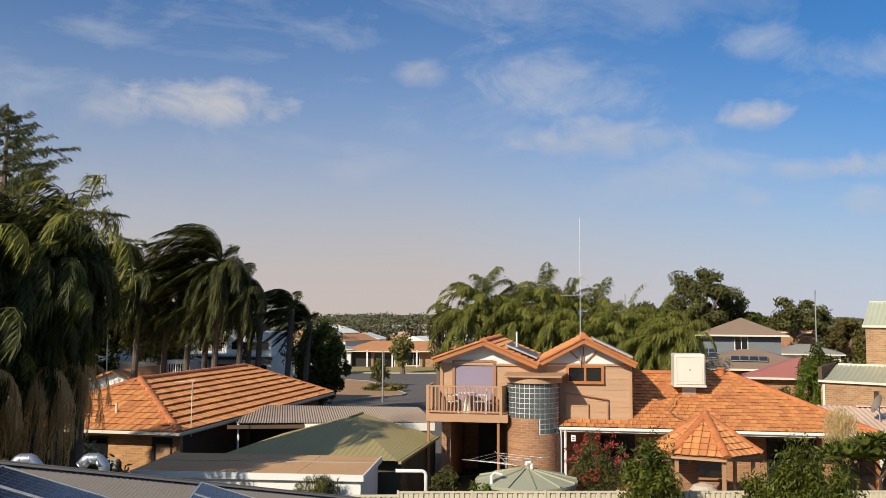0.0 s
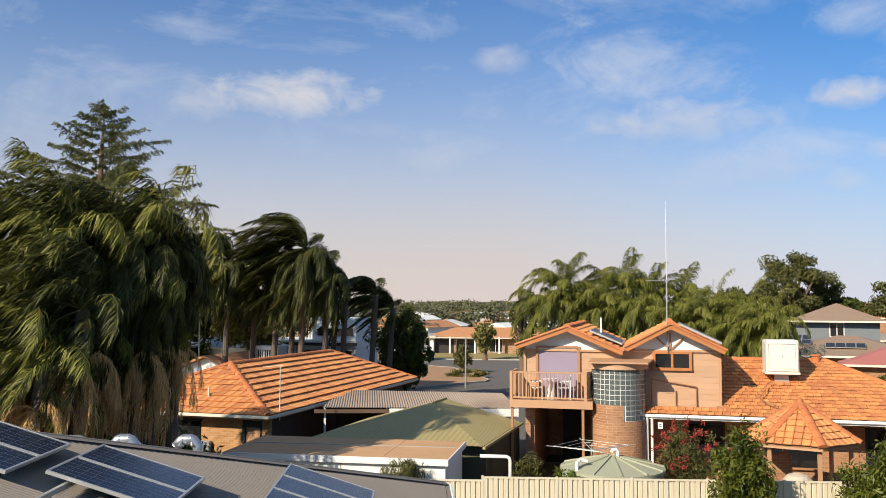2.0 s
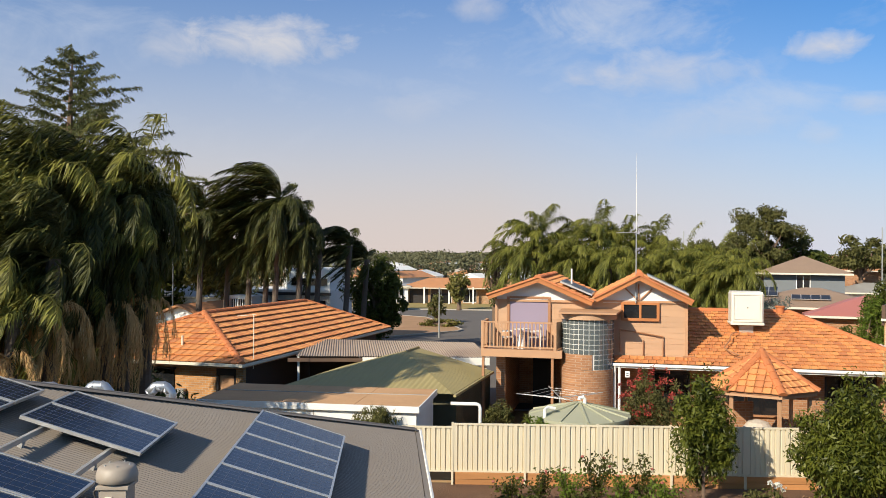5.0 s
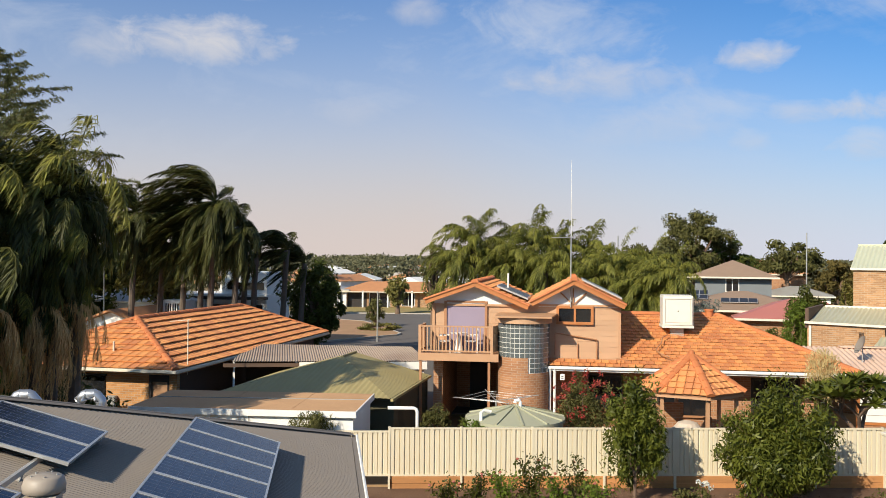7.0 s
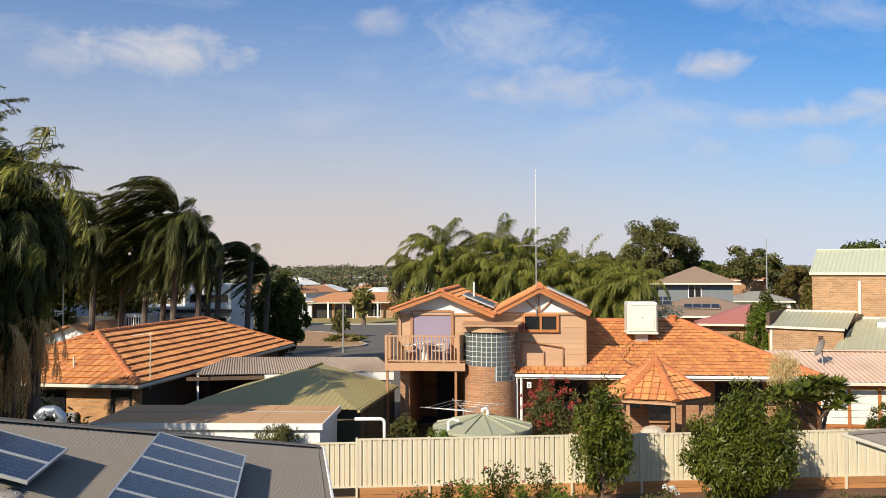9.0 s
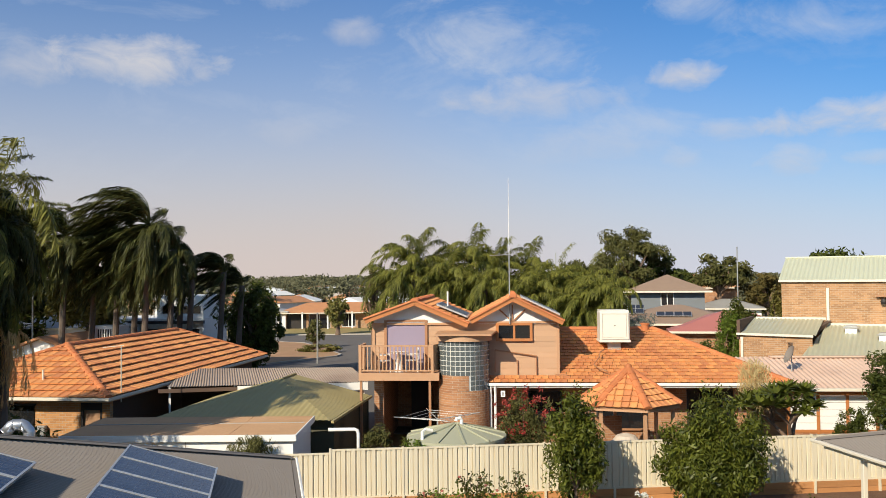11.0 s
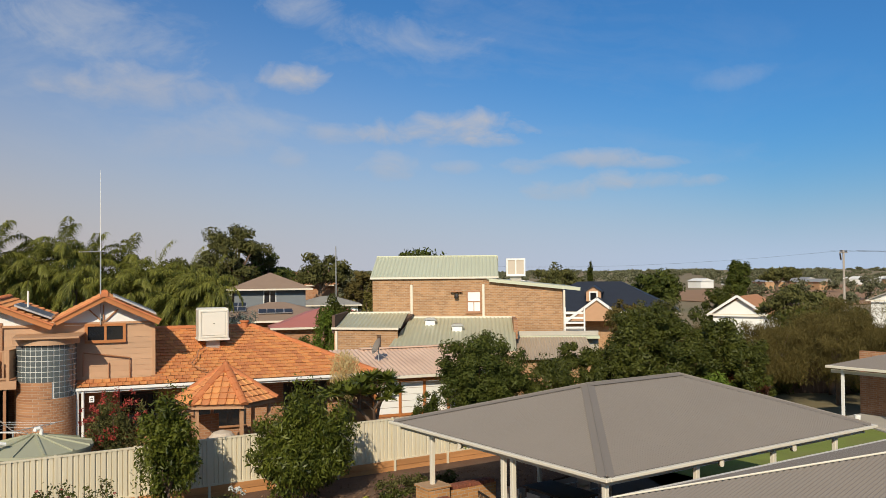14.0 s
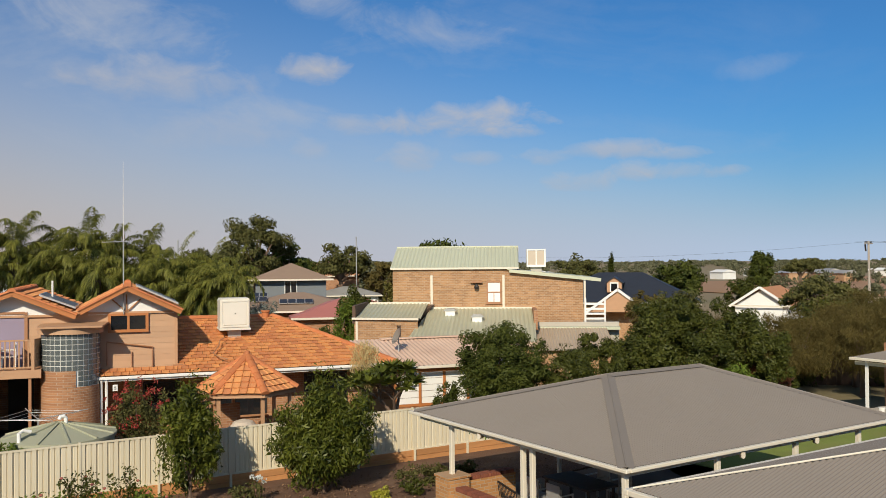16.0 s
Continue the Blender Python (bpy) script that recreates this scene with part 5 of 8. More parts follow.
def tank():
    t = thing("rainwater_tank", (1.55, 26.2, 0), "pale green round steel tank with a ribbed conical lid", "tank")
    r = 1.45
    made("body", lambda bm: tube(bm, [(0, 0, 0), (0, 0, 1.72)], r, 40), "tank_green", t)

    def lid(bm):
        tip = bm.verts.new((0, 0, 2.08))
        n = 48
        ring = [bm.verts.new(((r + 0.06) * math.cos(2 * math.pi * k / n), (r + 0.06) * math.sin(2 * math.pi * k / n), 1.74)) for k in range(n)]
        low = [bm.verts.new((v.co.x, v.co.y, 1.66)) for v in ring]
        for k in range(n):
            bm.faces.new((ring[k], ring[(k + 1) % n], tip))
            bm.faces.new((low[k], low[(k + 1) % n], ring[(k + 1) % n], ring[k]))
    made("lid", lid, "tank_green", t)
    for k in range(12):
        a = 2 * math.pi * k / 12 + 0.1
        made("rib", lambda bm: beam(bm, (0.12 * math.cos(a), 0.12 * math.sin(a), 2.075), (1.5 * math.cos(a), 1.5 * math.sin(a), 1.76), 0.05, 0.05), "tank_green", t)
    made("vent_pipe", lambda bm: tube(bm, [(0.15, -0.1, 2.0), (0.15, -0.1, 2.2), (0.1, -0.12, 2.26), (0.0, -0.15, 2.25), (-0.02, -0.16, 2.18)], 0.055, 10), "white_plastic", t, "white vent bend")
    made("inlet_pipe", lambda bm: tube(bm, [(-1.05, -0.85, 1.5), (-1.05, -0.85, 2.0), (-0.95, -0.75, 2.05), (-0.75, -0.7, 2.0)], 0.05, 10), "white_plastic", t, "white inlet pipe")


tank()

# ---- orange-roofed house beside the palms ----


def orange_house():
    h = thing("brick_bungalow", (-10.2, 30.2, 0), "brick bungalow with an orange tiled hip roof", "house", turn=-10)
    W, L, z0, tp = 7.6, 16.2, 2.45, 0.39
    far = 2.5      # the far hip is the steeper one
    hw = W / 2
    zr = z0 + hw * tp
    cs = 1 / math.hypot(1, tp)
    made("roof", lambda bm: [slab(bm, [(-W, 0, z0), (0, 0, z0), (-hw, hw, zr)], 0.05),
                             slab(bm, [(0, 0, z0), (0, L, z0), (-hw, L - far, zr), (-hw, hw, zr)], 0.05),
                             slab(bm, [(-W, L, z0), (-W, 0, z0), (-hw, hw, zr), (-hw, L - far, zr)], 0.05),
                             slab(bm, [(0, L, z0), (-W, L, z0), (-hw, L - far, zr)], 0.05)], "brown_trim", h, "roof deck under the tiles")
    tiled(h, (0, -0.02, z0 + 0.02), (1, 0, 0), (0, cs, tp * cs), [(-W, 0), (0, 0), (-hw, hw / cs)], "terracotta", singles=200, w=0.33, h=0.45)
    tiled(h, (0.02, 0, z0 + 0.02), (0, 1, 0), (-cs, 0, tp * cs), [(0, 0), (L, 0), (L - far, hw / cs), (hw, hw / cs)], "terracotta", singles=100, w=0.33, h=0.45)
    tiled(h, (-W - 0.02, L, z0 + 0.02), (0, -1, 0), (cs, 0, tp * cs), [(0, 0), (L, 0), (L - hw, hw / cs), (far, hw / cs)], "terracotta", singles=0, w=0.33, h=0.45)
    for a, b in (((0, 0, z0), (-hw, hw, zr)), ((-W, 0, z0), (-hw, hw, zr)), ((0, L, z0), (-hw, L - far, zr)), ((-hw, hw, zr), (-hw, L - far, zr))):
        caps(h, Vector(a) + Vector((0, 0, 0.07)), Vector(b) + Vector((0, 0, 0.07)))
    made("gutter", lambda bm: beam(bm, (-W, -0.09, z0 - 0.03), (0.12, -0.09, z0 - 0.03), 0.11, 0.11), "cream", h, "cream eaves gutter", bevel=0.012)
    made("gutter", lambda bm: beam(bm, (0.09, -0.1, z0 - 0.03), (0.09, L, z0 - 0.03), 0.11, 0.11), "cream", h, "cream eaves gutter", bevel=0.012)
    boxes("soffit", "tan_wood", h, (-W + 0.05, -0.05, 0.0, 0.6, z0 - 0.16, z0 - 0.12), (-0.6, -0.02, 0.6, L, z0 - 0.16, z0 - 0.12))
    boxes("wall", "brick_clean", h, (-4.4, -1.32, 0.6, 0.8, 0, z0 - 0.1), label="orange clinker brick front wall")
    boxes("wall", "brick_clean", h, (-0.55, -0.25, 0.6, 0.8, 0, z0 - 0.1))
    # side, porch and back walls carry their shade in the colour
    boxes("wall", "shaded_brown", h, (-0.8, -0.6, 0.8, L - 0.5, 0, z0 - 0.1), label="side wall with the shade put into its dark brown")
    boxes("wall", "shaded_brown", h, (-W + 0.4, -4.4, 0.9, 1.1, 0, z0 - 0.1))
    boxes("wall", "shaded_brown", h, (-W + 0.4, -0.6, L - 0.6, L - 0.4, 0, z0 - 0.1))
    d = boxes("door", "tan_wood", h, (-1.25, -0.62, 0.66, 0.72, 0.05, 1.95), label="brown flush door in a dark frame")
    boxes("frame", "dark", d, (-1.34, -1.25, 0.58, 0.75, 0, 2.1), (-0.62, -0.55, 0.58, 0.75, 0, 2.1), (-1.34, -0.55, 0.58, 0.75, 1.95, 2.32))
    boxes("handle", "steel_post", d, (-0.72, -0.69, 0.61, 0.66, 0.95, 1.05))
    w = boxes("window", "glass", h, (-4.1, -3.1, 0.55, 0.62, 1.1, 2.1), label="dark window under the eave")
    boxes("frame", "dark", w, (-4.16, -3.04, 0.53, 0.6, 2.1, 2.16), (-4.16, -3.04, 0.53, 0.6, 1.04, 1.1))
    v = made("roof_vent_pipe", lambda bm: tube(bm, [(-3.1, 1.1, 2.85), (-3.1, 1.1, 3.3)], 0.04, 8), "cream", h, "pale vent pipe")
    made("aerial_pole", lambda bm: tube(bm, [(0.0, 0.9, 2.2), (0.0, 0.9, 4.2)], 0.02, 6), "cream", h, "thin pale aerial pole")
    made("aerial_arm", lambda bm: tube(bm, [(-0.7, 0.9, 4.12), (0.1, 0.9, 4.2)], 0.012, 6), "cream", h)
    # meter and pipework by the wall
    boxes("gas_meter", "steel_post", h, (-2.9, -2.6, 0.4, 0.58, 1.0, 1.4), bevel=0.02, label="grey meter box on the wall")


orange_house()


def white_shed():
    s = thing("flat_roofed_shed", (-3.12, 24.25, 0), "low white shed with a rusted flat roof", "shed", turn=-3)
    boxes("wall", "white", s, (-6.4, 0, 0, 0.1, 0, 2.12))
    boxes("wall", "white", s, (-0.1, 0, 0.1, 2.9, 0, 2.1))
    boxes("wall", "white", s, (-6.4, -6.3, 0.1, 2.9, 0, 2.1))
    boxes("wall", "white", s, (-6.4, 0, 2.9, 3.0, 0, 2.1))
    for x0, x1 in ((-6.5, -4.0), (-3.985, -1.8), (-1.785, 0.08)):
        boxes("roof_sheet", "rusty_sheet", s, (x0, x1, -0.1, 3.1, 2.14, 2.19), label="rust-stained flat roof sheet")
    boxes("fascia", "white", s, (-6.5, 0.1, -0.14, -0.1, 2.02, 2.2))
    boxes("fascia", "white", s, (0.08, 0.12, -0.1, 3.1, 2.02, 2.2))
    made("roof_seam", lambda bm: beam(bm, (-6.4, 1.7, 2.2), (0.0, 1.9, 2.2), 0.04, 0.02), "galv", s)
    for x in (-3.0, -1.1):
        boxes("wall_joint", "concrete", s, (x - 0.012, x + 0.012, -0.008, 0.0, 0.2, 2.0))


white_shed()


def green_shed():
    s = thing("garden_shed", (-2.35, 27.5, 0), "dark shed with an olive steel hipped roof", "shed", turn=-10)
    W, L, z0, zr = 5.9, 5.8, 2.02, 2.8
    run = 4.2                                # the front hip
    sl, sf = math.hypot(W / 2, zr - z0), math.hypot(run, zr - z0)
    a, b = W / 2 / sl, (zr - z0) / sl
    ribbed("roof", (0, 0, z0), (0, 1, 0), (-a, 0, b), [(0, 0), (L, 0), (L, sl), (run, sl)], "olive_sheet", s, 0.19, 0.006, label="olive steel roof slope")
    ribbed("roof", (-W, L, z0), (0, -1, 0), (a, 0, b), [(0, 0), (L, 0), (L - run, sl), (0, sl)], "olive_sheet", s, 0.19, 0.006, label="olive steel roof slope")
    ribbed("roof", (-W, 0, z0), (1, 0, 0), (0, run / sf, (zr - z0) / sf), [(0, 0), (W, 0), (W / 2, sf)], "olive_sheet", s, 0.19, 0.006, label="olive steel front hip")
    made("ridge_cap", lambda bm: tube(bm, [(-W / 2, run, zr + 0.01), (-W / 2, L + 0.02, zr + 0.01)], 0.05, 6), "olive_sheet", s)
    olive = mat("dark olive wall sheet", (0.07, 0.065, 0.035), 0.6, 0.1, 1, 20, 0.1)
    ribbed("wall", (-0.08, 0, 0), (0, 1, 0), (0, 0, 1), [(0.65, 0), (L, 0), (L, z0), (0.65, z0)], olive, s, 0.15, 0.012, "square")
    ribbed("wall", (-W + 0.08, 0, 0), (0, 1, 0), (0, 0, 1), [(0.65, 0), (L, 0), (L, z0), (0.65, z0)], olive, s, 0.15, 0.012, "square")
    boxes("front_wall", olive, s, (-W + 0.05, -0.05, 0.62, 0.68, 0, z0))
    made("gable_wall", lambda bm: prism(bm, [(-W + 0.05, 0), (-0.05, 0), (-0.05, z0), (-W / 2, zr - 0.03), (-W + 0.05, z0)], L - 0.09, L - 0.03), olive, s)
    made("gutter", lambda bm: beam(bm, (0.05, 0, z0 - 0.05), (0.05, L, z0 - 0.05), 0.09, 0.08), "olive_sheet", s)
    p = thing("downpipe", (-2.3, 27.2, 0), "white plastic pipe bend beside the dark shed", "pipe")
    made("pipe", lambda bm: tube(bm, [(-0.1, 0, 1.78), (0.72, 0, 1.78), (0.8, 0, 1.74), (0.83, 0, 1.66), (0.83, 0, 0.0)], 0.055, 10), "white_plastic", p, smooth=True)


green_shed()


def carport():
    c = thing("carport", (-8.9, 32.6, 0), "carport with a weathered corrugated steel roof", "carport", turn=12)
    ribbed("roof", (0, 0, 2.42), (1, 0, 0), (0, 0.999, 0.035), [(0, 0.6), (7.6, 0), (7.6, 4.2), (0.6, 5.6)], "carport_sheet", c, 0.1, 0.016, "wave", label="weathered corrugated roof")
    made("fascia", lambda bm: beam(bm, (2.6, 0.38, 2.25), (7.6, 0.0, 2.25), 0.04, 0.3), "white", c, "white front fascia")
    boxes("wall_panel", "white", c, (4.6, 7.5, 0.15, 0.2, 1.5, 2.15))
    made("rafter", lambda bm: beam(bm, (-0.3, 0.55, 2.3), (2.6, 0.38, 2.3), 0.06, 0.14), "shaded_brown", c)
    for x, y in ((0.1, 0.8), (2.5, 0.6), (5.0, 0.4), (7.4, 0.2), (0.8, 5.0), (7.4, 4.0)):
        boxes("post", "white", c, (x - 0.04, x + 0.04, y - 0.04, y + 0.04, 0, 2.4))
    boxes("back_wall", "shaded_brown", c, (0.4, 7.6, 4.6, 4.7, 0, 2.0))


carport()

# ---- lean-to with the pink roof, and the brick house behind ----


def lean_to():
    e = thing("lean_to", (0, 0, 0), "lean-to with a pinkish steel roof over white panels", "house")
    e.matrix_world = at_house(0, 0, 0)
    ribbed("roof", (9.9, -0.45, 2.48), (1, 0, 0), (0, 0.985, 0.17), [(0.8, 0), (6.1, 0), (6.1, 4.2), (-0.6, 4.2), (-0.6, 2.2)], "pink_sheet", e, 0.19, 0.022, label="pinkish ribbed steel roof")
    made("gutter", lambda bm: beam(bm, (10.6, -0.52, 2.43), (16.0, -0.52, 2.43), 0.11, 0.11), "cream", e, bevel=0.012)
    made("flashing", lambda bm: beam(bm, (11.2, 3.55, 3.22), (16.0, 3.55, 3.22), 0.3, 0.05), "pink_sheet", e)
    boxes("header", "orange_trim", e, (10.6, 16.0, -0.02, 0.06, 2.18, 2.36))
    for k in range(5):
        x = 10.8 + 1.02 * k
        boxes("post", "orange_trim", e, (x - 0.05, x + 0.05, -0.05, 0.06, 0, 2.3))
        for j in range(5):
            boxes("panel", "white", e, (x + 0.05, x + 0.97, 0.0, 0.04, 0.95 + 0.245 * j, 1.18 + 0.245 * j))
        boxes("dado", "brick_red", e, (x + 0.05, x + 0.97, 0.0, 0.1, 0, 0.85))
        boxes("rail", "orange_trim", e, (x + 0.05, x + 0.97, -0.03, 0.05, 0.85, 0.94))
    d = thing("satellite_dish", (0, 0, 0), "grey satellite dish on the pinkish roof", "satellite dish")
    d.matrix_world = at_house(11.45, 1.6, 2.9, 0)

    def bowl(bm):
        n, rings = 20, []
        for r, dep in ((0.02, 0.0), (0.16, 0.025), (0.28, 0.07), (0.36, 0.115)):
            rings.append([bm.verts.new((r * 0.85 * math.cos(2 * math.pi * k / n), -dep, r * math.sin(2 * math.pi * k / n))) for k in range(n)])
        for a, b in zip(rings, rings[1:]):
            for k in range(n):
                bm.faces.new((a[k], a[(k + 1) % n], b[(k + 1) % n], b[k]))
        bm.faces.new(rings[0])
        bmesh.ops.rotate(bm, verts=bm.verts, cent=(0, 0, 0), matrix=Matrix.Rotation(radians(-84), 3, "Z") @ Matrix.Rotation(radians(-25), 3, "X"))
        bmesh.ops.translate(bm, verts=bm.verts, vec=(0, 0, 0.55))
    made("bowl", bowl, "cap_grey", d, smooth=True)
    made("mast", lambda bm: tube(bm, [(0, 0, -0.1), (0, 0, 0.5)], 0.025, 8), "steel_post", d)
    made("brace", lambda bm: tube(bm, [(0.5, 0.3, 0.0), (0, 0, 0.3)], 0.014, 6), "steel_post", d)
    made("feed_arm", lambda bm: tube(bm, [(0, 0, 0.3), (-0.42, -0.2, 0.6)], 0.012, 6), "steel_post", d)


lean_to()


def brick_house():
    b = thing("brick_house", (18.3, 41.0, 0), "two-storey buff brick house with pale green steel roofs", "house", turn=-31)
    made("wall", lambda bm: prism(bm, [(0, 0), (9.9, 0), (9.9, 5.52), (6.1, 6.05), (6.1, 6.2), (0, 6.2)], 0.0, 0.2), "brick_buff", b, "blank buff brick front wall")
    boxes("wall", "brick_buff", b, (0, 0.2, 0.2, 6.5, 0, 6.2))
    boxes("wall", "brick_buff", b, (9.7, 9.9, 0.2, 6.5, 0, 5.5))
    boxes("wall", "brick_buff", b, (0, 9.9, 6.5, 6.7, 0, 5.6))
    # upper roof: a steep front slope and the skillion beside it
    sl = math.hypot(3.0, 1.12)
    ribbed("roof", (-0.12, -0.12, 6.2), (1, 0, 0), (0, 3.0 / sl, 1.12 / sl), [(0, 0), (6.72, 0), (6.72, sl), (0, sl)], "pale_green_sheet", b, 0.2, 0.022, label="pale green ribbed front slope")
    made("barge", lambda bm: prism(bm, [(6.6, 6.1), (6.64, 6.1), (6.64, 7.34), (6.6, 7.34)], 2.9, 2.98), "cream", b)
    made("end_wall", lambda bm: (bm.faces.new([bm.verts.new(p) for p in ((6.58, 0, 6.0), (6.58, 6, 6.0), (6.58, 6, 6.9), (6.58, 2.9, 7.3))])), "shaded_brown", b)
    made("fascia", lambda bm: beam(bm, (-0.12, -0.14, 6.17), (6.6, -0.14, 6.17), 0.03, 0.1), "cream", b)
    made("ridge_cap", lambda bm: tube(bm, [(-0.12, 2.9, 7.34), (6.6, 2.9, 7.34)], 0.05, 8), "pale_green_sheet", b)
    made("roof", lambda bm: slab(bm, [(6.0, -0.2, 6.12), (10.75, -0.2, 5.62), (10.75, 6.5, 5.62), (6.0, 6.5, 6.12)], 0.05), "pale_green_sheet", b, "pale green skillion roof")
    made("fascia", lambda bm: beam(bm, (6.1, -0.24, 6.03), (10.8, -0.24, 5.53), 0.04, 0.17), "pale_green_sheet", b)
    for x in (2.05, 5.8):
        boxes("downpipe", "cream", b, (x - 0.06, x + 0.06, -0.08, 0.0, 4.05, 5.82), label="cream downpipe")
    w = boxes("window", "white", b, (4.99, 5.62, -0.03, 0.05, 4.42, 5.42), label="small sash window with white blind")
    boxes("frame", "brown_trim", w, (4.92, 4.99, -0.06, 0.06, 4.34, 5.48), (5.62, 5.69, -0.06, 0.06, 4.34, 5.48), (4.99, 5.62, -0.06, 0.06, 5.42, 5.48), (4.9, 5.71, -0.09, 0.06, 4.3, 4.42), (4.99, 5.62, -0.05, 0.06, 4.89, 4.95))
    boxes("mullion", "brown_trim", w, (5.28, 5.32, -0.05, 0.03, 4.42, 4.89))
    boxes("lamp_shelf", "brown_trim", b, (4.1, 4.7, -0.22, 0, 5.42, 5.5))
    made("wall_lamp", lambda bm: tube(bm, [(4.4, -0.15, 5.1), (4.4, -0.15, 5.2), (4.4, -0.15, 5.34)], [0.1, 0.13, 0.08], 10), "dark", b, "dark wall lamp")
    # low left block
    boxes("low_wall", "brick_buff", b, (-1.35, 1.7, -4.0, -3.8, 0, 3.8), label="low buff brick wing")
    boxes("low_wall", "brick_buff", b, (-1.35, -1.15, -3.8, 0.3, 0, 3.8))
    ribbed("roof", (-1.3, -4.1, 3.84), (1, 0, 0), (0, 0.992, 0.125), [(0, 0), (3.15, 0), (3.15, 4.2), (0, 4.2)], "green_sheet", b, 0.2, 0.02, label="pale green wing roof")
    made("parapet", lambda bm: prism(bm, [(-1.45, 3.6), (-1.3, 3.6), (-1.3, 4.45), (-1.45, 4.45)], -4.0, 0.2), "shaded_brown", b)
    made("barge", lambda bm: beam(bm, (-1.45, -4.12, 3.84), (1.75, -4.12, 3.8), 0.05, 0.1), "cream", b)
    made("flashing", lambda bm: beam(bm, (-1.2, -0.02, 4.38), (1.95, -0.02, 4.38), 0.06, 0.1), "cream", b)
    boxes("downpipe", "cream", b, (-1.28, -1.18, -4.07, -4.0, 2.4, 3.7))
    # broad green roof in front
    s2 = math.hypot(6.4, 1.2)
    ribbed("roof", (1.3, -6.4, 2.9), (1, 0, 0), (0, 6.4 / s2, 1.2 / s2), [(0, 0), (5.95, 0), (6.1, s2), (0.75, s2)], "green_sheet", b, 0.2, 0.022, label="broad pale green ribbed roof")
    made("parapet", lambda bm: (lambda v: [bm.faces.new(f) for f in ((v[0], v[1], v[2]), (v[3], v[5], v[4]), (v[0], v[2], v[5], v[3]), (v[1], v[4], v[5], v[2]), (v[0], v[3], v[4], v[1]))])(
        [bm.verts.new(p) for p in ((0.7, -4.0, 2.7), (2.0, -0.1, 4.3), (0.7, -4.0, 3.5), (0.9, -4.0, 2.7), (2.2, -0.1, 4.3), (0.9, -4.0, 3.5))]), "shaded_brown", b, "dark side parapet")
    boxes("parapet", "brick_red", b, (7.25, 7.45, -3.0, 0.0, 3.2, 4.14))
    made("flashing", lambda bm: beam(bm, (2.0, -0.05, 4.12), (7.45, -0.05, 4.1), 0.1, 0.1), "cream", b)
    made("eave_band", lambda bm: beam(bm, (1.2, -6.5, 2.84), (7.3, -6.5, 2.84), 0.08, 0.2), "pink_sheet", b)
    boxes("lower_wall", "brick_buff", b, (1.4, 7.2, -6.2, -6.0, 0, 2.8))
    for x, y, z in ((3.1, -1.4, 3.85), (4.5, -2.6, 3.62)):
        v = boxes("roof_vent", "white", b, (x - 0.25, x + 0.25, y - 0.2, y + 0.2, z - 0.1, z + 0.2), bevel=0.02, label="white roof ventilator box")
        made("vent_cap", lambda bm: prism(bm, [(x - 0.33, z + 0.2), (x + 0.33, z + 0.2), (x + 0.2, z + 0.32), (x - 0.2, z + 0.32)], y - 0.25, y + 0.25), "steel_post", v)
    # right-hand landing and lower roofs
    boxes("landing", "concrete", b, (9.9, 11.2, -0.4, 2.0, 3.2, 3.32))
    for z in (3.55, 3.8, 4.05, 4.3):
        boxes("balustrade_rail", "white", b, (9.95, 11.0, -0.36, -0.3, z - 0.05, z + 0.05))
    for x in (9.98, 10.97):
        boxes("balustrade_post", "white", b, (x - 0.04, x + 0.04, -0.4, -0.3, 2.9, 4.6))
    boxes("verandah_post", "cream", b, (9.92, 10.02, -0.2, -0.1, 2.9, 5.5))
    boxes("band_wall", "concrete", b, (7.4, 11.6, -0.9, -0.7, 0, 3.42))
    boxes("band_cap", "pale_green_sheet", b, (7.4, 11.6, -1.4, -0.65, 3.06, 3.2))
    ribbed("roof", (7.3, -5.5, 2.45), (1, 0, 0), (0, 0.985, 0.17), [(0, 0), (3.6, 0), (3.6, 4.2), (0, 4.2)], "pink_sheet_dark", b, 0.15, 0.02, label="brown corrugated lean-to roof")
    boxes("lower_wall", "brick_buff", b, (7.3, 10.8, -5.2, -5.0, 0, 2.4))
    c = thing("roof_cooler", (0, 0, 0), "square evaporative cooler with brown pads in a cream case", "cooler")
    c.matrix_world = pose(18.3, 41.0, 0, 0, 0, -31) @ pose(7.6, 3.0, 5.9)
    boxes("dropper", "galv", c, (-0.3, 0.3, -0.3, 0.3, -0.1, 0.35))
    boxes("case", "white", c, (-0.52, -0.44, -0.5, 0.5, 0.3, 1.28), (0.44, 0.52, -0.5, 0.5, 0.3, 1.28), (-0.44, 0.44, -0.5, 0.5, 1.2, 1.28), (-0.44, 0.44, -0.5, 0.5, 0.3, 0.42), (-0.03, 0.03, -0.5, -0.44, 0.42, 1.2))
    boxes("pad", "fabric_pale", c, (-0.44, -0.03, -0.46, -0.4, 0.42, 1.2), label="brown cooling pad")
    boxes("pad", "fabric_pale", c, (0.03, 0.44, -0.46, -0.4, 0.42, 1.2), label="brown cooling pad")
    boxes("back", "dark", c, (-0.44, 0.44, -0.38, 0.45, 0.42, 1.2))


M["pink_sheet_dark"] = mat("brown corrugated sheet", (0.42, 0.33, 0.24), 0.6, 0.12, 0.9, 30, 0.05)
brick_house()

# ---- houses farther off ----


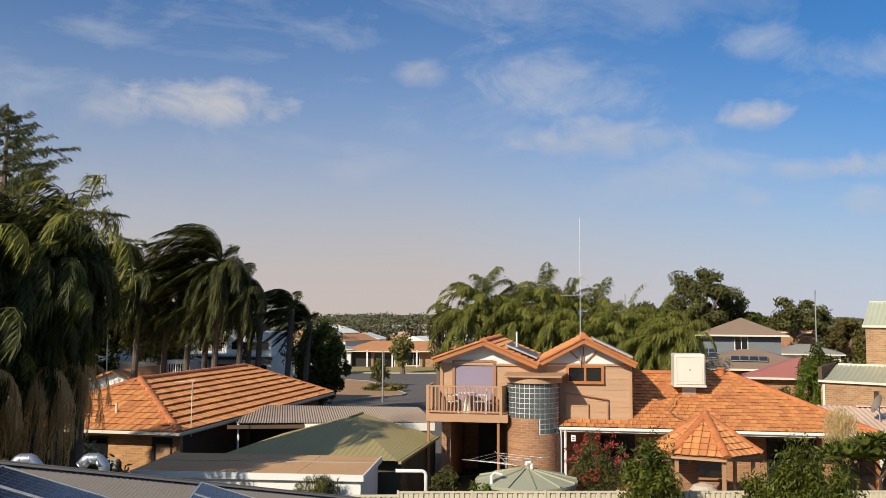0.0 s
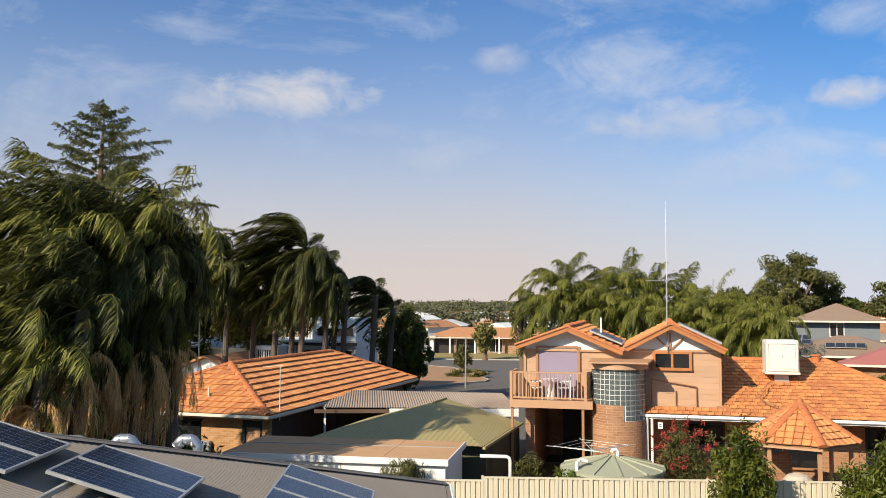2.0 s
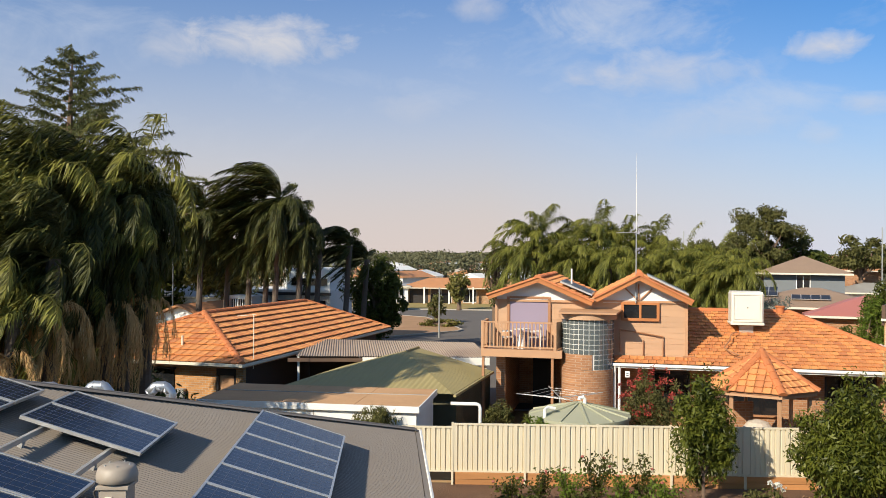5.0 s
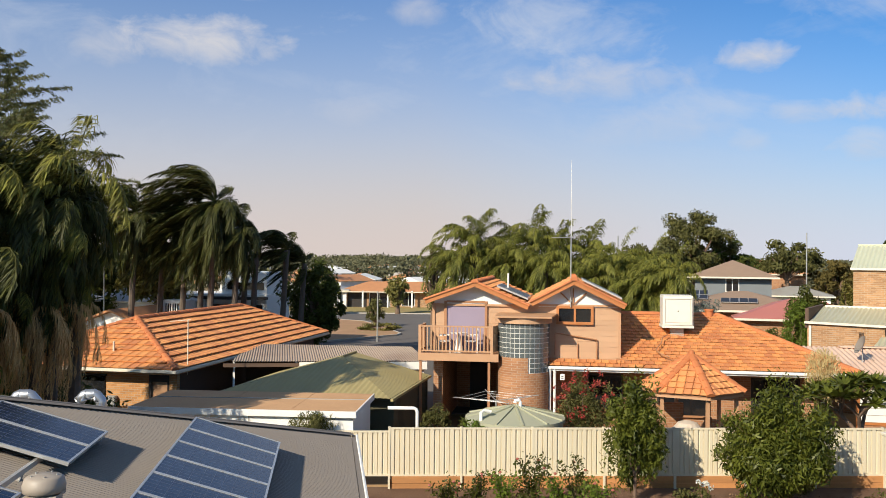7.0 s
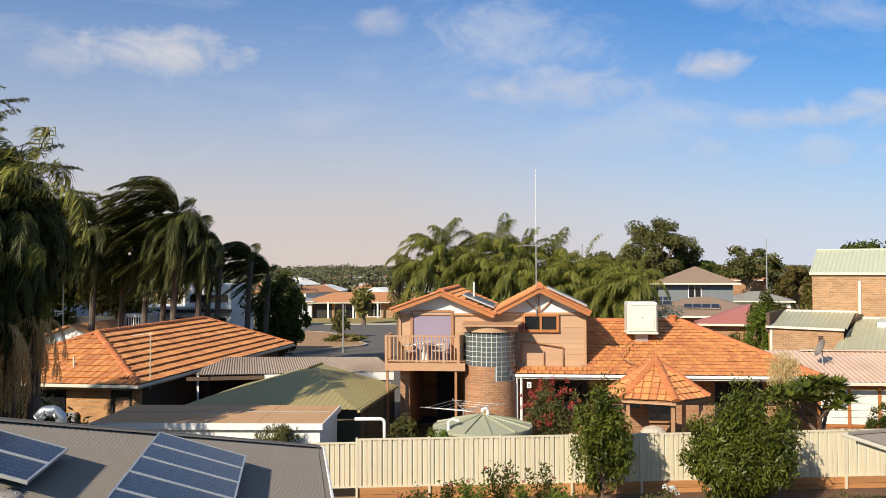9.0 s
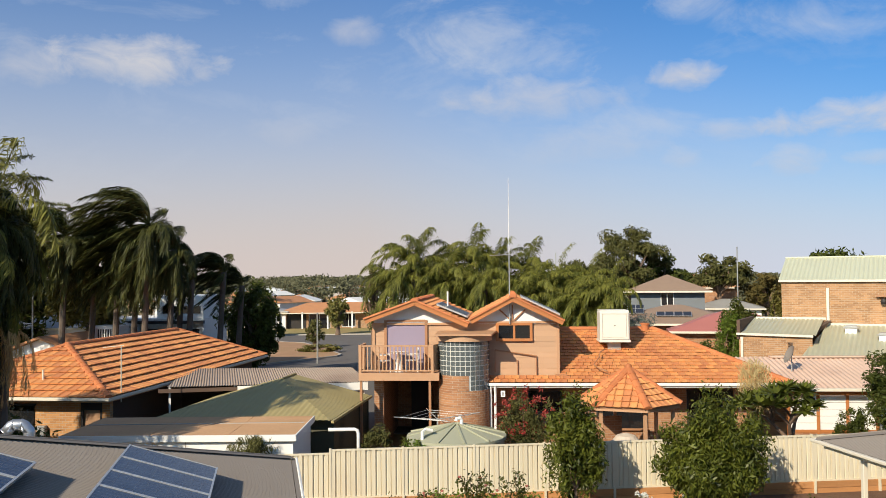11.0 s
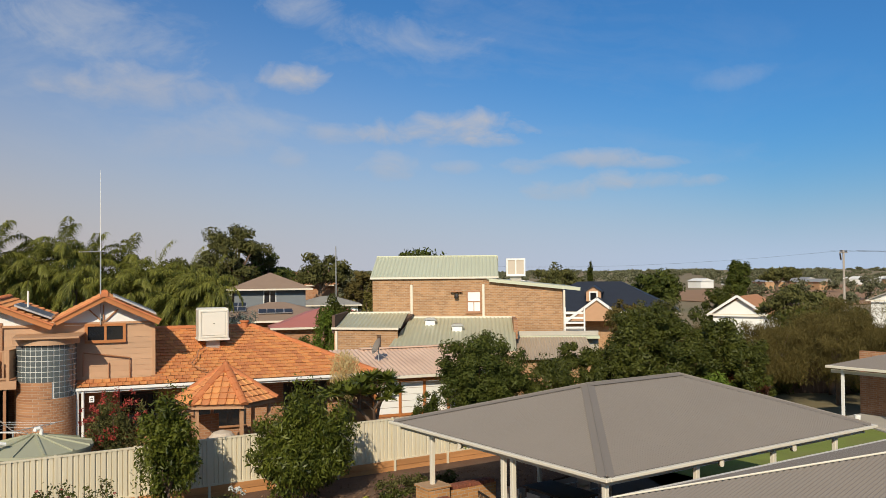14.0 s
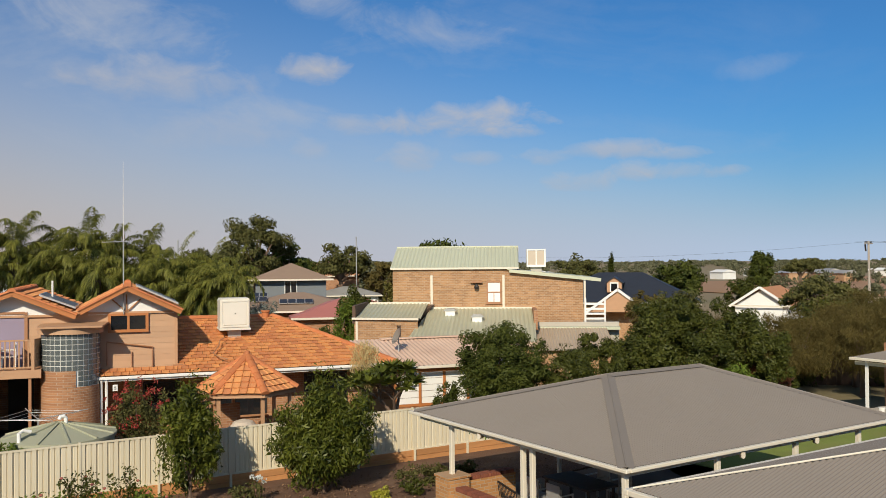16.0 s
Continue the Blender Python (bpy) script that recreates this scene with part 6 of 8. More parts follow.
def simple_house(at, turn, w, d, z0, pitch, wall, roof, label, hip=True, over=0.4, windows=(), category="house", name="house", sheet=False):
    """A house with its roof, eaves and openings; windows: (x, width, sill, head) on the front at y = 0."""
    h = thing(name, at, label, category, turn=turn)
    t = 0.2
    boxes("wall", wall, h, (-w / 2, w / 2, 0, t, -1, z0))
    boxes("wall", wall, h, (-w / 2, -w / 2 + t, t, d - t, -1, z0))
    boxes("wall", wall, h, (w / 2 - t, w / 2, t, d - t, -1, z0))
    boxes("wall", wall, h, (-w / 2, w / 2, d - t, d, -1, z0))
    x0, x1, y0, y1 = -w / 2 - over, w / 2 + over, -over, d + over
    hs = min(x1 - x0, y1 - y0) / 2
    tp = math.tan(radians(pitch))
    zr = z0 + hs * tp

    def draw(bm):
        if x1 - x0 >= y1 - y0:
            ym = (y0 + y1) / 2
            a, b = (x0 + hs, ym, zr), (x1 - hs, ym, zr)
            if not hip:
                a, b = (x0, ym, zr), (x1, ym, zr)
            sides = [[(x0, y0, z0), (x1, y0, z0), b, a], [(x1, y1, z0), (x0, y1, z0), a, b]]
            ends = [[(x0, y1, z0), (x0, y0, z0), a], [(x1, y0, z0), (x1, y1, z0), b]]
        else:
            xm = (x0 + x1) / 2
            a, b = (xm, y0 + hs, zr), (xm, y1 - hs, zr)
            if not hip:
                a, b = (xm, y0, zr), (xm, y1, zr)
            sides = [[(x1, y0, z0), (x1, y1, z0), b, a], [(x0, y1, z0), (x0, y0, z0), a, b]]
            ends = [[(x0, y0, z0), (x1, y0, z0), a], [(x1, y1, z0), (x0, y1, z0), b]]
        for s in sides + (ends if hip else []):
            slab(bm, s, 0.12)
    made("roof", draw, roof, h)
    if not hip:
        if x1 - x0 >= y1 - y0:
            for x in (-w / 2, w / 2 - 0.1):
                made("gable_wall", lambda bm: (bm.faces.new([bm.verts.new(p) for p in ((x, 0, z0), (x, d, z0), (x, d / 2, zr - over * tp))])), wall, h)
        else:
            for y in (0.02, d - 0.1):
                made("gable_wall", lambda bm: prism(bm, [(-w / 2, z0 - 0.01), (w / 2, z0 - 0.01), (0, zr - over * tp)], y, y + 0.1), wall, h)
    made("gutter", lambda bm: beam(bm, (x0, y0 - 0.05, z0 - 0.06), (x1, y0 - 0.05, z0 - 0.06), 0.1, 0.12), "cream", h)
    for x, ww, s, hd in windows:
        wn = boxes("window", "glass", h, (x, x + ww, -0.02, 0.06, s, hd), label="dark window")
        boxes("frame", "white", wn, (x - 0.06, x, -0.05, 0.05, s - 0.06, hd + 0.06), (x + ww, x + ww + 0.06, -0.05, 0.05, s - 0.06, hd + 0.06),
              (x, x + ww, -0.05, 0.05, hd, hd + 0.06), (x, x + ww, -0.05, 0.05, s - 0.06, s), (x + ww / 2 - 0.03, x + ww / 2 + 0.03, -0.04, 0.03, s, hd))
    return h


g = simple_house((19.9, 64.3, 0), -17, 5.4, 6.0, 5.3, 21, "grey_clad", "grey_tile", "two-storey blue-grey clad house with a brown tiled hip roof", windows=((-0.45, 0.85, 4.2, 5.12),), over=0.55)
simple_house((16.8, 52.8, 0), -17, 8.0, 7.0, 3.5, 15, "brick_red", "grey_tile", "brown-tiled house with solar panels on the roof", over=0.4)
for lx, ly in ((-3.0, 1.3), (-2.46, 1.3), (-3.0, 2.2), (-2.46, 2.2), (-1.15, 0.75), (-0.6, 0.75), (-0.05, 0.75), (0.5, 0.75)):
    p = thing("solar_collector", (0, 0, 0), "dark solar panel on the brown tiled roof", "solar panel", "panels on the brown roof")
    p.matrix_world = pose(16.8, 52.8, 0, 0, 0, -17) @ pose(lx, ly, 3.74 + ly * math.tan(radians(15)), 15)
    boxes("frame", "alu", p, (0, 0.52, 0, 0.86, -0.04, 0.0))
    boxes("cell_sheet", "black_tile", p, (0.02, 0.5, 0.02, 0.84, 0.0, 0.008))
simple_house((19.6, 49.4, 0), -14, 7.4, 6.0, 3.2, 17, "brick_red", "red_sheet", "house with a faded red steel roof", hip=True)
simple_house((30.5, 80.0, 0), -20, 6.0, 5.0, 3.3, 16, "white", "galv", "house with a pale grey steel roof", hip=True)
simple_house((31.5, 92.0, 0), -20, 9.0, 8.0, 5.1, 18, "brick_red", "far_terracotta", "house with a red tiled roof among trees", hip=True)

# across the street
f = simple_house((-7.6, 111.0, -0.25), 1.5, 15.6, 5.6, 2.35, 17, "brick_buff", "far_terracotta", "low brick house with an orange tiled roof and a verandah", over=1.1,
                 windows=((-4.6, 2.6, 0.3, 2.1), (-0.4, 1.6, 0.5, 2.1)))
boxes("garage_door", "cream", f, (3.4, 6.6, -0.05, 0.05, 0, 2.2), label="cream garage door")
for x in (-8.4, -5.4, -2.2, 0.9):
    boxes("verandah_post", "white", f, (x - 0.1, x + 0.1, -1.2, -1.0, 0, 2.45))
boxes("verandah_back", "dark", f, (-7.4, -5.0, -0.04, 0.02, 0.1, 2.2))
simple_house((3.0, 110.5, -0.2), 2, 5.4, 8.0, 2.5, 20, "white", "grey_tile", "house with a grey roof and a white garage door", hip=False)
simple_house((-17.9, 110.0, 0), 0, 5.6, 6.0, 2.3, 8, "white", "galv", "small white flat outbuilding by the street", windows=((0.4, 1.8, 0.1, 2.2),))

# white modern house behind the palms
wh = thing("white_house", (-17.0, 58.5, 0), "white rendered flat-roofed house with dark window bands", "house", turn=-6)
boxes("wall", "white", wh, (-3.2, 3.6, 0, 5.0, 0, 3.9))
boxes("upper_wall", "white", wh, (0.2, 3.4, 0.6, 5.0, 3.9, 5.4))
boxes("roof_edge", "dark", wh, (-3.3, 3.7, -0.4, 0.0, 3.55, 3.75))
boxes("window_band", "glass", wh, (0.6, 3.2, 0.55, 0.6, 4.2, 4.7))
boxes("window_band", "glass", wh, (-0.5, 3.3, -0.04, 0.0, 2.5, 3.2))
boxes("column", "white", wh, (-1.0, -0.7, -0.4, -0.1, 0, 3.55))
boxes("column", "white", wh, (2.6, 2.9, -0.4, -0.1, 0, 3.55))
simple_house((-22.5, 56.0, 0), -8, 8.0, 7.0, 3.5, 13, "white", "galv", "house with a grey steel roof behind the palms", hip=True)
simple_house((-19.6, 47.5, 0), -10, 4.2, 4.5, 2.6, 20, "white", "far_terracotta", "white house with a red tiled roof behind the palms", hip=False)
ac = thing("air_conditioner", (-16.6, 49.6, 0), "white louvred rooftop cooler on a stand", "cooler", turn=-10)
boxes("case", "white_plastic", ac, (-0.75, 0.75, -0.5, 0.6, 2.5, 2.75), (-0.75, 0.75, -0.5, 0.6, 3.75, 3.95), (-0.75, -0.65, -0.5, 0.6, 2.75, 3.75), (0.65, 0.75, -0.5, 0.6, 2.75, 3.75))
boxes("core", "dark", ac, (-0.65, 0.65, -0.42, 0.5, 2.75, 3.75))
for k in range(9):
    boxes("slat", "white_plastic", ac, (-0.62 + 0.15 * k, -0.57 + 0.15 * k, -0.5, -0.45, 2.75, 3.75))
boxes("stand", "steel_post", ac, (-0.6, -0.5, -0.3, -0.2, 0, 2.5), (0.5, 0.6, -0.3, -0.2, 0, 2.5), (-0.6, -0.5, 0.3, 0.4, 0, 2.5), (0.5, 0.6, 0.3, 0.4, 0, 2.5))

# right-hand distance
bk = simple_house((44.7, 55.65, 0), -42, 12.4, 8.6, 3.1, 27, "brick_buff", "black_tile", "house with a steep black tiled roof and a dormer", hip=True)
dm = boxes("dormer", "tan_wood", bk, (-0.9, 0.3, 0.6, 2.4, 3.9, 4.75), label="dormer with an arched window")
made("dormer_roof", lambda bm: [slab(bm, [(-0.3, 0.45, 5.2), (-1.05, 0.45, 4.7), (-1.05, 3.0, 4.7), (-0.3, 3.0, 5.2)], 0.07), slab(bm, [(-0.3, 0.45, 5.2), (0.45, 0.45, 4.7), (0.45, 3.0, 4.7), (-0.3, 3.0, 5.2)], 0.07)], "black_tile", dm)
made("dormer_gable", lambda bm: prism(bm, [(-0.9, 4.75), (0.3, 4.75), (-0.3, 5.12)], 0.6, 0.66), "tan_wood", dm)
boxes("dormer_window", "glass", dm, (-0.55, -0.05, 0.56, 0.6, 4.0, 4.62))
boxes("window_frame", "white", dm, (-0.65, -0.55, 0.54, 0.6, 3.95, 4.72), (-0.05, 0.05, 0.54, 0.6, 3.95, 4.72), (-0.55, -0.05, 0.54, 0.6, 4.62, 4.72))
made("porch_gable", lambda bm: prism(bm, [(-2.2, 2.4), (2.4, 2.4), (0.1, 4.1)], -1.6, 2.5), "tan_wood", bk, "tan porch gable")
for e in (-1, 1):
    made("porch_roof", lambda bm: slab(bm, [(0.1, -1.7, 4.28), (0.1 + e * 2.6, -1.7, 2.36), (0.1 + e * 2.6, 2.0, 2.36), (0.1, 2.0, 4.28)], 0.08), "black_tile", bk, "black tiled porch roof")
    made("porch_barge", lambda bm: beam(bm, (0.1, -1.74, 4.2), (0.1 + e * 2.6, -1.74, 2.28), 0.06, 0.2), "white", bk)
wg = simple_house((62.2, 56.9, 0), -60, 4.6, 8.0, 2.3, 31, "white", "far_terracotta", "white gabled house with an orange tiled roof", hip=False)
for s in (-1, 1):
    made("barge", lambda bm: beam(bm, (0, -0.45, 3.95), (s * 2.75, -0.45, 2.15), 0.08, 0.22), "white", wg)
simple_house((86.0, 56.0, 0), -68, 7, 9, 3.0, 22, "white", "galv", "pale gabled house among trees", hip=False)


def power_pole():
    p = thing("power_pole", (88.4, 65.2, 0), "weathered timber power pole with a cross-arm and wires", "power pole", turn=22)
    made("pole", lambda bm: tube(bm, [(0, 0, -1), (0, 0, 8.5)], [0.17, 0.11], 8), "pole_wood", p)
    made("cross_arm", lambda bm: beam(bm, (-1.5, 0, 8.25), (1.5, 0, 8.25), 0.12, 0.14), "pole_wood", p)
    made("cross_arm", lambda bm: beam(bm, (-0.2, 0, 5.2), (1.6, 0, 5.35), 0.08, 0.1), "white", p)
    for x in (-1.35, -0.7, 0.7, 1.35):
        made("insulator", lambda bm: tube(bm, [(x, 0, 8.3), (x, 0, 8.5)], 0.06, 6), "dark", p)
    made("switch_gear", lambda bm: tube(bm, [(-1.4, 0, 8.1), (-1.1, 0, 7.4)], 0.09, 6), "dark", p)
    w = thing("power_lines", (88.4, 65.2, 8.45), "thin overhead power lines", "cable", turn=-50)
    for x in (-1.35, 0.0, 1.35):
        pts = [(x + 60 * k / 8, -0.15 * k * 0 + 20 * k / 8, -1.2 * (1 - (k / 4 - 1) ** 2) * 0.5) for k in range(9)]
        made("wire", lambda bm: tube(bm, pts, 0.014, 4), "dark", w)
    pts = [(-70 + 70 * k / 8, 30 - 30 * k / 8, -1.5 * (1 - (k / 4 - 1) ** 2)) for k in range(9)]
    made("wire", lambda bm: tube(bm, pts, 0.012, 4), "dark", w)


power_pole()


def street_lamp():
    s = thing("street_lamp", (-6.6, 65.5, 0), "thin pale street pole on the earth island", "pole")
    made("pole", lambda bm: tube(bm, [(0, 0, 0), (0, 0, 3.9)], [0.07, 0.05], 8), "steel_post", s)
    for x, y in ((-11.9, 80.5),):
        q = thing("street_sign_pole", (x, y, 0), "thin grey pole on the verge", "pole")
        made("pole", lambda bm: tube(bm, [(0, 0, 0), (0, 0, 3.0)], 0.05, 6), "steel_post", q)


street_lamp()


def slim_pole(x, y, z0, z1):
    q = thing("aerial_mast", (x, y, 0), "slim pale aerial mast over the roofs", "aerial", "far aerial masts")
    made("pole", lambda bm: tube(bm, [(0, 0, z0), (0, 0, z1)], 0.045, 6), "steel_post", q)


slim_pole(25.2, 64.0, 0, 8.6)
slim_pole(11.0, 62.0, 0, 8.2)
slim_pole(-22.0, 52.0, 0, 8.0)


def right_verandah():
    v = thing("verandah", (31.3, 23.6, 0), "brick house verandah with a grey roof and white posts", "house", turn=6)
    tp = math.tan(radians(14))
    ribbed("roof", (0, 0, 2.45), (0, -1, 0), (math.cos(radians(14)), 0, math.sin(radians(14))), [(0, 0), (9, 0), (9, 5), (4, 5)], "roof_grey", v, label="grey corrugated verandah roof")
    made("gutter", lambda bm: beam(bm, (-0.06, 0.05, 2.4), (-0.06, -9, 2.4), 0.11, 0.11), "cream", v, bevel=0.012)
    made("beam", lambda bm: beam(bm, (0.25, 0.0, 2.2), (0.25, -9, 2.2), 0.06, 0.14), "cream", v)
    for y in (-0.5, -3.2, -6.0):
        boxes("post", "white", v, (0.2, 0.3, y - 0.05, y + 0.05, 0, 2.3))
    boxes("wall", "brick_red", v, (2.4, 2.6, -9, 0, 0, 2.9))
    w = boxes("window", "glass", v, (2.34, 2.4, -3.4, -1.6, 0.6, 2.1))
    boxes("frame", "white", w, (2.3, 2.4, -3.5, -3.4, 0.5, 2.2), (2.3, 2.4, -1.6, -1.5, 0.5, 2.2), (2.3, 2.4, -3.4, -1.6, 2.1, 2.2))
    boxes("floor_slab", "concrete", v, (-0.2, 2.4, -9, 0, 0, 0.2))
    pot = thing("flower_pot", (31.9, 22.7, 0.2), "white pot of pink flowers on the verandah", "plant pot")
    made("pot", lambda bm: tube(bm, [(0, 0, 0), (0, 0, 0.26)], [0.1, 0.14], 12), "white", pot)


right_verandah()


def pavilion_furniture():
    base = pose(10.97, 12.96, 0.1, 0, 0, 6)
    t = thing("patio_table", (0, 0, 0), "dark outdoor dining table under the pavilion", "table")
    t.matrix_world = base @ pose(2.9, 4.6, 0)
    boxes("tabletop", "dark", t, (-0.5, 0.5, -0.9, 0.9, 0.7, 0.75))
    for x in (-0.42, 0.42):
        for y in (-0.8, 0.8):
            boxes("leg", "dark", t, (x - 0.03, x + 0.03, y - 0.03, y + 0.03, 0, 0.7))
    first = None
    for x, y, a in ((1.9, 4.2, 90), (1.9, 5.0, 90), (3.9, 4.2, -90), (3.9, 5.0, -90)):
        m = base @ pose(x, y, 0, 0, 0, a)
        if first is None:
            first = thing("outdoor_chair", (0, 0, 0), "grey metal outdoor armchair under the pavilion", "chair", "pavilion chairs")
            boxes("seat", "steel_post", first, (-0.24, 0.24, -0.24, 0.24, 0.42, 0.45))
            boxes("backrest", "steel_post", first, (-0.24, 0.24, 0.21, 0.24, 0.5, 0.9))
            for sx in (-0.22, 0.22):
                boxes("armrest", "steel_post", first, (sx - 0.02, sx + 0.02, -0.24, 0.24, 0.63, 0.66))
                for sy in (-0.22, 0.22):
                    boxes("leg", "steel_post", first, (sx - 0.015, sx + 0.015, sy - 0.015, sy + 0.015, 0, 0.64))
            first.matrix_world = m
        else:
            copy_thing(first, m)
    b = thing("garden_bench", (0, 0, 0), "cast-iron garden bench with a lattice back by the low wall", "bench")
    b.matrix_world = base @ pose(1.15, 5.0, -0.05, 0, 0, 75)
    boxes("seat", "tan_wood", b, (-0.6, 0.6, -0.2, 0.2, 0.38, 0.42))
    for k in range(13):
        made("lattice_bar", lambda bm: beam(bm, (-0.6 + 0.1 * k, 0.2, 0.45), (-0.5 + 0.1 * k - 0.05, 0.24, 0.8), 0.015, 0.015), "dark", b)
    boxes("top_rail", "dark", b, (-0.62, 0.62, 0.22, 0.26, 0.79, 0.83))
    for x in (-0.55, 0.55):
        boxes("leg", "dark", b, (x - 0.03, x + 0.03, -0.2, -0.14, 0, 0.38), (x - 0.03, x + 0.03, 0.14, 0.2, 0, 0.38))


pavilion_furniture()

# ---- plants ----
LEAF = {
    "dark": leaf_mat("dark green leaves", (0.03, 0.043, 0.007), (0.1, 0.115, 0.02), 0.6, 0.2),
    "mid": leaf_mat("mid green leaves", (0.028, 0.037, 0.005), (0.1, 0.108, 0.018), 0.55, 0.25),
    "glossy": leaf_mat("glossy green leaves", (0.024, 0.034, 0.005), (0.145, 0.16, 0.022), 0.45, 0.22, 0.2),
    "bright": leaf_mat("fresh green leaves", (0.07, 0.115, 0.012), (0.16, 0.21, 0.03), 0.6, 0.2, 0.3),
    "olive": leaf_mat("olive leaves", (0.055, 0.058, 0.016), (0.15, 0.142, 0.044), 0.7, 0.2),
    "brown": leaf_mat("brownish needles", (0.062, 0.05, 0.014), (0.165, 0.128, 0.04), 0.8, 0.15, 0.3),
    "grey": leaf_mat("blue-grey leaves", (0.11, 0.14, 0.12), (0.2, 0.23, 0.2), 0.7, 0.2),
    "palm": leaf_mat("palm leaflets", (0.022, 0.026, 0.005), (0.27, 0.26, 0.052), 0.5, 0.2, 0.14),
    # darker copy of the leaflets: shade of inner and dense crowns in the colour
    "palm_shaded": leaf_mat("palm leaflets with shade in the colour", (0.014, 0.019, 0.006), (0.095, 0.098, 0.022), 0.55, 0.2, 0.1),
    "palm_mid": leaf_mat("green palm leaflets", (0.045, 0.056, 0.008), (0.29, 0.285, 0.055), 0.5, 0.2, 0.25),
    "dead": leaf_mat("dry palm fronds", (0.4, 0.23, 0.085), (0.74, 0.5, 0.23), 0.85, 0.15, 0.15),
    "straw": leaf_mat("pale straw plume", (0.52, 0.39, 0.17), (0.7, 0.56, 0.3), 0.9, 0.1, 0.3),
    "red": leaf_mat("crimson flowers", (0.28, 0.026, 0.022), (0.46, 0.1, 0.075), 0.8, 0.15),
    "pink": leaf_mat("pink roses", (0.42, 0.11, 0.09), (0.6, 0.26, 0.2), 0.7, 0.2),
    "white": leaf_mat("white flowers", (0.7, 0.68, 0.6), (0.8, 0.8, 0.75), 0.7, 0.2),
    "yellow": leaf_mat("yellow-green leaves", (0.28, 0.27, 0.02), (0.45, 0.42, 0.06)),
    # olive paled and greyed to stand for distance haze
    "far": leaf_mat("far woodland with haze in the colour", (0.075, 0.08, 0.045), (0.17, 0.165, 0.095), 0.9, 0.05, 0.1),
    "cedar": leaf_mat("cedar needles", (0.04, 0.05, 0.016), (0.15, 0.155, 0.055), 0.7, 0.2, 0.1),
    "russet": leaf_mat("russet foliage", (0.12, 0.035, 0.015), (0.2, 0.075, 0.03)),
    "yellow_olive": leaf_mat("yellowish leaves", (0.1, 0.1, 0.02), (0.22, 0.19, 0.045)),
}


def quads_mesh(name, centres, axes, sides, material, parent, label=""):
    """Leaves as pointed four-cornered blades: centre, half axis along and half axis across."""
    n = len(centres)
    v = np.empty((n, 4, 3), np.float32)
    v[:, 0], v[:, 1] = centres - axes, centres + sides - axes * 0.15
    v[:, 2], v[:, 3] = centres + axes, centres - sides - axes * 0.15
    me = bpy.data.meshes.new(name)
    me.vertices.add(n * 4), me.loops.add(n * 4), me.polygons.add(n)
    me.vertices.foreach_set("co", v.ravel())
    me.loops.foreach_set("vertex_index", np.arange(n * 4, dtype=np.int32))
    me.polygons.foreach_set("loop_start", np.arange(0, n * 4, 4, dtype=np.int32))
    me.update(calc_edges=True)
    me.materials.append(material)
    ob = new(name, me)
    ob.parent = parent
    if label:
        ob["label"] = label
    return ob


def unit(a):
    return a / np.maximum(np.linalg.norm(a, axis=-1, keepdims=True), 1e-6)


def clumped(rng, n, radii, clumps, spread=0.3, hollow=0.45, low=-1.0):
    """Points in an uneven crown: clumps set in the outer part of an ellipsoid."""
    c = unit(rng.normal(size=(clumps, 3)))
    c[:, 2] = np.maximum(c[:, 2], low)
    c *= rng.uniform(hollow, 0.92, (clumps, 1)) * rng.uniform(0.8, 1.08, (clumps, 1))
    pick = rng.integers(0, clumps, n)
    size = rng.uniform(0.6, 1.3, clumps)[pick][:, None]
    p = c[pick] + unit(rng.normal(size=(n, 3))) * (rng.uniform(0, 1, (n, 1)) ** 0.5) * spread * size
    return p * np.array(radii), pick, c * np.array(radii)


def leaves(name, seed, n, centre, radii, material, parent, size=0.09, clumps=40, spread=0.3, narrow=0.35, droop=0.0, hollow=0.45, low=-1.0, label=""):
    """Leaves on the outsides of many clumps, each clump shaded as a rounded spray of its own."""
    rng = np.random.default_rng(seed)
    p, pick, c = clumped(rng, n, radii, clumps, spread, hollow, low)
    face = unit(unit(p - c[pick]) * 0.9 + np.array([0, 0, 0.25]) + rng.normal(size=p.shape) * 0.45)
    ax = unit(np.cross(face, rng.normal(size=p.shape)))
    ax = unit(ax + np.array([0, 0, -droop]) * 0.9 + unit(p) * 0.25)
    sd = unit(np.cross(ax, face))
    s = size * rng.uniform(0.6, 1.35, (n, 1))
    quads_mesh(name, p + np.array(centre), ax * s, sd * s * narrow, material, parent, label)
    return c + np.array(centre)


def limbs(bm, rng, base, tips, r0):
    base = Vector(base)
    for t in tips:
        t = Vector(t)
        mid = base.lerp(t, 0.5) + Vector((rng.uniform(-0.1, 0.1), rng.uniform(-0.1, 0.1), 0.12)) * (t - base).length
        tube(bm, [base, mid, t], [r0, r0 * 0.6, r0 * 0.15], 6)


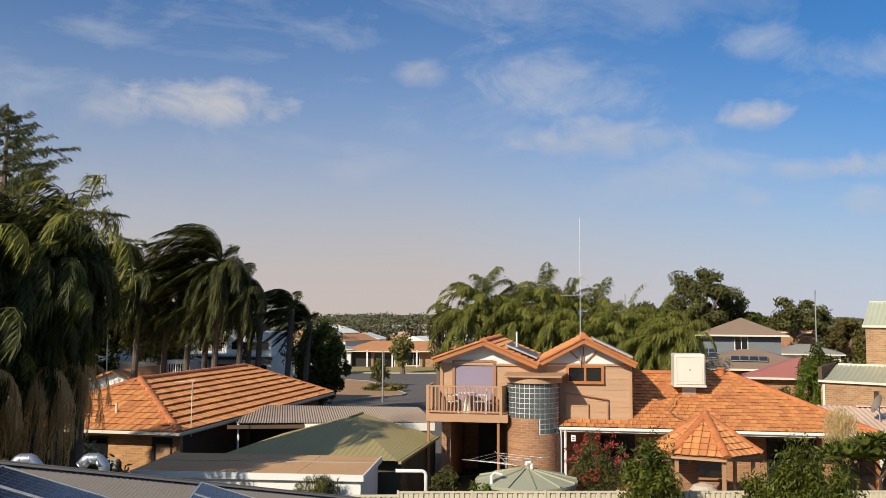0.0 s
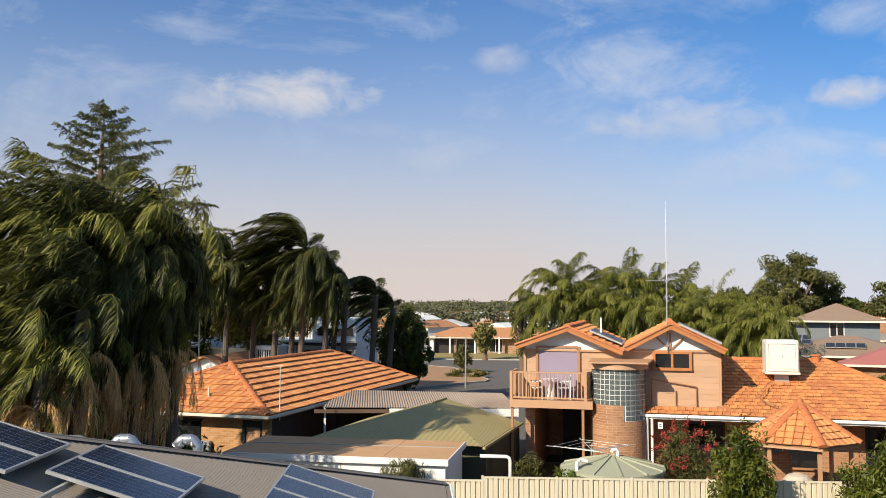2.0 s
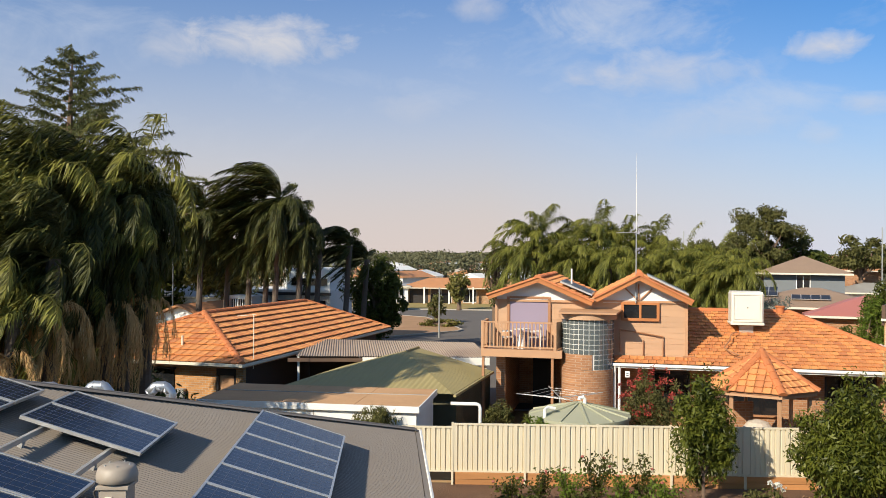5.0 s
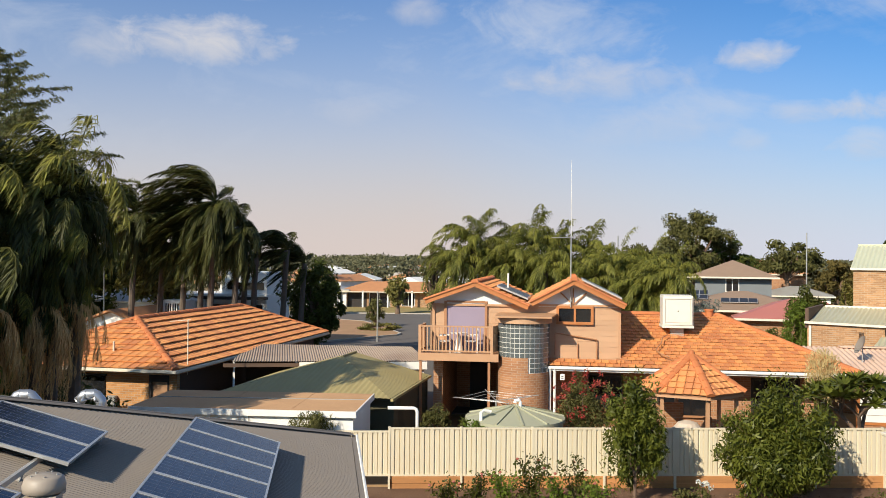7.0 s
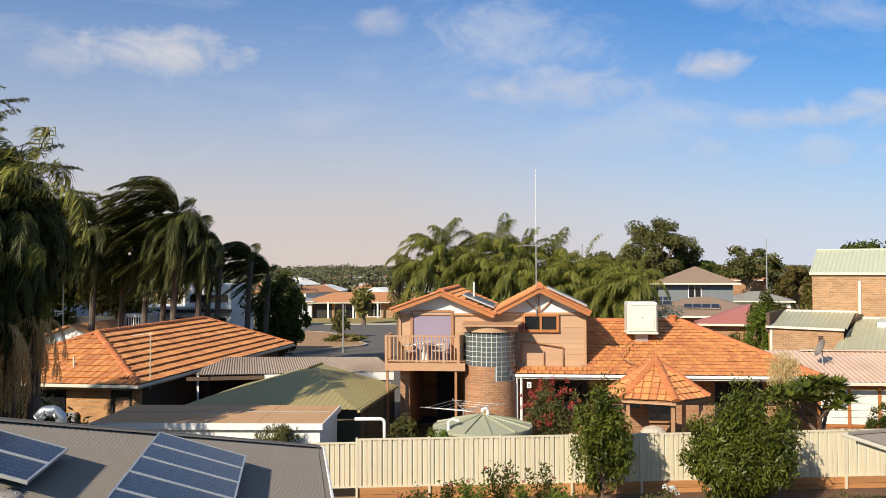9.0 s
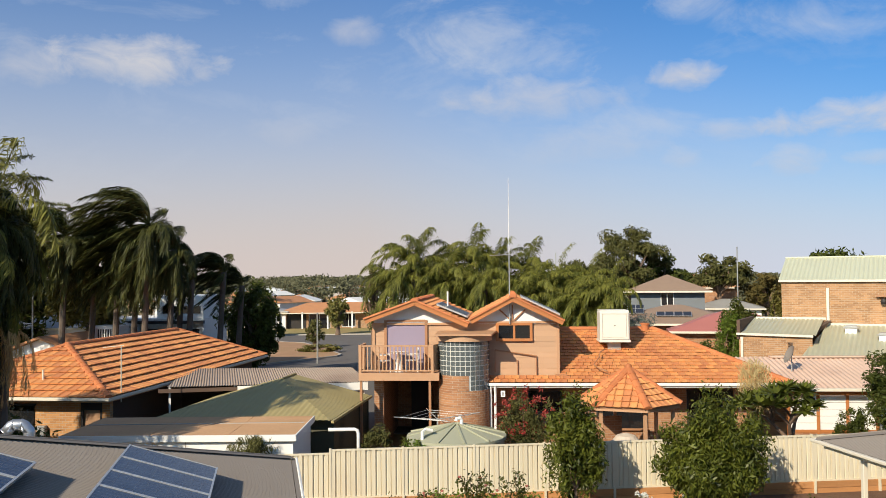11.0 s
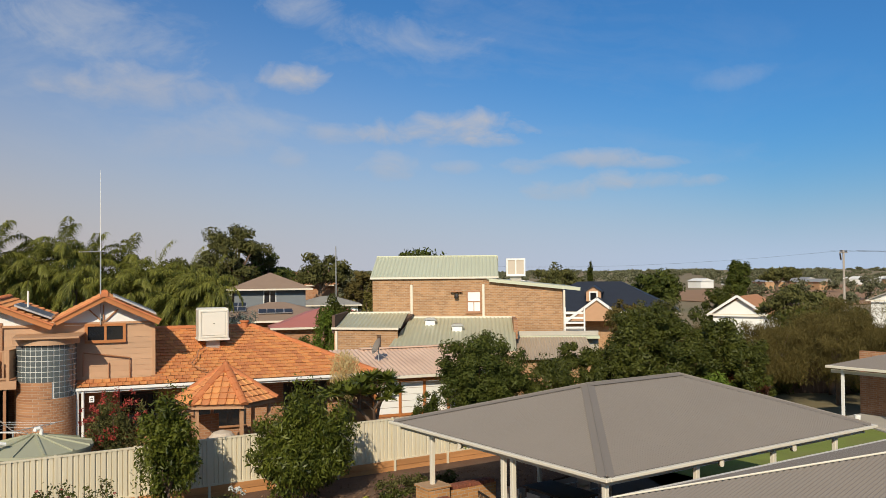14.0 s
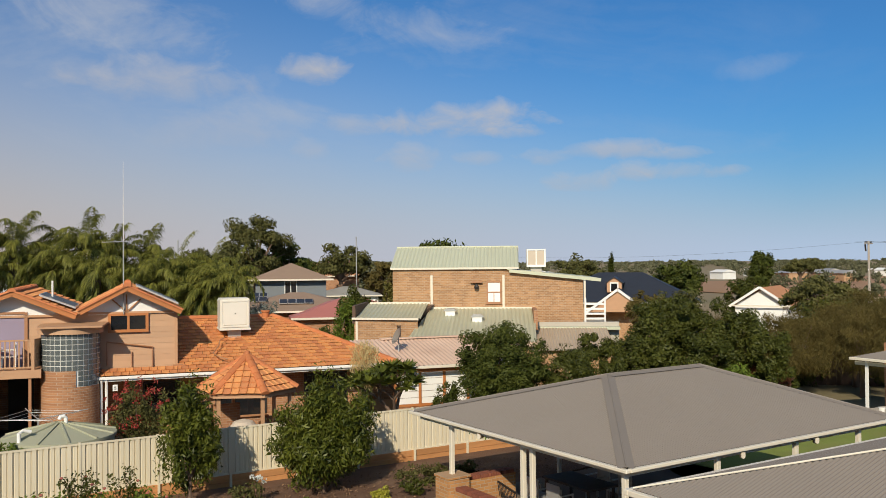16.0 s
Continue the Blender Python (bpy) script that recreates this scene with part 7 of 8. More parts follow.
def tree(name, at, centre_z, radii, n, leaf, label, category="tree", size=0.1, clumps=45, trunk=0.12, seed=1, group="", narrow=0.35, droop=0.0,
         spread=0.3, bark="bark", hollow=0.45, low=-1.0):
    t = thing(name, at, label, category, group)
    tips = leaves("crown", seed, n, (0, 0, centre_z), radii, LEAF[leaf], t, size, clumps, spread, narrow, droop, hollow, low)
    rng = np.random.default_rng(seed + 7)
    fork = (0, 0, max(0.2, centre_z - radii[2] * 0.75))
    made("trunk", lambda bm: tube(bm, [(0, 0, -0.1), (rng.uniform(-0.05, 0.05), 0, fork[2] * 0.5), fork], [trunk * 1.3, trunk, trunk * 0.85], 8), bark, t)
    pick = tips[rng.permutation(len(tips))[:14]]
    made("limb", lambda bm: limbs(bm, rng, fork, pick, trunk * 0.6), bark, t)
    return t


# palms -----------------------------------------------------------------


def frond_leaflets(rng, out, length, rise, hang, wind, per_side, leaflet, lists, wide=0.016):
    """One feathery frond from the origin: a midrib bent by its weight and the wind, with leaflets that stream from it."""
    P = []
    blow = np.array([wind[0], wind[1], 0.0])
    pos, d = np.zeros(3), unit(np.array([out[0], out[1], rise]) + blow * 0.55)
    steps = 12
    for k in range(steps + 1):
        P.append(pos.copy())
        f = k / steps
        d = unit(d + blow * (0.1 + 0.2 * f) + np.array([0, 0, -hang * (0.04 + 0.3 * f)]))
        pos = pos + d * length / steps
    P = np.array(P)
    t = np.linspace(0.14, 1.0, per_side)
    idx = t * steps
    i0 = np.minimum(idx.astype(int), steps - 1)
    base = P[i0] + (P[i0 + 1] - P[i0]) * (idx - i0)[:, None]
    tang = unit(P[i0 + 1] - P[i0])
    side = unit(np.cross(tang, [0, 0, 1.0]) + 1e-4)
    lift = rng.uniform(-0.2, 0.25)
    for s in (-1, 1):
        ln = leaflet * (1.0 - 0.65 * np.abs(t - 0.4) ** 1.2) * rng.uniform(0.7, 1.2, per_side)
        dr = unit(side * s * 0.6 + tang * 0.7 + blow * 0.9 + np.array([0, 0, lift - 0.35]) + rng.normal(size=(per_side, 3)) * 0.16)
        mid = base + dr * (ln * 0.5)[:, None]
        dr2 = unit(dr * 0.6 + tang * 0.2 + blow * 0.75 + np.array([0, 0, -0.95]) + rng.normal(size=(per_side, 3)) * 0.16)
        tip = mid + dr2 * (ln * 0.6)[:, None]
        w = unit(np.cross(dr, np.cross(tang, side) * 0.8 + rng.normal(size=(per_side, 3)) * 0.3)) * wide
        lists.append((base, mid, tip, w))
    return P


def palm_meshes(seed, fronds, length, leaflet, wind, per_side=62, droop=1.0, rises=(2.6, -0.6), wide=0.016):
    rng = np.random.default_rng(seed)
    lists, ribs = [], []
    for k in range(fronds):
        a = 2.399963 * k + rng.uniform(-0.2, 0.2)
        f = (k + 0.5) / fronds
        rise = rises[0] + (rises[1] - rises[0]) * f + rng.uniform(-0.3, 0.3)
        hang = (0.7 + 0.5 * f + rng.uniform(-0.2, 0.3)) * droop
        P = frond_leaflets(rng, (math.cos(a), math.sin(a)), length * rng.uniform(0.8, 1.1), rise, hang, wind, per_side, leaflet, lists, wide)
        ribs.append(P)
    base, mid, tip, w = (np.concatenate(c) for c in zip(*lists))
    n = len(base)
    v = np.stack([base, mid - w, mid + w, tip], 1)
    ar = np.arange(n) * 4
    faces = np.concatenate([np.stack([ar, ar + 1, ar + 2], 1), np.stack([ar + 1, ar + 3, ar + 2], 1)])
    me = bpy.data.meshes.new("crown")
    me.from_pydata(v.reshape(-1, 3).tolist(), [], faces.tolist())
    bm = bmesh.new()
    for P in ribs:
        tube(bm, [tuple(p) for p in P[::2]], [0.035, 0.028, 0.022, 0.017, 0.012, 0.008, 0.004], 4, cap=False)
    mr = bpy.data.meshes.new("midribs")
    bm.to_mesh(mr)
    bm.free()
    return me, mr


PALM = {}
for key, (sd, fr, ln, lf, wd, dr) in {
    "a": (1, 36, 3.1, 0.82, (-0.55, -0.05), 1.2), "b": (2, 34, 3.2, 0.82, (-0.65, 0.0), 1.15), "c": (3, 36, 3.0, 0.82, (-0.45, -0.12), 1.25), "d": (4, 30, 3.3, 0.85, (-1.1, 0.05), 0.75),
    "i": (11, 30, 3.0, 0.8, (-1.0, -0.1), 0.9), "e": (5, 22, 2.7, 0.72, (-0.16, 0.0), 1.0), "f": (6, 34, 3.1, 0.82, (-0.6, -0.15), 1.3), "g": (7, 24, 2.8, 0.75, (-0.22, 0.05), 1.15), "h": (8, 26, 2.9, 0.75, (-0.2, 0.0), 1.4),
}.items():
    PALM[key] = palm_meshes(sd, fr, ln, lf, wd, 80, dr, wide=0.021)
HANGING = palm_meshes(10, 24, 3.0, 0.75, (-0.25, -0.05), 74, 1.9, (0.9, -0.8), 0.021)
DEAD = palm_meshes(9, 22, 2.9, 0.55, (-0.3, 0.0), 60, 2.2, (0.7, -0.8), 0.015)


def mesh_child(name, me, material, parent, m, label=""):
    me = me.copy()
    me.materials.clear()
    me.materials.append(material)
    ob = new(name, me)
    ob.parent = parent
    ob.matrix_basis = m
    if label:
        ob["label"] = label
    return ob


def palm(x, y, crown_z, key, leaf, label, scale=1.0, turn=0.0, trunk=0.16, lean=0.3, dead=False, hanging=False, base=0.0):
    p = thing("palm_tree", (x, y, base), label, "palm", "palms")
    top = Vector((lean, 0, crown_z - base))
    pts = [Vector((0, 0, -0.1)), Vector((lean * 0.25, 0.05, top.z * 0.4)), Vector((lean * 0.7, 0, top.z * 0.75)), top]
    made("trunk", lambda bm: tube(bm, pts, [trunk * 1.35, trunk, trunk * 0.9, trunk * 1.0], 10), "palm_bark", p)
    for k in range(7):
        q = pts[2].lerp(top, k / 7)
        made("leaf_scar", lambda bm: tube(bm, [q, q + Vector((0, 0, 0.05))], trunk * 1.08, 10), "palm_bark", p) if k % 2 == 0 else None
    m = Matrix.Translation(top) @ Matrix.Rotation(radians(turn), 4, "Z") @ Matrix.Scale(scale, 4)
    mesh_child("crown", PALM[key][0], LEAF[leaf], p, m)
    mesh_child("midrib", PALM[key][1], LEAF["olive"], p, m)
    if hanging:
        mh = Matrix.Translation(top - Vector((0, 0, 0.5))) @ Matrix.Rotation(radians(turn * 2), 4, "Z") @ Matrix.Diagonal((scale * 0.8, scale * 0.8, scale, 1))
        # older fronds take the copy with shade in its colour
        mesh_child("hanging_fronds", HANGING[0], LEAF["palm_shaded"], p, mh, "older fronds hanging down the trunk")
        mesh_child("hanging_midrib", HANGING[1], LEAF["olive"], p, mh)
    if dead:
        md = Matrix.Translation(Vector((top.x, top.y - 0.15, min(top.z - 0.9, 5.0)))) @ Matrix.Rotation(radians(turn * 3), 4, "Z") @ Matrix.Diagonal((scale * 0.62, scale * 0.62, scale, 1))
        mesh_child("dead_skirt", DEAD[0], LEAF["dead"], p, md, "dry brown hanging fronds")
        mesh_child("dead_midrib", DEAD[1], LEAF["dead"], p, md)
    return p


NEAR_PALM = "feathery palm with wind-blown green fronds and dry brown skirt"
FAR_PALM = "tall feathery palm bent by the wind"
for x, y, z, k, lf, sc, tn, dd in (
    (-12.6, 20.6, 8.0, "a", "palm", 0.9, 0, True), (-14.2, 20.3, 7.9, "b", "palm", 0.9, 8, False), (-11.0, 22.6, 8.1, "c", "palm", 0.92, 0, True), (-12.1, 21.6, 7.6, "f", "palm_shaded", 0.95, 10, True),
    (-11.3, 22.2, 6.7, "a", "palm", 0.76, -10, True), (-11.6, 19.9, 6.3, "f", "palm_shaded", 0.82, 5, True),
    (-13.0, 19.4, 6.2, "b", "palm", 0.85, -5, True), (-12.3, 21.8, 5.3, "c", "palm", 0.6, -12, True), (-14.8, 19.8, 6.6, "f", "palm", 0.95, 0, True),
    (-16.4, 20.8, 7.6, "c", "palm", 1.0, 10, False), (-12.1, 19.1, 4.9, "a", "palm", 0.75, -12, True), (-14.0, 21.6, 6.0, "a", "palm_shaded", 0.95, 15, True), (-10.75, 23.4, 7.7, "f", "palm_shaded", 0.62, 0, True),
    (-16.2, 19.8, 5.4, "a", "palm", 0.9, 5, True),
):
    palm(x, y, z, k, lf, NEAR_PALM, sc, tn, 0.17, 0.2, dd, z > 6.3)
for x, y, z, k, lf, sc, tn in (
    (-14.0, 46.8, 9.5, "d", "palm_shaded", 1.25, 5), (-12.9, 47.6, 8.2, "i", "palm_shaded", 1.0, 10), (-12.2, 49.0, 7.3, "d", "palm_shaded", 0.9, -10),
    (-10.9, 51.0, 6.9, "i", "palm_shaded", 0.85, 0), (-10.2, 53.0, 6.1, "d", "palm_shaded", 0.85, 8), (-16.0, 48.2, 8.6, "i", "palm_shaded", 1.0, -8),
    (-14.9, 47.8, 7.6, "d", "palm_shaded", 1.0, 15), (-18.6, 47.4, 8.9, "i", "palm", 1.15, 0), (-17.6, 49.0, 7.4, "f", "palm_shaded", 1.0, 10), (-13.0, 49.8, 6.4, "i", "palm_shaded", 0.95, 5),
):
    palm(x, y, z, k, lf, FAR_PALM, sc, tn, 0.17, 0.3, False, z > 7.5)
for x, y, z, k, sc, tn in (
    (0.3, 51.0, 7.2, "e", 1.05, 0), (3.8, 52.0, 7.3, "g", 1.05, -10), (5.4, 53.0, 6.9, "e", 0.95, -20), (7.5, 54.0, 6.8, "g", 0.95, 0),
    (8.6, 50.0, 5.9, "h", 0.9, 20), (10.2, 49.0, 5.7, "h", 0.85, 20), (-0.8, 50.0, 6.1, "h", 0.85, 10), (2.2, 50.0, 6.2, "g", 0.9, 10), (4.4, 49.0, 5.8, "h", 0.85, -10),
    (10.7, 46.0, 5.3, "h", 0.8, 15), (7.0, 48.0, 5.5, "g", 0.85, 10), (9.4, 46.6, 4.7, "g", 0.8, 30),
):
    palm(x, y, z, k, "palm_mid", "feathery green palm behind the tiled house", sc, tn, 0.16, 0.2)


# the cedar -------------------------------------------------------------


def cedar():
    c = thing("cedar_tree", (-25.3, 45.4, 0), "tall dark cedar with layered drooping branches", "tree")
    rng = np.random.default_rng(5)
    H = 17.5
    made("trunk", lambda bm: tube(bm, [(0, 0, 0), (0.1, 0, 7), (0.1, 0, 13), (0.2, 0, 16.2), (0.25, 0, H)], [0.35, 0.28, 0.18, 0.07, 0.02], 8), "bark", c)
    cen, axs, sds = [], [], []
    for k in range(92):
        f = (k + 0.5) / 92
        z = 5.5 + (H - 5.6) * f ** 0.85
        ln = (10.6 * (1 - f) ** 0.85 + 0.7) * rng.uniform(0.45, 1.0)
        a = 2.399963 * k + rng.uniform(-0.5, 0.5)
        d = np.array([math.cos(a), math.sin(a), 0])
        sag = rng.uniform(0.1, 0.32)
        pts = []
        for s in np.linspace(0, 1, 7):
            pts.append(np.array([0.1 + (0.4 * max(0, f - 0.6)), 0, z]) + d * ln * s + np.array([0.2 * s * s, 0, ln * (0.34 * s - sag * s * s) + 0.25 * s ** 4]))
        made("branch", lambda bm: tube(bm, [tuple(p) for p in pts], [0.07 * (1 - f) + 0.02] + [0.05 * (1 - f) * (1 - s / 7) + 0.008 for s in range(1, 7)], 5), "bark", c)
        pts = np.array(pts)
        side = np.cross(d, [0, 0, 1.0])
        for t in np.linspace(0.16, 1.0, int(5 + ln * 3.4)):
            i = min(int(t * 6), 5)
            b = pts[i] + (pts[i + 1] - pts[i]) * (t * 6 - i)
            for w in (-1, 1):
                tl = (0.26 * ln * (1 - t) + 0.34) * rng.uniform(0.5, 1.15)
                e = unit(d * rng.uniform(0.5, 1.0) + side * w * rng.uniform(0.3, 0.9) + np.array([0, 0, rng.uniform(-0.1, 0.2)]))
                nn = int(8 + 14 * tl)
                q = rng.uniform(0.05, 1.0, nn)[:, None]
                p = b + e * tl * q + np.array([0, 0, -0.32]) * tl * q * q + rng.normal(size=(nn, 3)) * 0.035
                ax = unit(e * 0.6 + np.array([0, 0, -0.45]) + rng.normal(size=(nn, 3)) * 0.4)
                cen.append(p), axs.append(ax * rng.uniform(0.07, 0.19, (nn, 1)))
                sds.append(unit(np.cross(ax, rng.normal(size=(nn, 3)))) * rng.uniform(0.014, 0.03, (nn, 1)))
    quads_mesh("needles", np.concatenate(cen), np.concatenate(axs), np.concatenate(sds), LEAF["cedar"], c)


cedar()

# shrubs along the fence ------------------------------------------------
tree("slim_shrub", (4.55, 23.05, 0), 2.0, (0.85, 0.7, 1.65), 12500, "glossy", "slim upright leafy shrub against the cream fence", "shrub", 0.08, 110, 0.05, 11, narrow=0.3, droop=0.8, spread=0.3, hollow=0.25)
tree("broad_shrub", (8.15, 22.7, 0), 1.7, (1.7, 1.15, 1.65), 29000, "glossy", "broad dense green shrub against the cream fence", "shrub", 0.082, 190, 0.08, 12, narrow=0.28, droop=0.9, spread=0.25, hollow=0.3)
myrtle = tree("flowering_shrub", (3.75, 27.2, 0), 1.7, (1.05, 0.9, 1.35), 8000, "olive", "crepe myrtle with crimson flower heads", "shrub", 0.05, 90, 0.05, 13, spread=0.26, hollow=0.3)
leaves("flower_mass", 14, 1700, (0, 0, 2.05), (1.08, 0.95, 1.2), LEAF["red"], myrtle, 0.035, 70, 0.1, 0.6, 0, 0.7, -0.35, label="crimson flower heads")
tree("weeping_shrub", (-4.3, 23.7, 0), 1.65, (0.75, 0.6, 0.75), 3600, "olive", "weeping grey-green shrub by the white shed", "shrub", 0.09, 40, 0.04, 15, narrow=0.12, droop=1.6, hollow=0.3)
tree("leafy_tree", (16.7, 27.2, 0), 2.6, (1.9, 1.7, 1.75), 34000, "dark", "dense dark green tree beside the lean-to", "tree", 0.07, 120, 0.1, 16, narrow=0.32, spread=0.24)
tree("leafy_tree", (19.3, 26.6, 0), 2.05, (1.5, 1.2, 1.25), 14000, "mid", "lighter green tree in front of the brown roof", "tree", 0.075, 60, 0.08, 17, narrow=0.3, spread=0.28)
tree("leafy_shrub", (14.6, 25.6, 0), 0.95, (0.9, 0.6, 0.75), 5000, "bright", "low bright green shrub beneath the dark tree", "shrub", 0.06, 40, 0.04, 28)
shade = tree("shade_tree", (24.2, 26.0, 0), 2.7, (2.6, 2.4, 2.0), 44000, "mid", "broad dense green shade tree", "tree", 0.068, 110, 0.22, 18, narrow=0.4, spread=0.19)
for k, (x, y, z, a, b, c, n) in enumerate(((-1.7, 0.6, 2.2, 1.4, 1.5, 1.5, 12000), (2.2, -0.6, 3.2, 1.8, 1.6, 1.8, 16000), (0.5, 1.2, 4.0, 2.1, 1.6, 1.2, 14000), (3.2, -1.6, 2.4, 1.3, 1.3, 1.6, 9000), (-2.4, 1.8, 2.2, 1.5, 1.4, 1.6, 11000))):
    leaves("crown", 200 + k, int(n * 1.3), (x, y, z), (a, b, c), LEAF["mid"], shade, 0.068, 48, 0.2, 0.4)
tree("citrus_shrub", (24.6, 23.4, 0), 1.6, (1.1, 0.9, 1.1), 6000, "bright", "bright green shrub under the shade trees", "shrub", 0.08, 45, 0.06, 19)
tree("russet_shrub", (27.8, 25.0, 0), 1.5, (1.2, 0.9, 1.5), 5500, "russet", "russet-leaved shrub under the trees", "shrub", 0.08, 45, 0.05, 20, narrow=0.2)
for x, y, cz, r, rz, sd in ((31.0, 30.2, 2.3, 1.9, 1.6, 21), (33.6, 28.6, 2.5, 2.3, 1.75, 22), (36.0, 26.6, 2.75, 2.6, 1.85, 23), (39.0, 24.2, 3.2, 3.0, 1.9, 24), (38.6, 29.0, 3.1, 3.0, 1.8, 26)):
    tree("casuarina_tree", (x, y, 0), cz, (r, r, rz), 34000, "brown", "brownish fine-leaved drooping tree", "tree", 0.12, 110, 0.14, sd, narrow=0.07, droop=1.2, spread=0.26)
for x, y, r, sd in ((33.0, 33.0, 1.6, 281), (37.2, 31.0, 1.6, 282), (40.5, 29.0, 1.7, 283)):
    tree("hedge_shrub", (x, y, 0), 0.9, (2.2, 1.2, r * 0.7), 4000, "dark", "dark undergrowth below the drooping trees", "shrub", 0.1, 45, 0.05, sd)
tree("olive_tree", (31.95, 34.65, 0), 3.7, (1.5, 1.5, 1.3), 9000, "olive", "rounded grey-green olive tree", "tree", 0.09, 80, 0.15, 25, narrow=0.3)
back = thing("paling_fence", (0, 0, 0), "weathered grey paling fence behind the trees", "fence")
for k in range(60):
    boxes("paling", "shaded_brown", back, (-7.5 + 0.25 * k, -7.26 + 0.25 * k, 0, 0.03, 0, 1.55 + 0.02 * (k % 3)))
boxes("rail", "shaded_brown", back, (-7.5, 7.5, 0.03, 0.09, 0.4, 0.48), (-7.5, 7.5, 0.03, 0.09, 1.2, 1.28))
back.matrix_world = pose(37.5, 30.5, 0, 0, 0, -38)


def frangipani():
    f = thing("frangipani_tree", (11.75, 25.9, 0), "frangipani with bare forked limbs and rosettes of long leaves", "tree")
    rng = np.random.default_rng(31)
    bm = bmesh.new()
    tips = []

    def grow(p, d, ln, r, depth):
        q = p + d * ln
        tube(bm, [tuple(p), tuple((p + q) / 2 + np.array([0, 0, 0.04])), tuple(q)], [r, r * 0.9, r * 0.75], 6)
        if depth == 0:
            tips.append((q, d))
            return
        for k in range(3):
            a = 2.1 * k + rng.uniform(0, 1.0)
            e = unit(d * 0.75 + np.array([math.cos(a), math.sin(a), 0.25]) * 0.75)
            grow(q, e, ln * rng.uniform(0.6, 0.85), r * 0.72, depth - 1)
    grow(np.array([0.0, 0, 0]), np.array([0, 0, 1.0]), 1.3, 0.09, 3)
    part("limb", bm, "bark", f)
    cen, ax, sd = [], [], []
    for q, d in tips:
        for k in range(34):
            a = 2.399963 * k
            e = unit(np.array([math.cos(a), math.sin(a), rng.uniform(-0.5, 0.75)]) + d * 0.3)
            ln = rng.uniform(0.18, 0.29)
            cen.append(q + e * ln), ax.append(e * ln), sd.append(unit(np.cross(e, rng.normal(size=3) * 0.3 + np.array([0, 0, 1.0]))) * 0.065)
    cen, ax, sd = np.array(cen), np.array(ax), np.array(sd)
    cen = cen * np.array([1, 1, 1])
    quads_mesh("foliage", cen, ax, sd, LEAF["glossy"], f)
    leaves("flower_mass", 33, 120, (0, 0, 2.6), (1.4, 1.2, 0.5), LEAF["white"], f, 0.05, 20, 0.1, 0.8)


frangipani()


def plume(at, h, label):
    p = thing("plume_grass", at, label, "ornamental grass")
    rng = np.random.default_rng(35)
    n = 1900
    a = rng.uniform(0, 6.283, n)
    r = rng.uniform(0, 1, n) ** 0.7 * 0.55
    z = rng.uniform(h - 0.95, h + 0.5, n) - r * 0.55
    c = np.stack([np.cos(a) * r, np.sin(a) * r, z], 1)
    ax = unit(np.stack([np.cos(a) * 0.4, np.sin(a) * 0.4, np.full(n, 1.0)], 1) + rng.normal(size=(n, 3)) * 0.35) * rng.uniform(0.06, 0.16, (n, 1))
    quads_mesh("plumes", c, ax, unit(np.cross(ax, rng.normal(size=(n, 3)))) * 0.012, LEAF["straw"], p)
    m = 260
    a, r = rng.uniform(0, 6.283, m), rng.uniform(0.0, 0.25, m)
    c = np.stack([np.cos(a) * r, np.sin(a) * r, np.full(m, h * 0.45)], 1)
    ax = np.stack([np.cos(a) * 0.1, np.sin(a) * 0.1, np.full(m, h * 0.45)], 1)
    quads_mesh("stems", c, ax, unit(np.cross(ax, rng.normal(size=(m, 3)))) * 0.01, LEAF["olive"], p)


plume((11.8, 28.7, 0), 3.2, "pale straw-coloured plume grass by the tiled house")


def rose_bush(x, y, h, seed, flower="pink"):
    """Leggy canes from one foot, with leaves in loose sprays along them."""
    h *= 1.3
    t = thing("rose_bush", (x, y, 0), "leggy rose bush with a few faded blooms in the garden bed", "shrub", "rose bushes")
    rng = np.random.default_rng(seed)
    cen, ax, sd, tips = [], [], [], []
    bm = bmesh.new()
    for k in range(9):
        a, r, top = rng.uniform(0, 6.283), rng.uniform(0.1, 0.5), h * rng.uniform(0.5, 1.0)
        tip = np.array([math.cos(a) * r, math.sin(a) * r * 0.8, top])
        mid = tip * np.array([0.45, 0.45, 0.55])
        tube(bm, [(0, 0, -0.05), tuple(mid), tuple(tip)], [0.012, 0.009, 0.005], 5)
        tips.append(tip)
        n = int(85 * top)
        q = rng.uniform(0.3, 1.05, n)[:, None]
        p = mid * np.minimum(q * 2, 1) * (q < 0.5) + (mid + (tip - mid) * (q * 2 - 1)) * (q >= 0.5) + rng.normal(size=(n, 3)) * 0.075
        e = unit(rng.normal(size=(n, 3)) + np.array([0, 0, -0.2]))
        sz = rng.uniform(0.03, 0.06, (n, 1))
        cen.append(p), ax.append(e * sz), sd.append(unit(np.cross(e, rng.normal(size=(n, 3)))) * sz * 0.55)
    part("canes", bm, "bark", t)
    quads_mesh("foliage", np.concatenate(cen), np.concatenate(ax), np.concatenate(sd), LEAF["bright" if seed % 2 else "mid"], t)
    for k in range(4):
        at = tips[k] + rng.normal(size=3) * 0.05
        made("bloom", lambda bm: tube(bm, [at, (at[0], at[1], at[2] + 0.03), (at[0], at[1], at[2] + 0.06)], [0.015, 0.045, 0.03], 7), LEAF[flower], t)


for k, (x, y, h) in enumerate(((0.3, 22.4, 0.75), (1.05, 22.1, 0.85), (1.75, 22.5, 1.15), (2.35, 22.0, 0.8), (2.95, 22.6, 1.0), (3.5, 22.0, 0.75), (-0.5, 22.6, 0.6))):
    rose_bush(x, y, h, 60 + k)
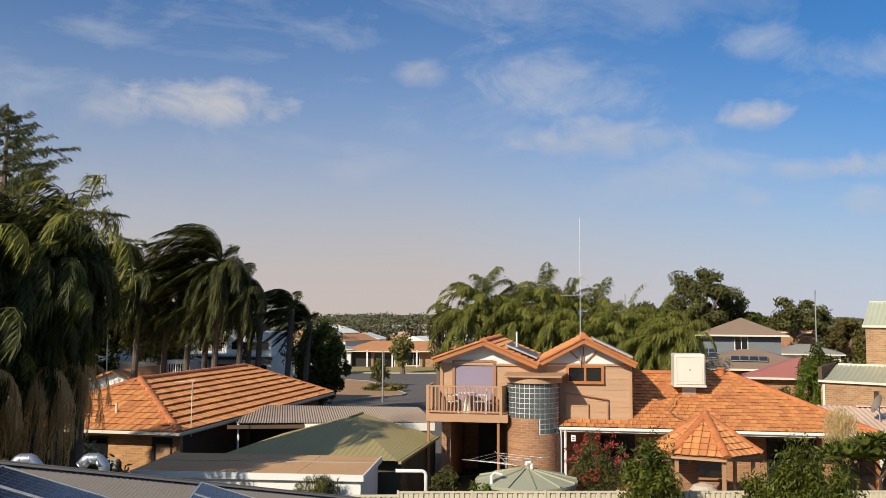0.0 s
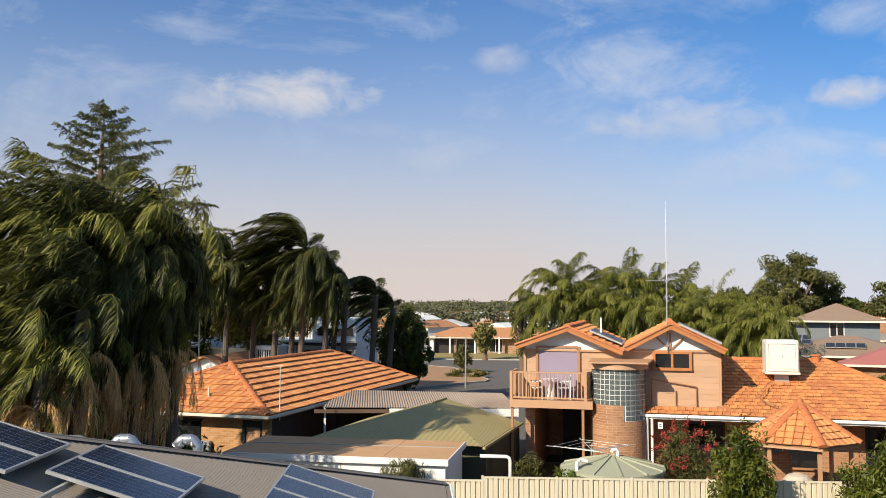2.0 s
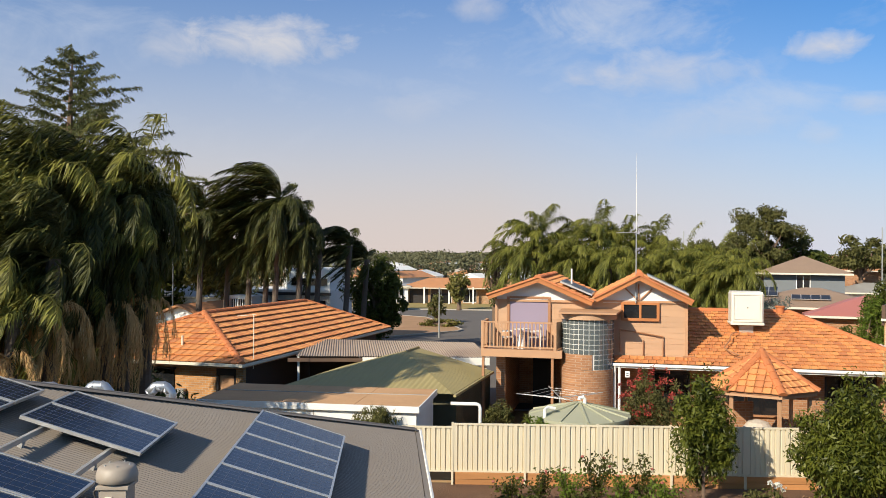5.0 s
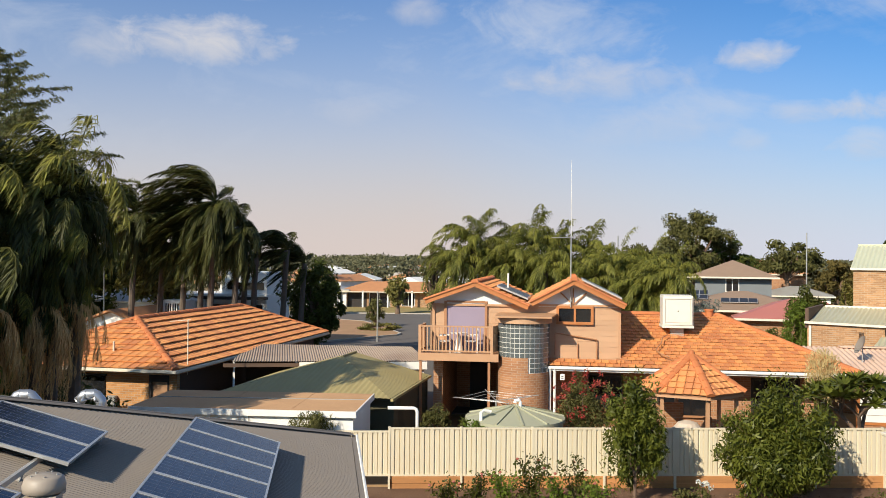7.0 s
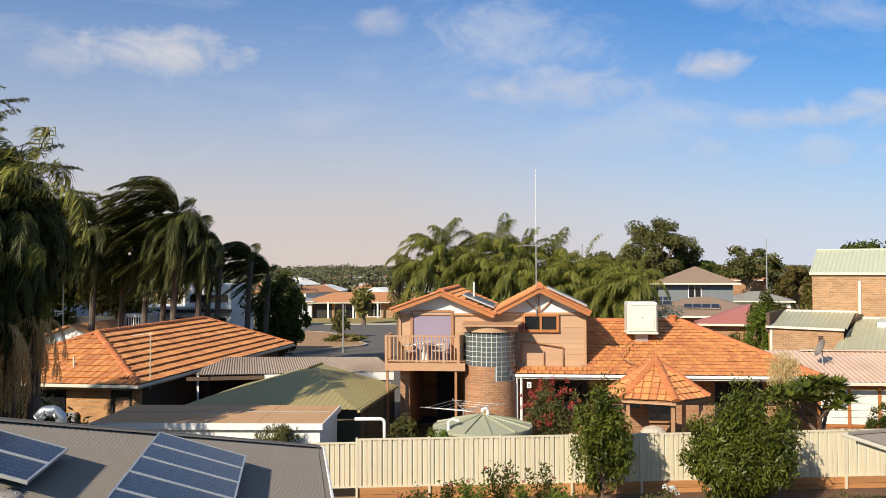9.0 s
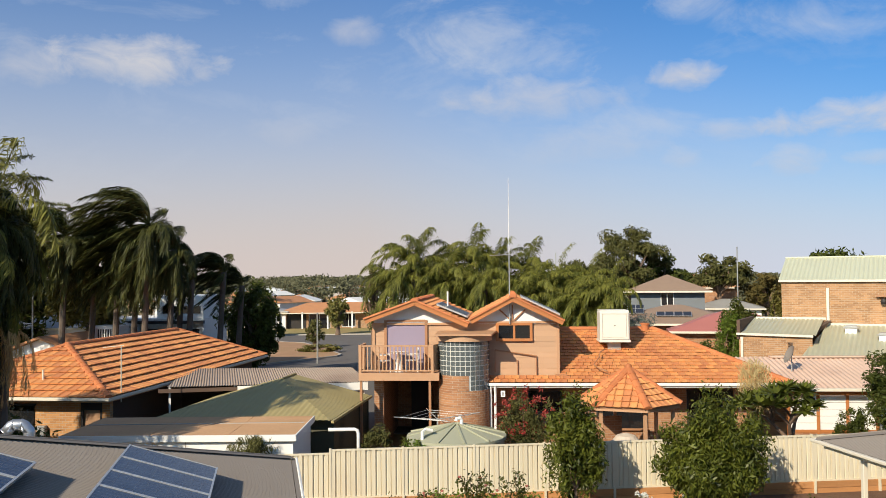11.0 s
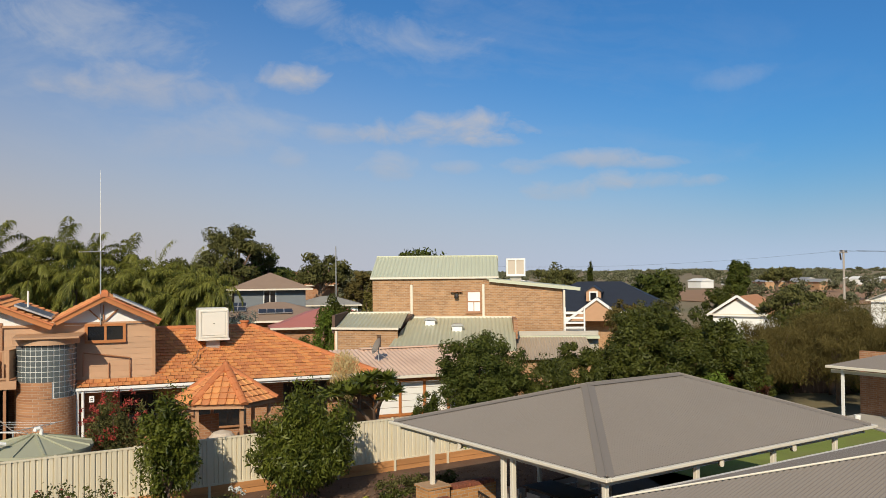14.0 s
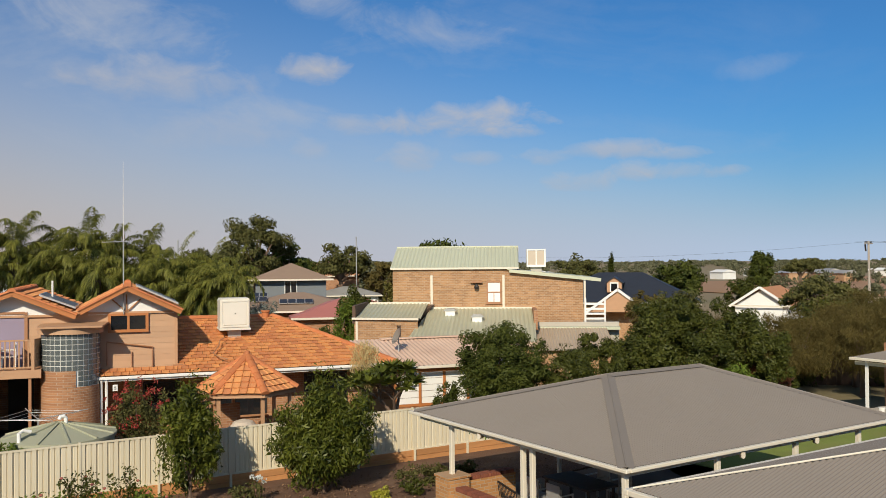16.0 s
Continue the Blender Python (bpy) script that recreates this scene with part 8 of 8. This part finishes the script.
for k, (x, y, h, lf, lb) in enumerate((
    (4.0, 21.3, 0.5, "yellow", "low yellow-green shrub at the bed's edge"), (5.6, 21.6, 0.5, "mid", "low green plant in the mulch"), (6.4, 20.9, 0.45, "bright", "low green groundcover by the lawn"),
    (10.2, 21.2, 0.6, "mid", "small green plant in the mulch"), (8.6, 17.9, 0.5, "bright", "low green shrub beside the pavilion pier"), (10.6, 21.9, 0.9, "olive", "thin shrub in the mulch"),
    (5.9, 22.6, 0.7, "olive", "thin garden plant by the fence"), (9.3, 21.3, 0.4, "yellow", "small yellowing plant in the mulch"))):
    tree("garden_plant", (x, y, 0), h * 0.5, (h * 0.8, h * 0.6, h * 0.5), 700, lf, lb, "plant", 0.05, 22, 0.015, 80 + k, narrow=0.45, hollow=0.2)


for k, (x, y, h, lf, lb) in enumerate((
    (0.0, 21.4, 0.7, "mid", "leafy green bush in the garden bed"), (0.75, 21.2, 0.55, "bright", "low fresh green bush in the bed"), (1.45, 21.5, 0.8, "mid", "leafy green bush in the garden bed"),
    (2.1, 21.2, 0.5, "yellow", "yellow-green groundcover in the bed"), (2.7, 21.6, 0.65, "bright", "low fresh green bush in the bed"), (3.3, 21.1, 0.5, "yellow_olive", "yellowing low bush in the bed"),
    (-0.7, 21.3, 0.6, "olive", "grey-green bush in the bed"), (4.7, 21.9, 0.5, "yellow", "yellow-green groundcover in the bed"), (7.2, 21.4, 0.4, "bright", "low fresh green bush in the bed"),
    (5.2, 20.9, 0.45, "yellow_olive", "yellowing low bush in the bed"), (11.4, 22.3, 0.6, "olive", "grey-green bush in the bed"), (12.6, 22.6, 0.5, "olive", "thin dry bush in the bed"))):
    tree("garden_bush", (x, y, 0), h * 0.5, (h * 0.75, h * 0.6, h * 0.5), 900, lf, lb, "shrub", 0.05, 24, 0.015, 300 + k, narrow=0.45, hollow=0.2)


def agapanthus():
    a = thing("agapanthus", (6.15, 22.3, 0), "agapanthus with spent white flower heads", "plant")
    rng = np.random.default_rng(41)
    n = 160
    t = rng.uniform(0, 6.283, n)
    ax = unit(np.stack([np.cos(t), np.sin(t), np.full(n, 0.7)], 1)) * 0.2
    quads_mesh("strap_leaves", ax.copy(), ax, unit(np.cross(ax, [0, 0, 1.0])) * 0.02, LEAF["mid"], a)
    for k in range(5):
        x, y, h = rng.uniform(-0.35, 0.35), rng.uniform(-0.2, 0.2), rng.uniform(0.65, 0.95)
        made("stalk", lambda bm: tube(bm, [(x * 0.4, y, 0), (x, y, h)], 0.01, 5), LEAF["olive"], a)
        leaves("flower_head", 42 + k, 60, (x, y, h), (0.1, 0.1, 0.09), LEAF["white"], a, 0.03, 10, 0.3, 0.5)


agapanthus()
tree("climber", (0.35, 25.1, 0), 1.55, (0.55, 0.35, 0.35), 900, "bright", "light green climber on the tank pipe", "plant", 0.06, 20, 0.02, 90)
tree("garden_shrub", (-1.0, 28.6, 0), 0.9, (0.75, 0.6, 0.8), 2200, "olive", "grey-green shrub in the neighbour's yard", "shrub", 0.07, 30, 0.04, 91)
tree("garden_shrub", (0.3, 28.3, 0), 0.8, (0.5, 0.5, 0.7), 1200, "mid", "strappy shrub in the neighbour's yard", "shrub", 0.14, 24, 0.04, 92, narrow=0.12)
tree("garden_shrub", (15.0, 28.6, 0), 1.3, (0.7, 0.5, 0.8), 2200, "dark", "rose shrub against the white panels", "shrub", 0.07, 30, 0.04, 93)
tree("hedge_shrub", (-11.5, 24.5, 0), 1.6, (2.2, 1.2, 1.4), 6000, "dark", "dark shrubs under the palms", "shrub", 0.1, 60, 0.06, 94)
for x, y, h, sd in ((-17.5, 24.5, 1.7, 401), (-19.0, 29.5, 2.0, 402), (-20.5, 34.0, 2.2, 403), (-13.5, 23.2, 1.4, 404), (-18.5, 38.5, 2.0, 405)):
    tree("hedge_shrub", (x, y, 0), h * 0.85, (2.4, 1.3, h * 0.8), 6000, "dark", "dark undergrowth beneath the palms", "shrub", 0.1, 60, 0.06, sd)
tree("hedge_shrub", (-15.0, 27.5, 0), 1.8, (3.0, 1.4, 1.7), 8000, "dark", "dark undergrowth beneath the palms", "shrub", 0.12, 70, 0.06, 95)

# trees farther off ------------------------------------------------------


def gum(at, cz, radii, n, leaf, label, seed, size=0.2, clumps=60, low=-1.0, spread=0.25):
    return tree("gum_tree", at, cz, radii, n, leaf, label, "tree", size, clumps, 0.25, seed, narrow=0.4, droop=0.4, spread=spread, low=low, hollow=0.5)


GUM = "spreading olive-green gum tree"
gum((20.2, 76.0, 0), 7.6, (4.0, 3.5, 3.2), 15000, "olive", GUM, 101, 0.15, 46, -1.0, 0.2)
gum((16.4, 73.0, 0), 6.0, (3.4, 3.0, 2.6), 11000, "olive", GUM, 102, 0.15, 44, -1.0, 0.2)
gum((23.4, 78.0, 0), 6.0, (2.8, 3.0, 2.3), 6000, "dark", GUM, 103)
gum((31.6, 85.0, 0), 6.2, (3.6, 3.0, 2.2), 6500, "olive", "spreading gum tree with a flat crown", 104, low=-0.2)
gum((27.8, 86.0, 0), 5.0, (2.6, 2.5, 2.2), 4500, "dark", GUM, 105)
gum((36.0, 84.0, 0), 4.6, (2.8, 2.5, 2.0), 4500, "brown", "reddish-leaved tree behind the houses", 106)
gum((2.6, 66.0, 0), 6.6, (2.3, 2.3, 2.0), 5000, "olive", "round-headed olive tree behind the palms", 107)
gum((-2.2, 62.0, 0), 5.2, (1.4, 1.4, 2.4), 1500, "olive", "thin grey-leaved tree at the palms' edge", 108, 0.15)
gum((13.0, 66.0, 0), 4.8, (4.5, 3.0, 2.6), 9000, "dark", "dark tree mass behind the tiled house", 109)
gum((6.0, 64.0, 0), 4.4, (5.5, 3.0, 2.8), 10000, "dark", "dark tree mass behind the palms", 110)
gum((-7.6, 98.0, 0), 2.6, (1.5, 1.5, 1.9), 2600, "yellow_olive", "leafy street tree on the verge", 111)
gum((-8.2, 79.0, 0), 1.55, (0.95, 0.95, 1.25), 2600, "olive", "bushy young tree on the earth island", 112, 0.1)
gum((-15.3, 96.0, 0), 2.6, (1.6, 1.4, 1.9), 3000, "dark", "street shrub before the verandah", 113)
gum((-7.2, 74.6, 0), 0.4, (2.2, 1.0, 0.4), 2500, "yellow_olive", "low dry groundcover on the earth island", 114, 0.1)
gum((-9.8, 56.5, 0), 3.6, (2.1, 2.0, 3.2), 9000, "dark", "dark dense tree beyond the carport", 115, 0.16)
gum((-19.6, 54.5, 0), 5.4, (3.4, 2.2, 2.2), 9000, "yellow_olive", "yellow-green tree behind the palms", 116, 0.2)
gum((-27.0, 55.0, 0), 5.0, (6.0, 3.0, 4.0), 11000, "dark", "dark trees behind the palms", 118, 0.22)
tree("conifer_shrub", (16.6, 43.4, 0), 2.6, (0.95, 0.95, 2.2), 6000, "bright", "upright bright green conifer by the brick wing", "shrub", 0.1, 60, 0.1, 120, narrow=0.2)
tree("leafy_tree", (17.6, 44.6, 0), 3.6, (1.35, 1.2, 1.6), 5500, "mid", "round green tree beside the brick house", "tree", 0.12, 50, 0.1, 121)
tree("conifer_shrub", (20.0, 45.4, 0), 3.6, (0.5, 0.5, 2.4), 2600, "yellow_olive", "slim yellow-green conifer beside the brick house", "shrub", 0.1, 40, 0.08, 122)
tree("leafy_shrub", (15.6, 44.5, 0), 2.2, (1.1, 0.8, 0.9), 2500, "dark", "dark shrub before the red roof", "shrub", 0.1, 40, 0.08, 123)
tree("blue_spruce", (12.7, 46.2, 0), 3.6, (1.0, 0.9, 1.2), 1500, "grey", "sparse blue-grey conifer behind the roof", "tree", 0.14, 40, 0.06, 124, narrow=0.12)
gum((32.0, 62.0, 0), 6.4, (3.2, 2.6, 2.2), 5000, "dark", "dark tree rising behind the brick house", 125, 0.2)
gum((40.0, 46.5, 0), 3.1, (1.6, 1.5, 1.2), 4500, "brown", "scrubby tree by the landing", 126, 0.12)
gum((57.0, 62.0, 0), 4.35, (2.7, 2.5, 2.0), 8000, "dark", "dark bushy tree behind the black roof", 127, 0.2)
gum((62.0, 85.0, 0), 5.0, (3.4, 3.0, 2.4), 5000, "olive", "pale olive tree in the distance", 128, 0.22)
gum((65.5, 62.0, 0), 2.9, (2.6, 2.0, 2.2), 5000, "mid", "green tree beside the white gable", 129, 0.16)
gum((94.6, 86.9, 0), 5.0, (2.0, 2.0, 3.0), 6000, "dark", "dark pine standing over the plain", 130, 0.25)
gum((111.0, 94.0, 0), 5.0, (3.0, 2.6, 1.7), 3500, "olive", "gum tree with a high flat crown", 131, 0.25, low=0.0)
gum((117.0, 97.0, 0), 5.4, (2.6, 2.6, 1.6), 3000, "olive", "gum tree with a high flat crown", 132, 0.25, low=0.0)
tree("cypress", (87.0, 110.5, 0), 5.0, (0.55, 0.55, 3.3), 2500, "dark", "slim dark cypress spire", "tree", 0.2, 50, 0.12, 133, hollow=0.2)
gum((48.0, 38.5, 0), 3.9, (3.4, 2.6, 1.6), 7000, "olive", "olive-grey tree behind the shade tree", 134, 0.16)
gum((44.0, 34.0, 0), 2.8, (3.6, 3.0, 1.6), 8000, "mid", "mixed green trees behind the shade tree", 135, 0.16)


def far_woods():
    """Scattered woodland out to the skyline, with roofs between."""
    rng = np.random.default_rng(77)
    cen, ax, sd = [], [], []
    for k in range(2300):
        d = 105 * (2600 / 105) ** rng.uniform(0, 1) ** 0.85
        a = radians(rng.uniform(-36, 72))       # to the right of +y
        x, y = d * math.sin(a), d * math.cos(a)
        if d < 200 and (-25 < x < 14 and y < 128):
            continue
        if 110 < d < 260 and x > 0.6 * d and rng.uniform() < 0.85:
            continue
        if d < 420 and -0.32 < x / y < 0.0 and rng.uniform() < 0.7:
            continue
        if d < 125 and x > 20 and rng.uniform() < 0.6:
            continue
        if x > 0.45 * d and d < 1000 and rng.uniform() < 0.55:
            continue
        g = ground_height(x, y)
        h = rng.uniform(2.6, 7.6) * (0.72 if x > 0.4 * d else 1.0) * (1 + min(1.0, max(0, d - 200) / 900) * 0.75)
        w = h * rng.uniform(0.55, 1.1) * (1 if d < 500 else 1.8)
        n = 620 if d < 300 else 300 if d < 700 else 110
        p, _, _ = clumped(rng, n, (w, w * 0.8, h * 0.47), 14, 0.42, 0.25)
        cen.append(p + np.array([x, y, g + h * 0.5]))
        s = max(0.3, d * 0.0011)
        e = unit(rng.normal(size=(n, 3)))
        ax.append(e * s), sd.append(unit(np.cross(e, rng.normal(size=(n, 3)))) * s * 0.7)
    t = thing("far_woods", (0, 0, 0), "olive woodland scattered out to the skyline, haze put into its colour", "trees", kind="stuff")
    bpy.data.objects.remove(t)
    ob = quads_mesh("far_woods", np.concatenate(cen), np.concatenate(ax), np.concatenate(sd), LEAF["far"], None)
    tagged(ob, "olive woodland scattered out to the skyline, haze put into its colour", "trees", kind="stuff")
    # far roofs
    for k in range(135):
        d = rng.uniform(130, 420)
        a = radians(rng.uniform(-15, 62) if k < 90 else rng.uniform(-17, -1))
        x, y = d * math.sin(a), d * math.cos(a)
        if d < 220 and -30 < x < 12 and y < 130:
            continue
        if d < 290 and a > 0.3:
            continue
        w = rng.uniform(7, 15)
        k = k - 1 if k % 3 == 2 and a > 0.2 else k
        h = thing("far_house", (x, y, ground_height(x, y)), ("far white house with a pale roof", "far house with a grey roof", "far house with a red roof")[k % 3], "house", "far houses", turn=rng.uniform(-40, 10))
        boxes("wall", "white" if k % 3 != 1 else "brick_buff", h, (-w / 2, w / 2, -3, 3, -0.5, 2.6))
        made("roof", lambda bm: prism(bm, [(-3.4, 2.6), (3.4, 2.6), (0, 3.6)], -w / 2 - 0.3, w / 2 + 0.3), ("white", "galv", "far_terracotta")[k % 3], h)
        bpy.context.view_layer.update()
        h.children[-1].matrix_basis = pose(0, 0, 0, 0, 0, 90)


far_woods()


def bark_chips():
    """Bark and leaf litter strewn over the garden bed."""
    rng = np.random.default_rng(55)
    n = 9000
    x, y = rng.uniform(-1, 17, n), rng.uniform(17, 24, n)
    keep = (y < 24.0 + 0.063 * x - 0.5) & ~((x > 10.5) & (y < 21.2)) & ~((x > 6.3) & (x < 9.2) & (y < 21.0)) & ~((x < 0.5) & (y < 20))
    x, y = x[keep], y[keep]
    n = len(x)
    e = unit(np.stack([rng.normal(size=n), rng.normal(size=n), rng.normal(size=n) * 0.35], 1))
    s = rng.uniform(0.02, 0.06, (n, 1))
    c = np.stack([x, y, np.full(n, 0.085) + rng.uniform(0, 0.03, n)], 1)
    ob = quads_mesh("bark_chips", c, e * s, unit(np.cross(e, rng.normal(size=(n, 3)) * 0.4 + np.array([0, 0, 1.0]))) * s * 0.4, LEAF["chips"], None)
    tagged(ob, "brown bark chips and dry leaves strewn over the bed", "mulch", kind="stuff")


LEAF["chips"] = leaf_mat("bark chips", (0.06, 0.03, 0.016), (0.32, 0.2, 0.12), 0.95, 0.1, 0.0)
bark_chips()
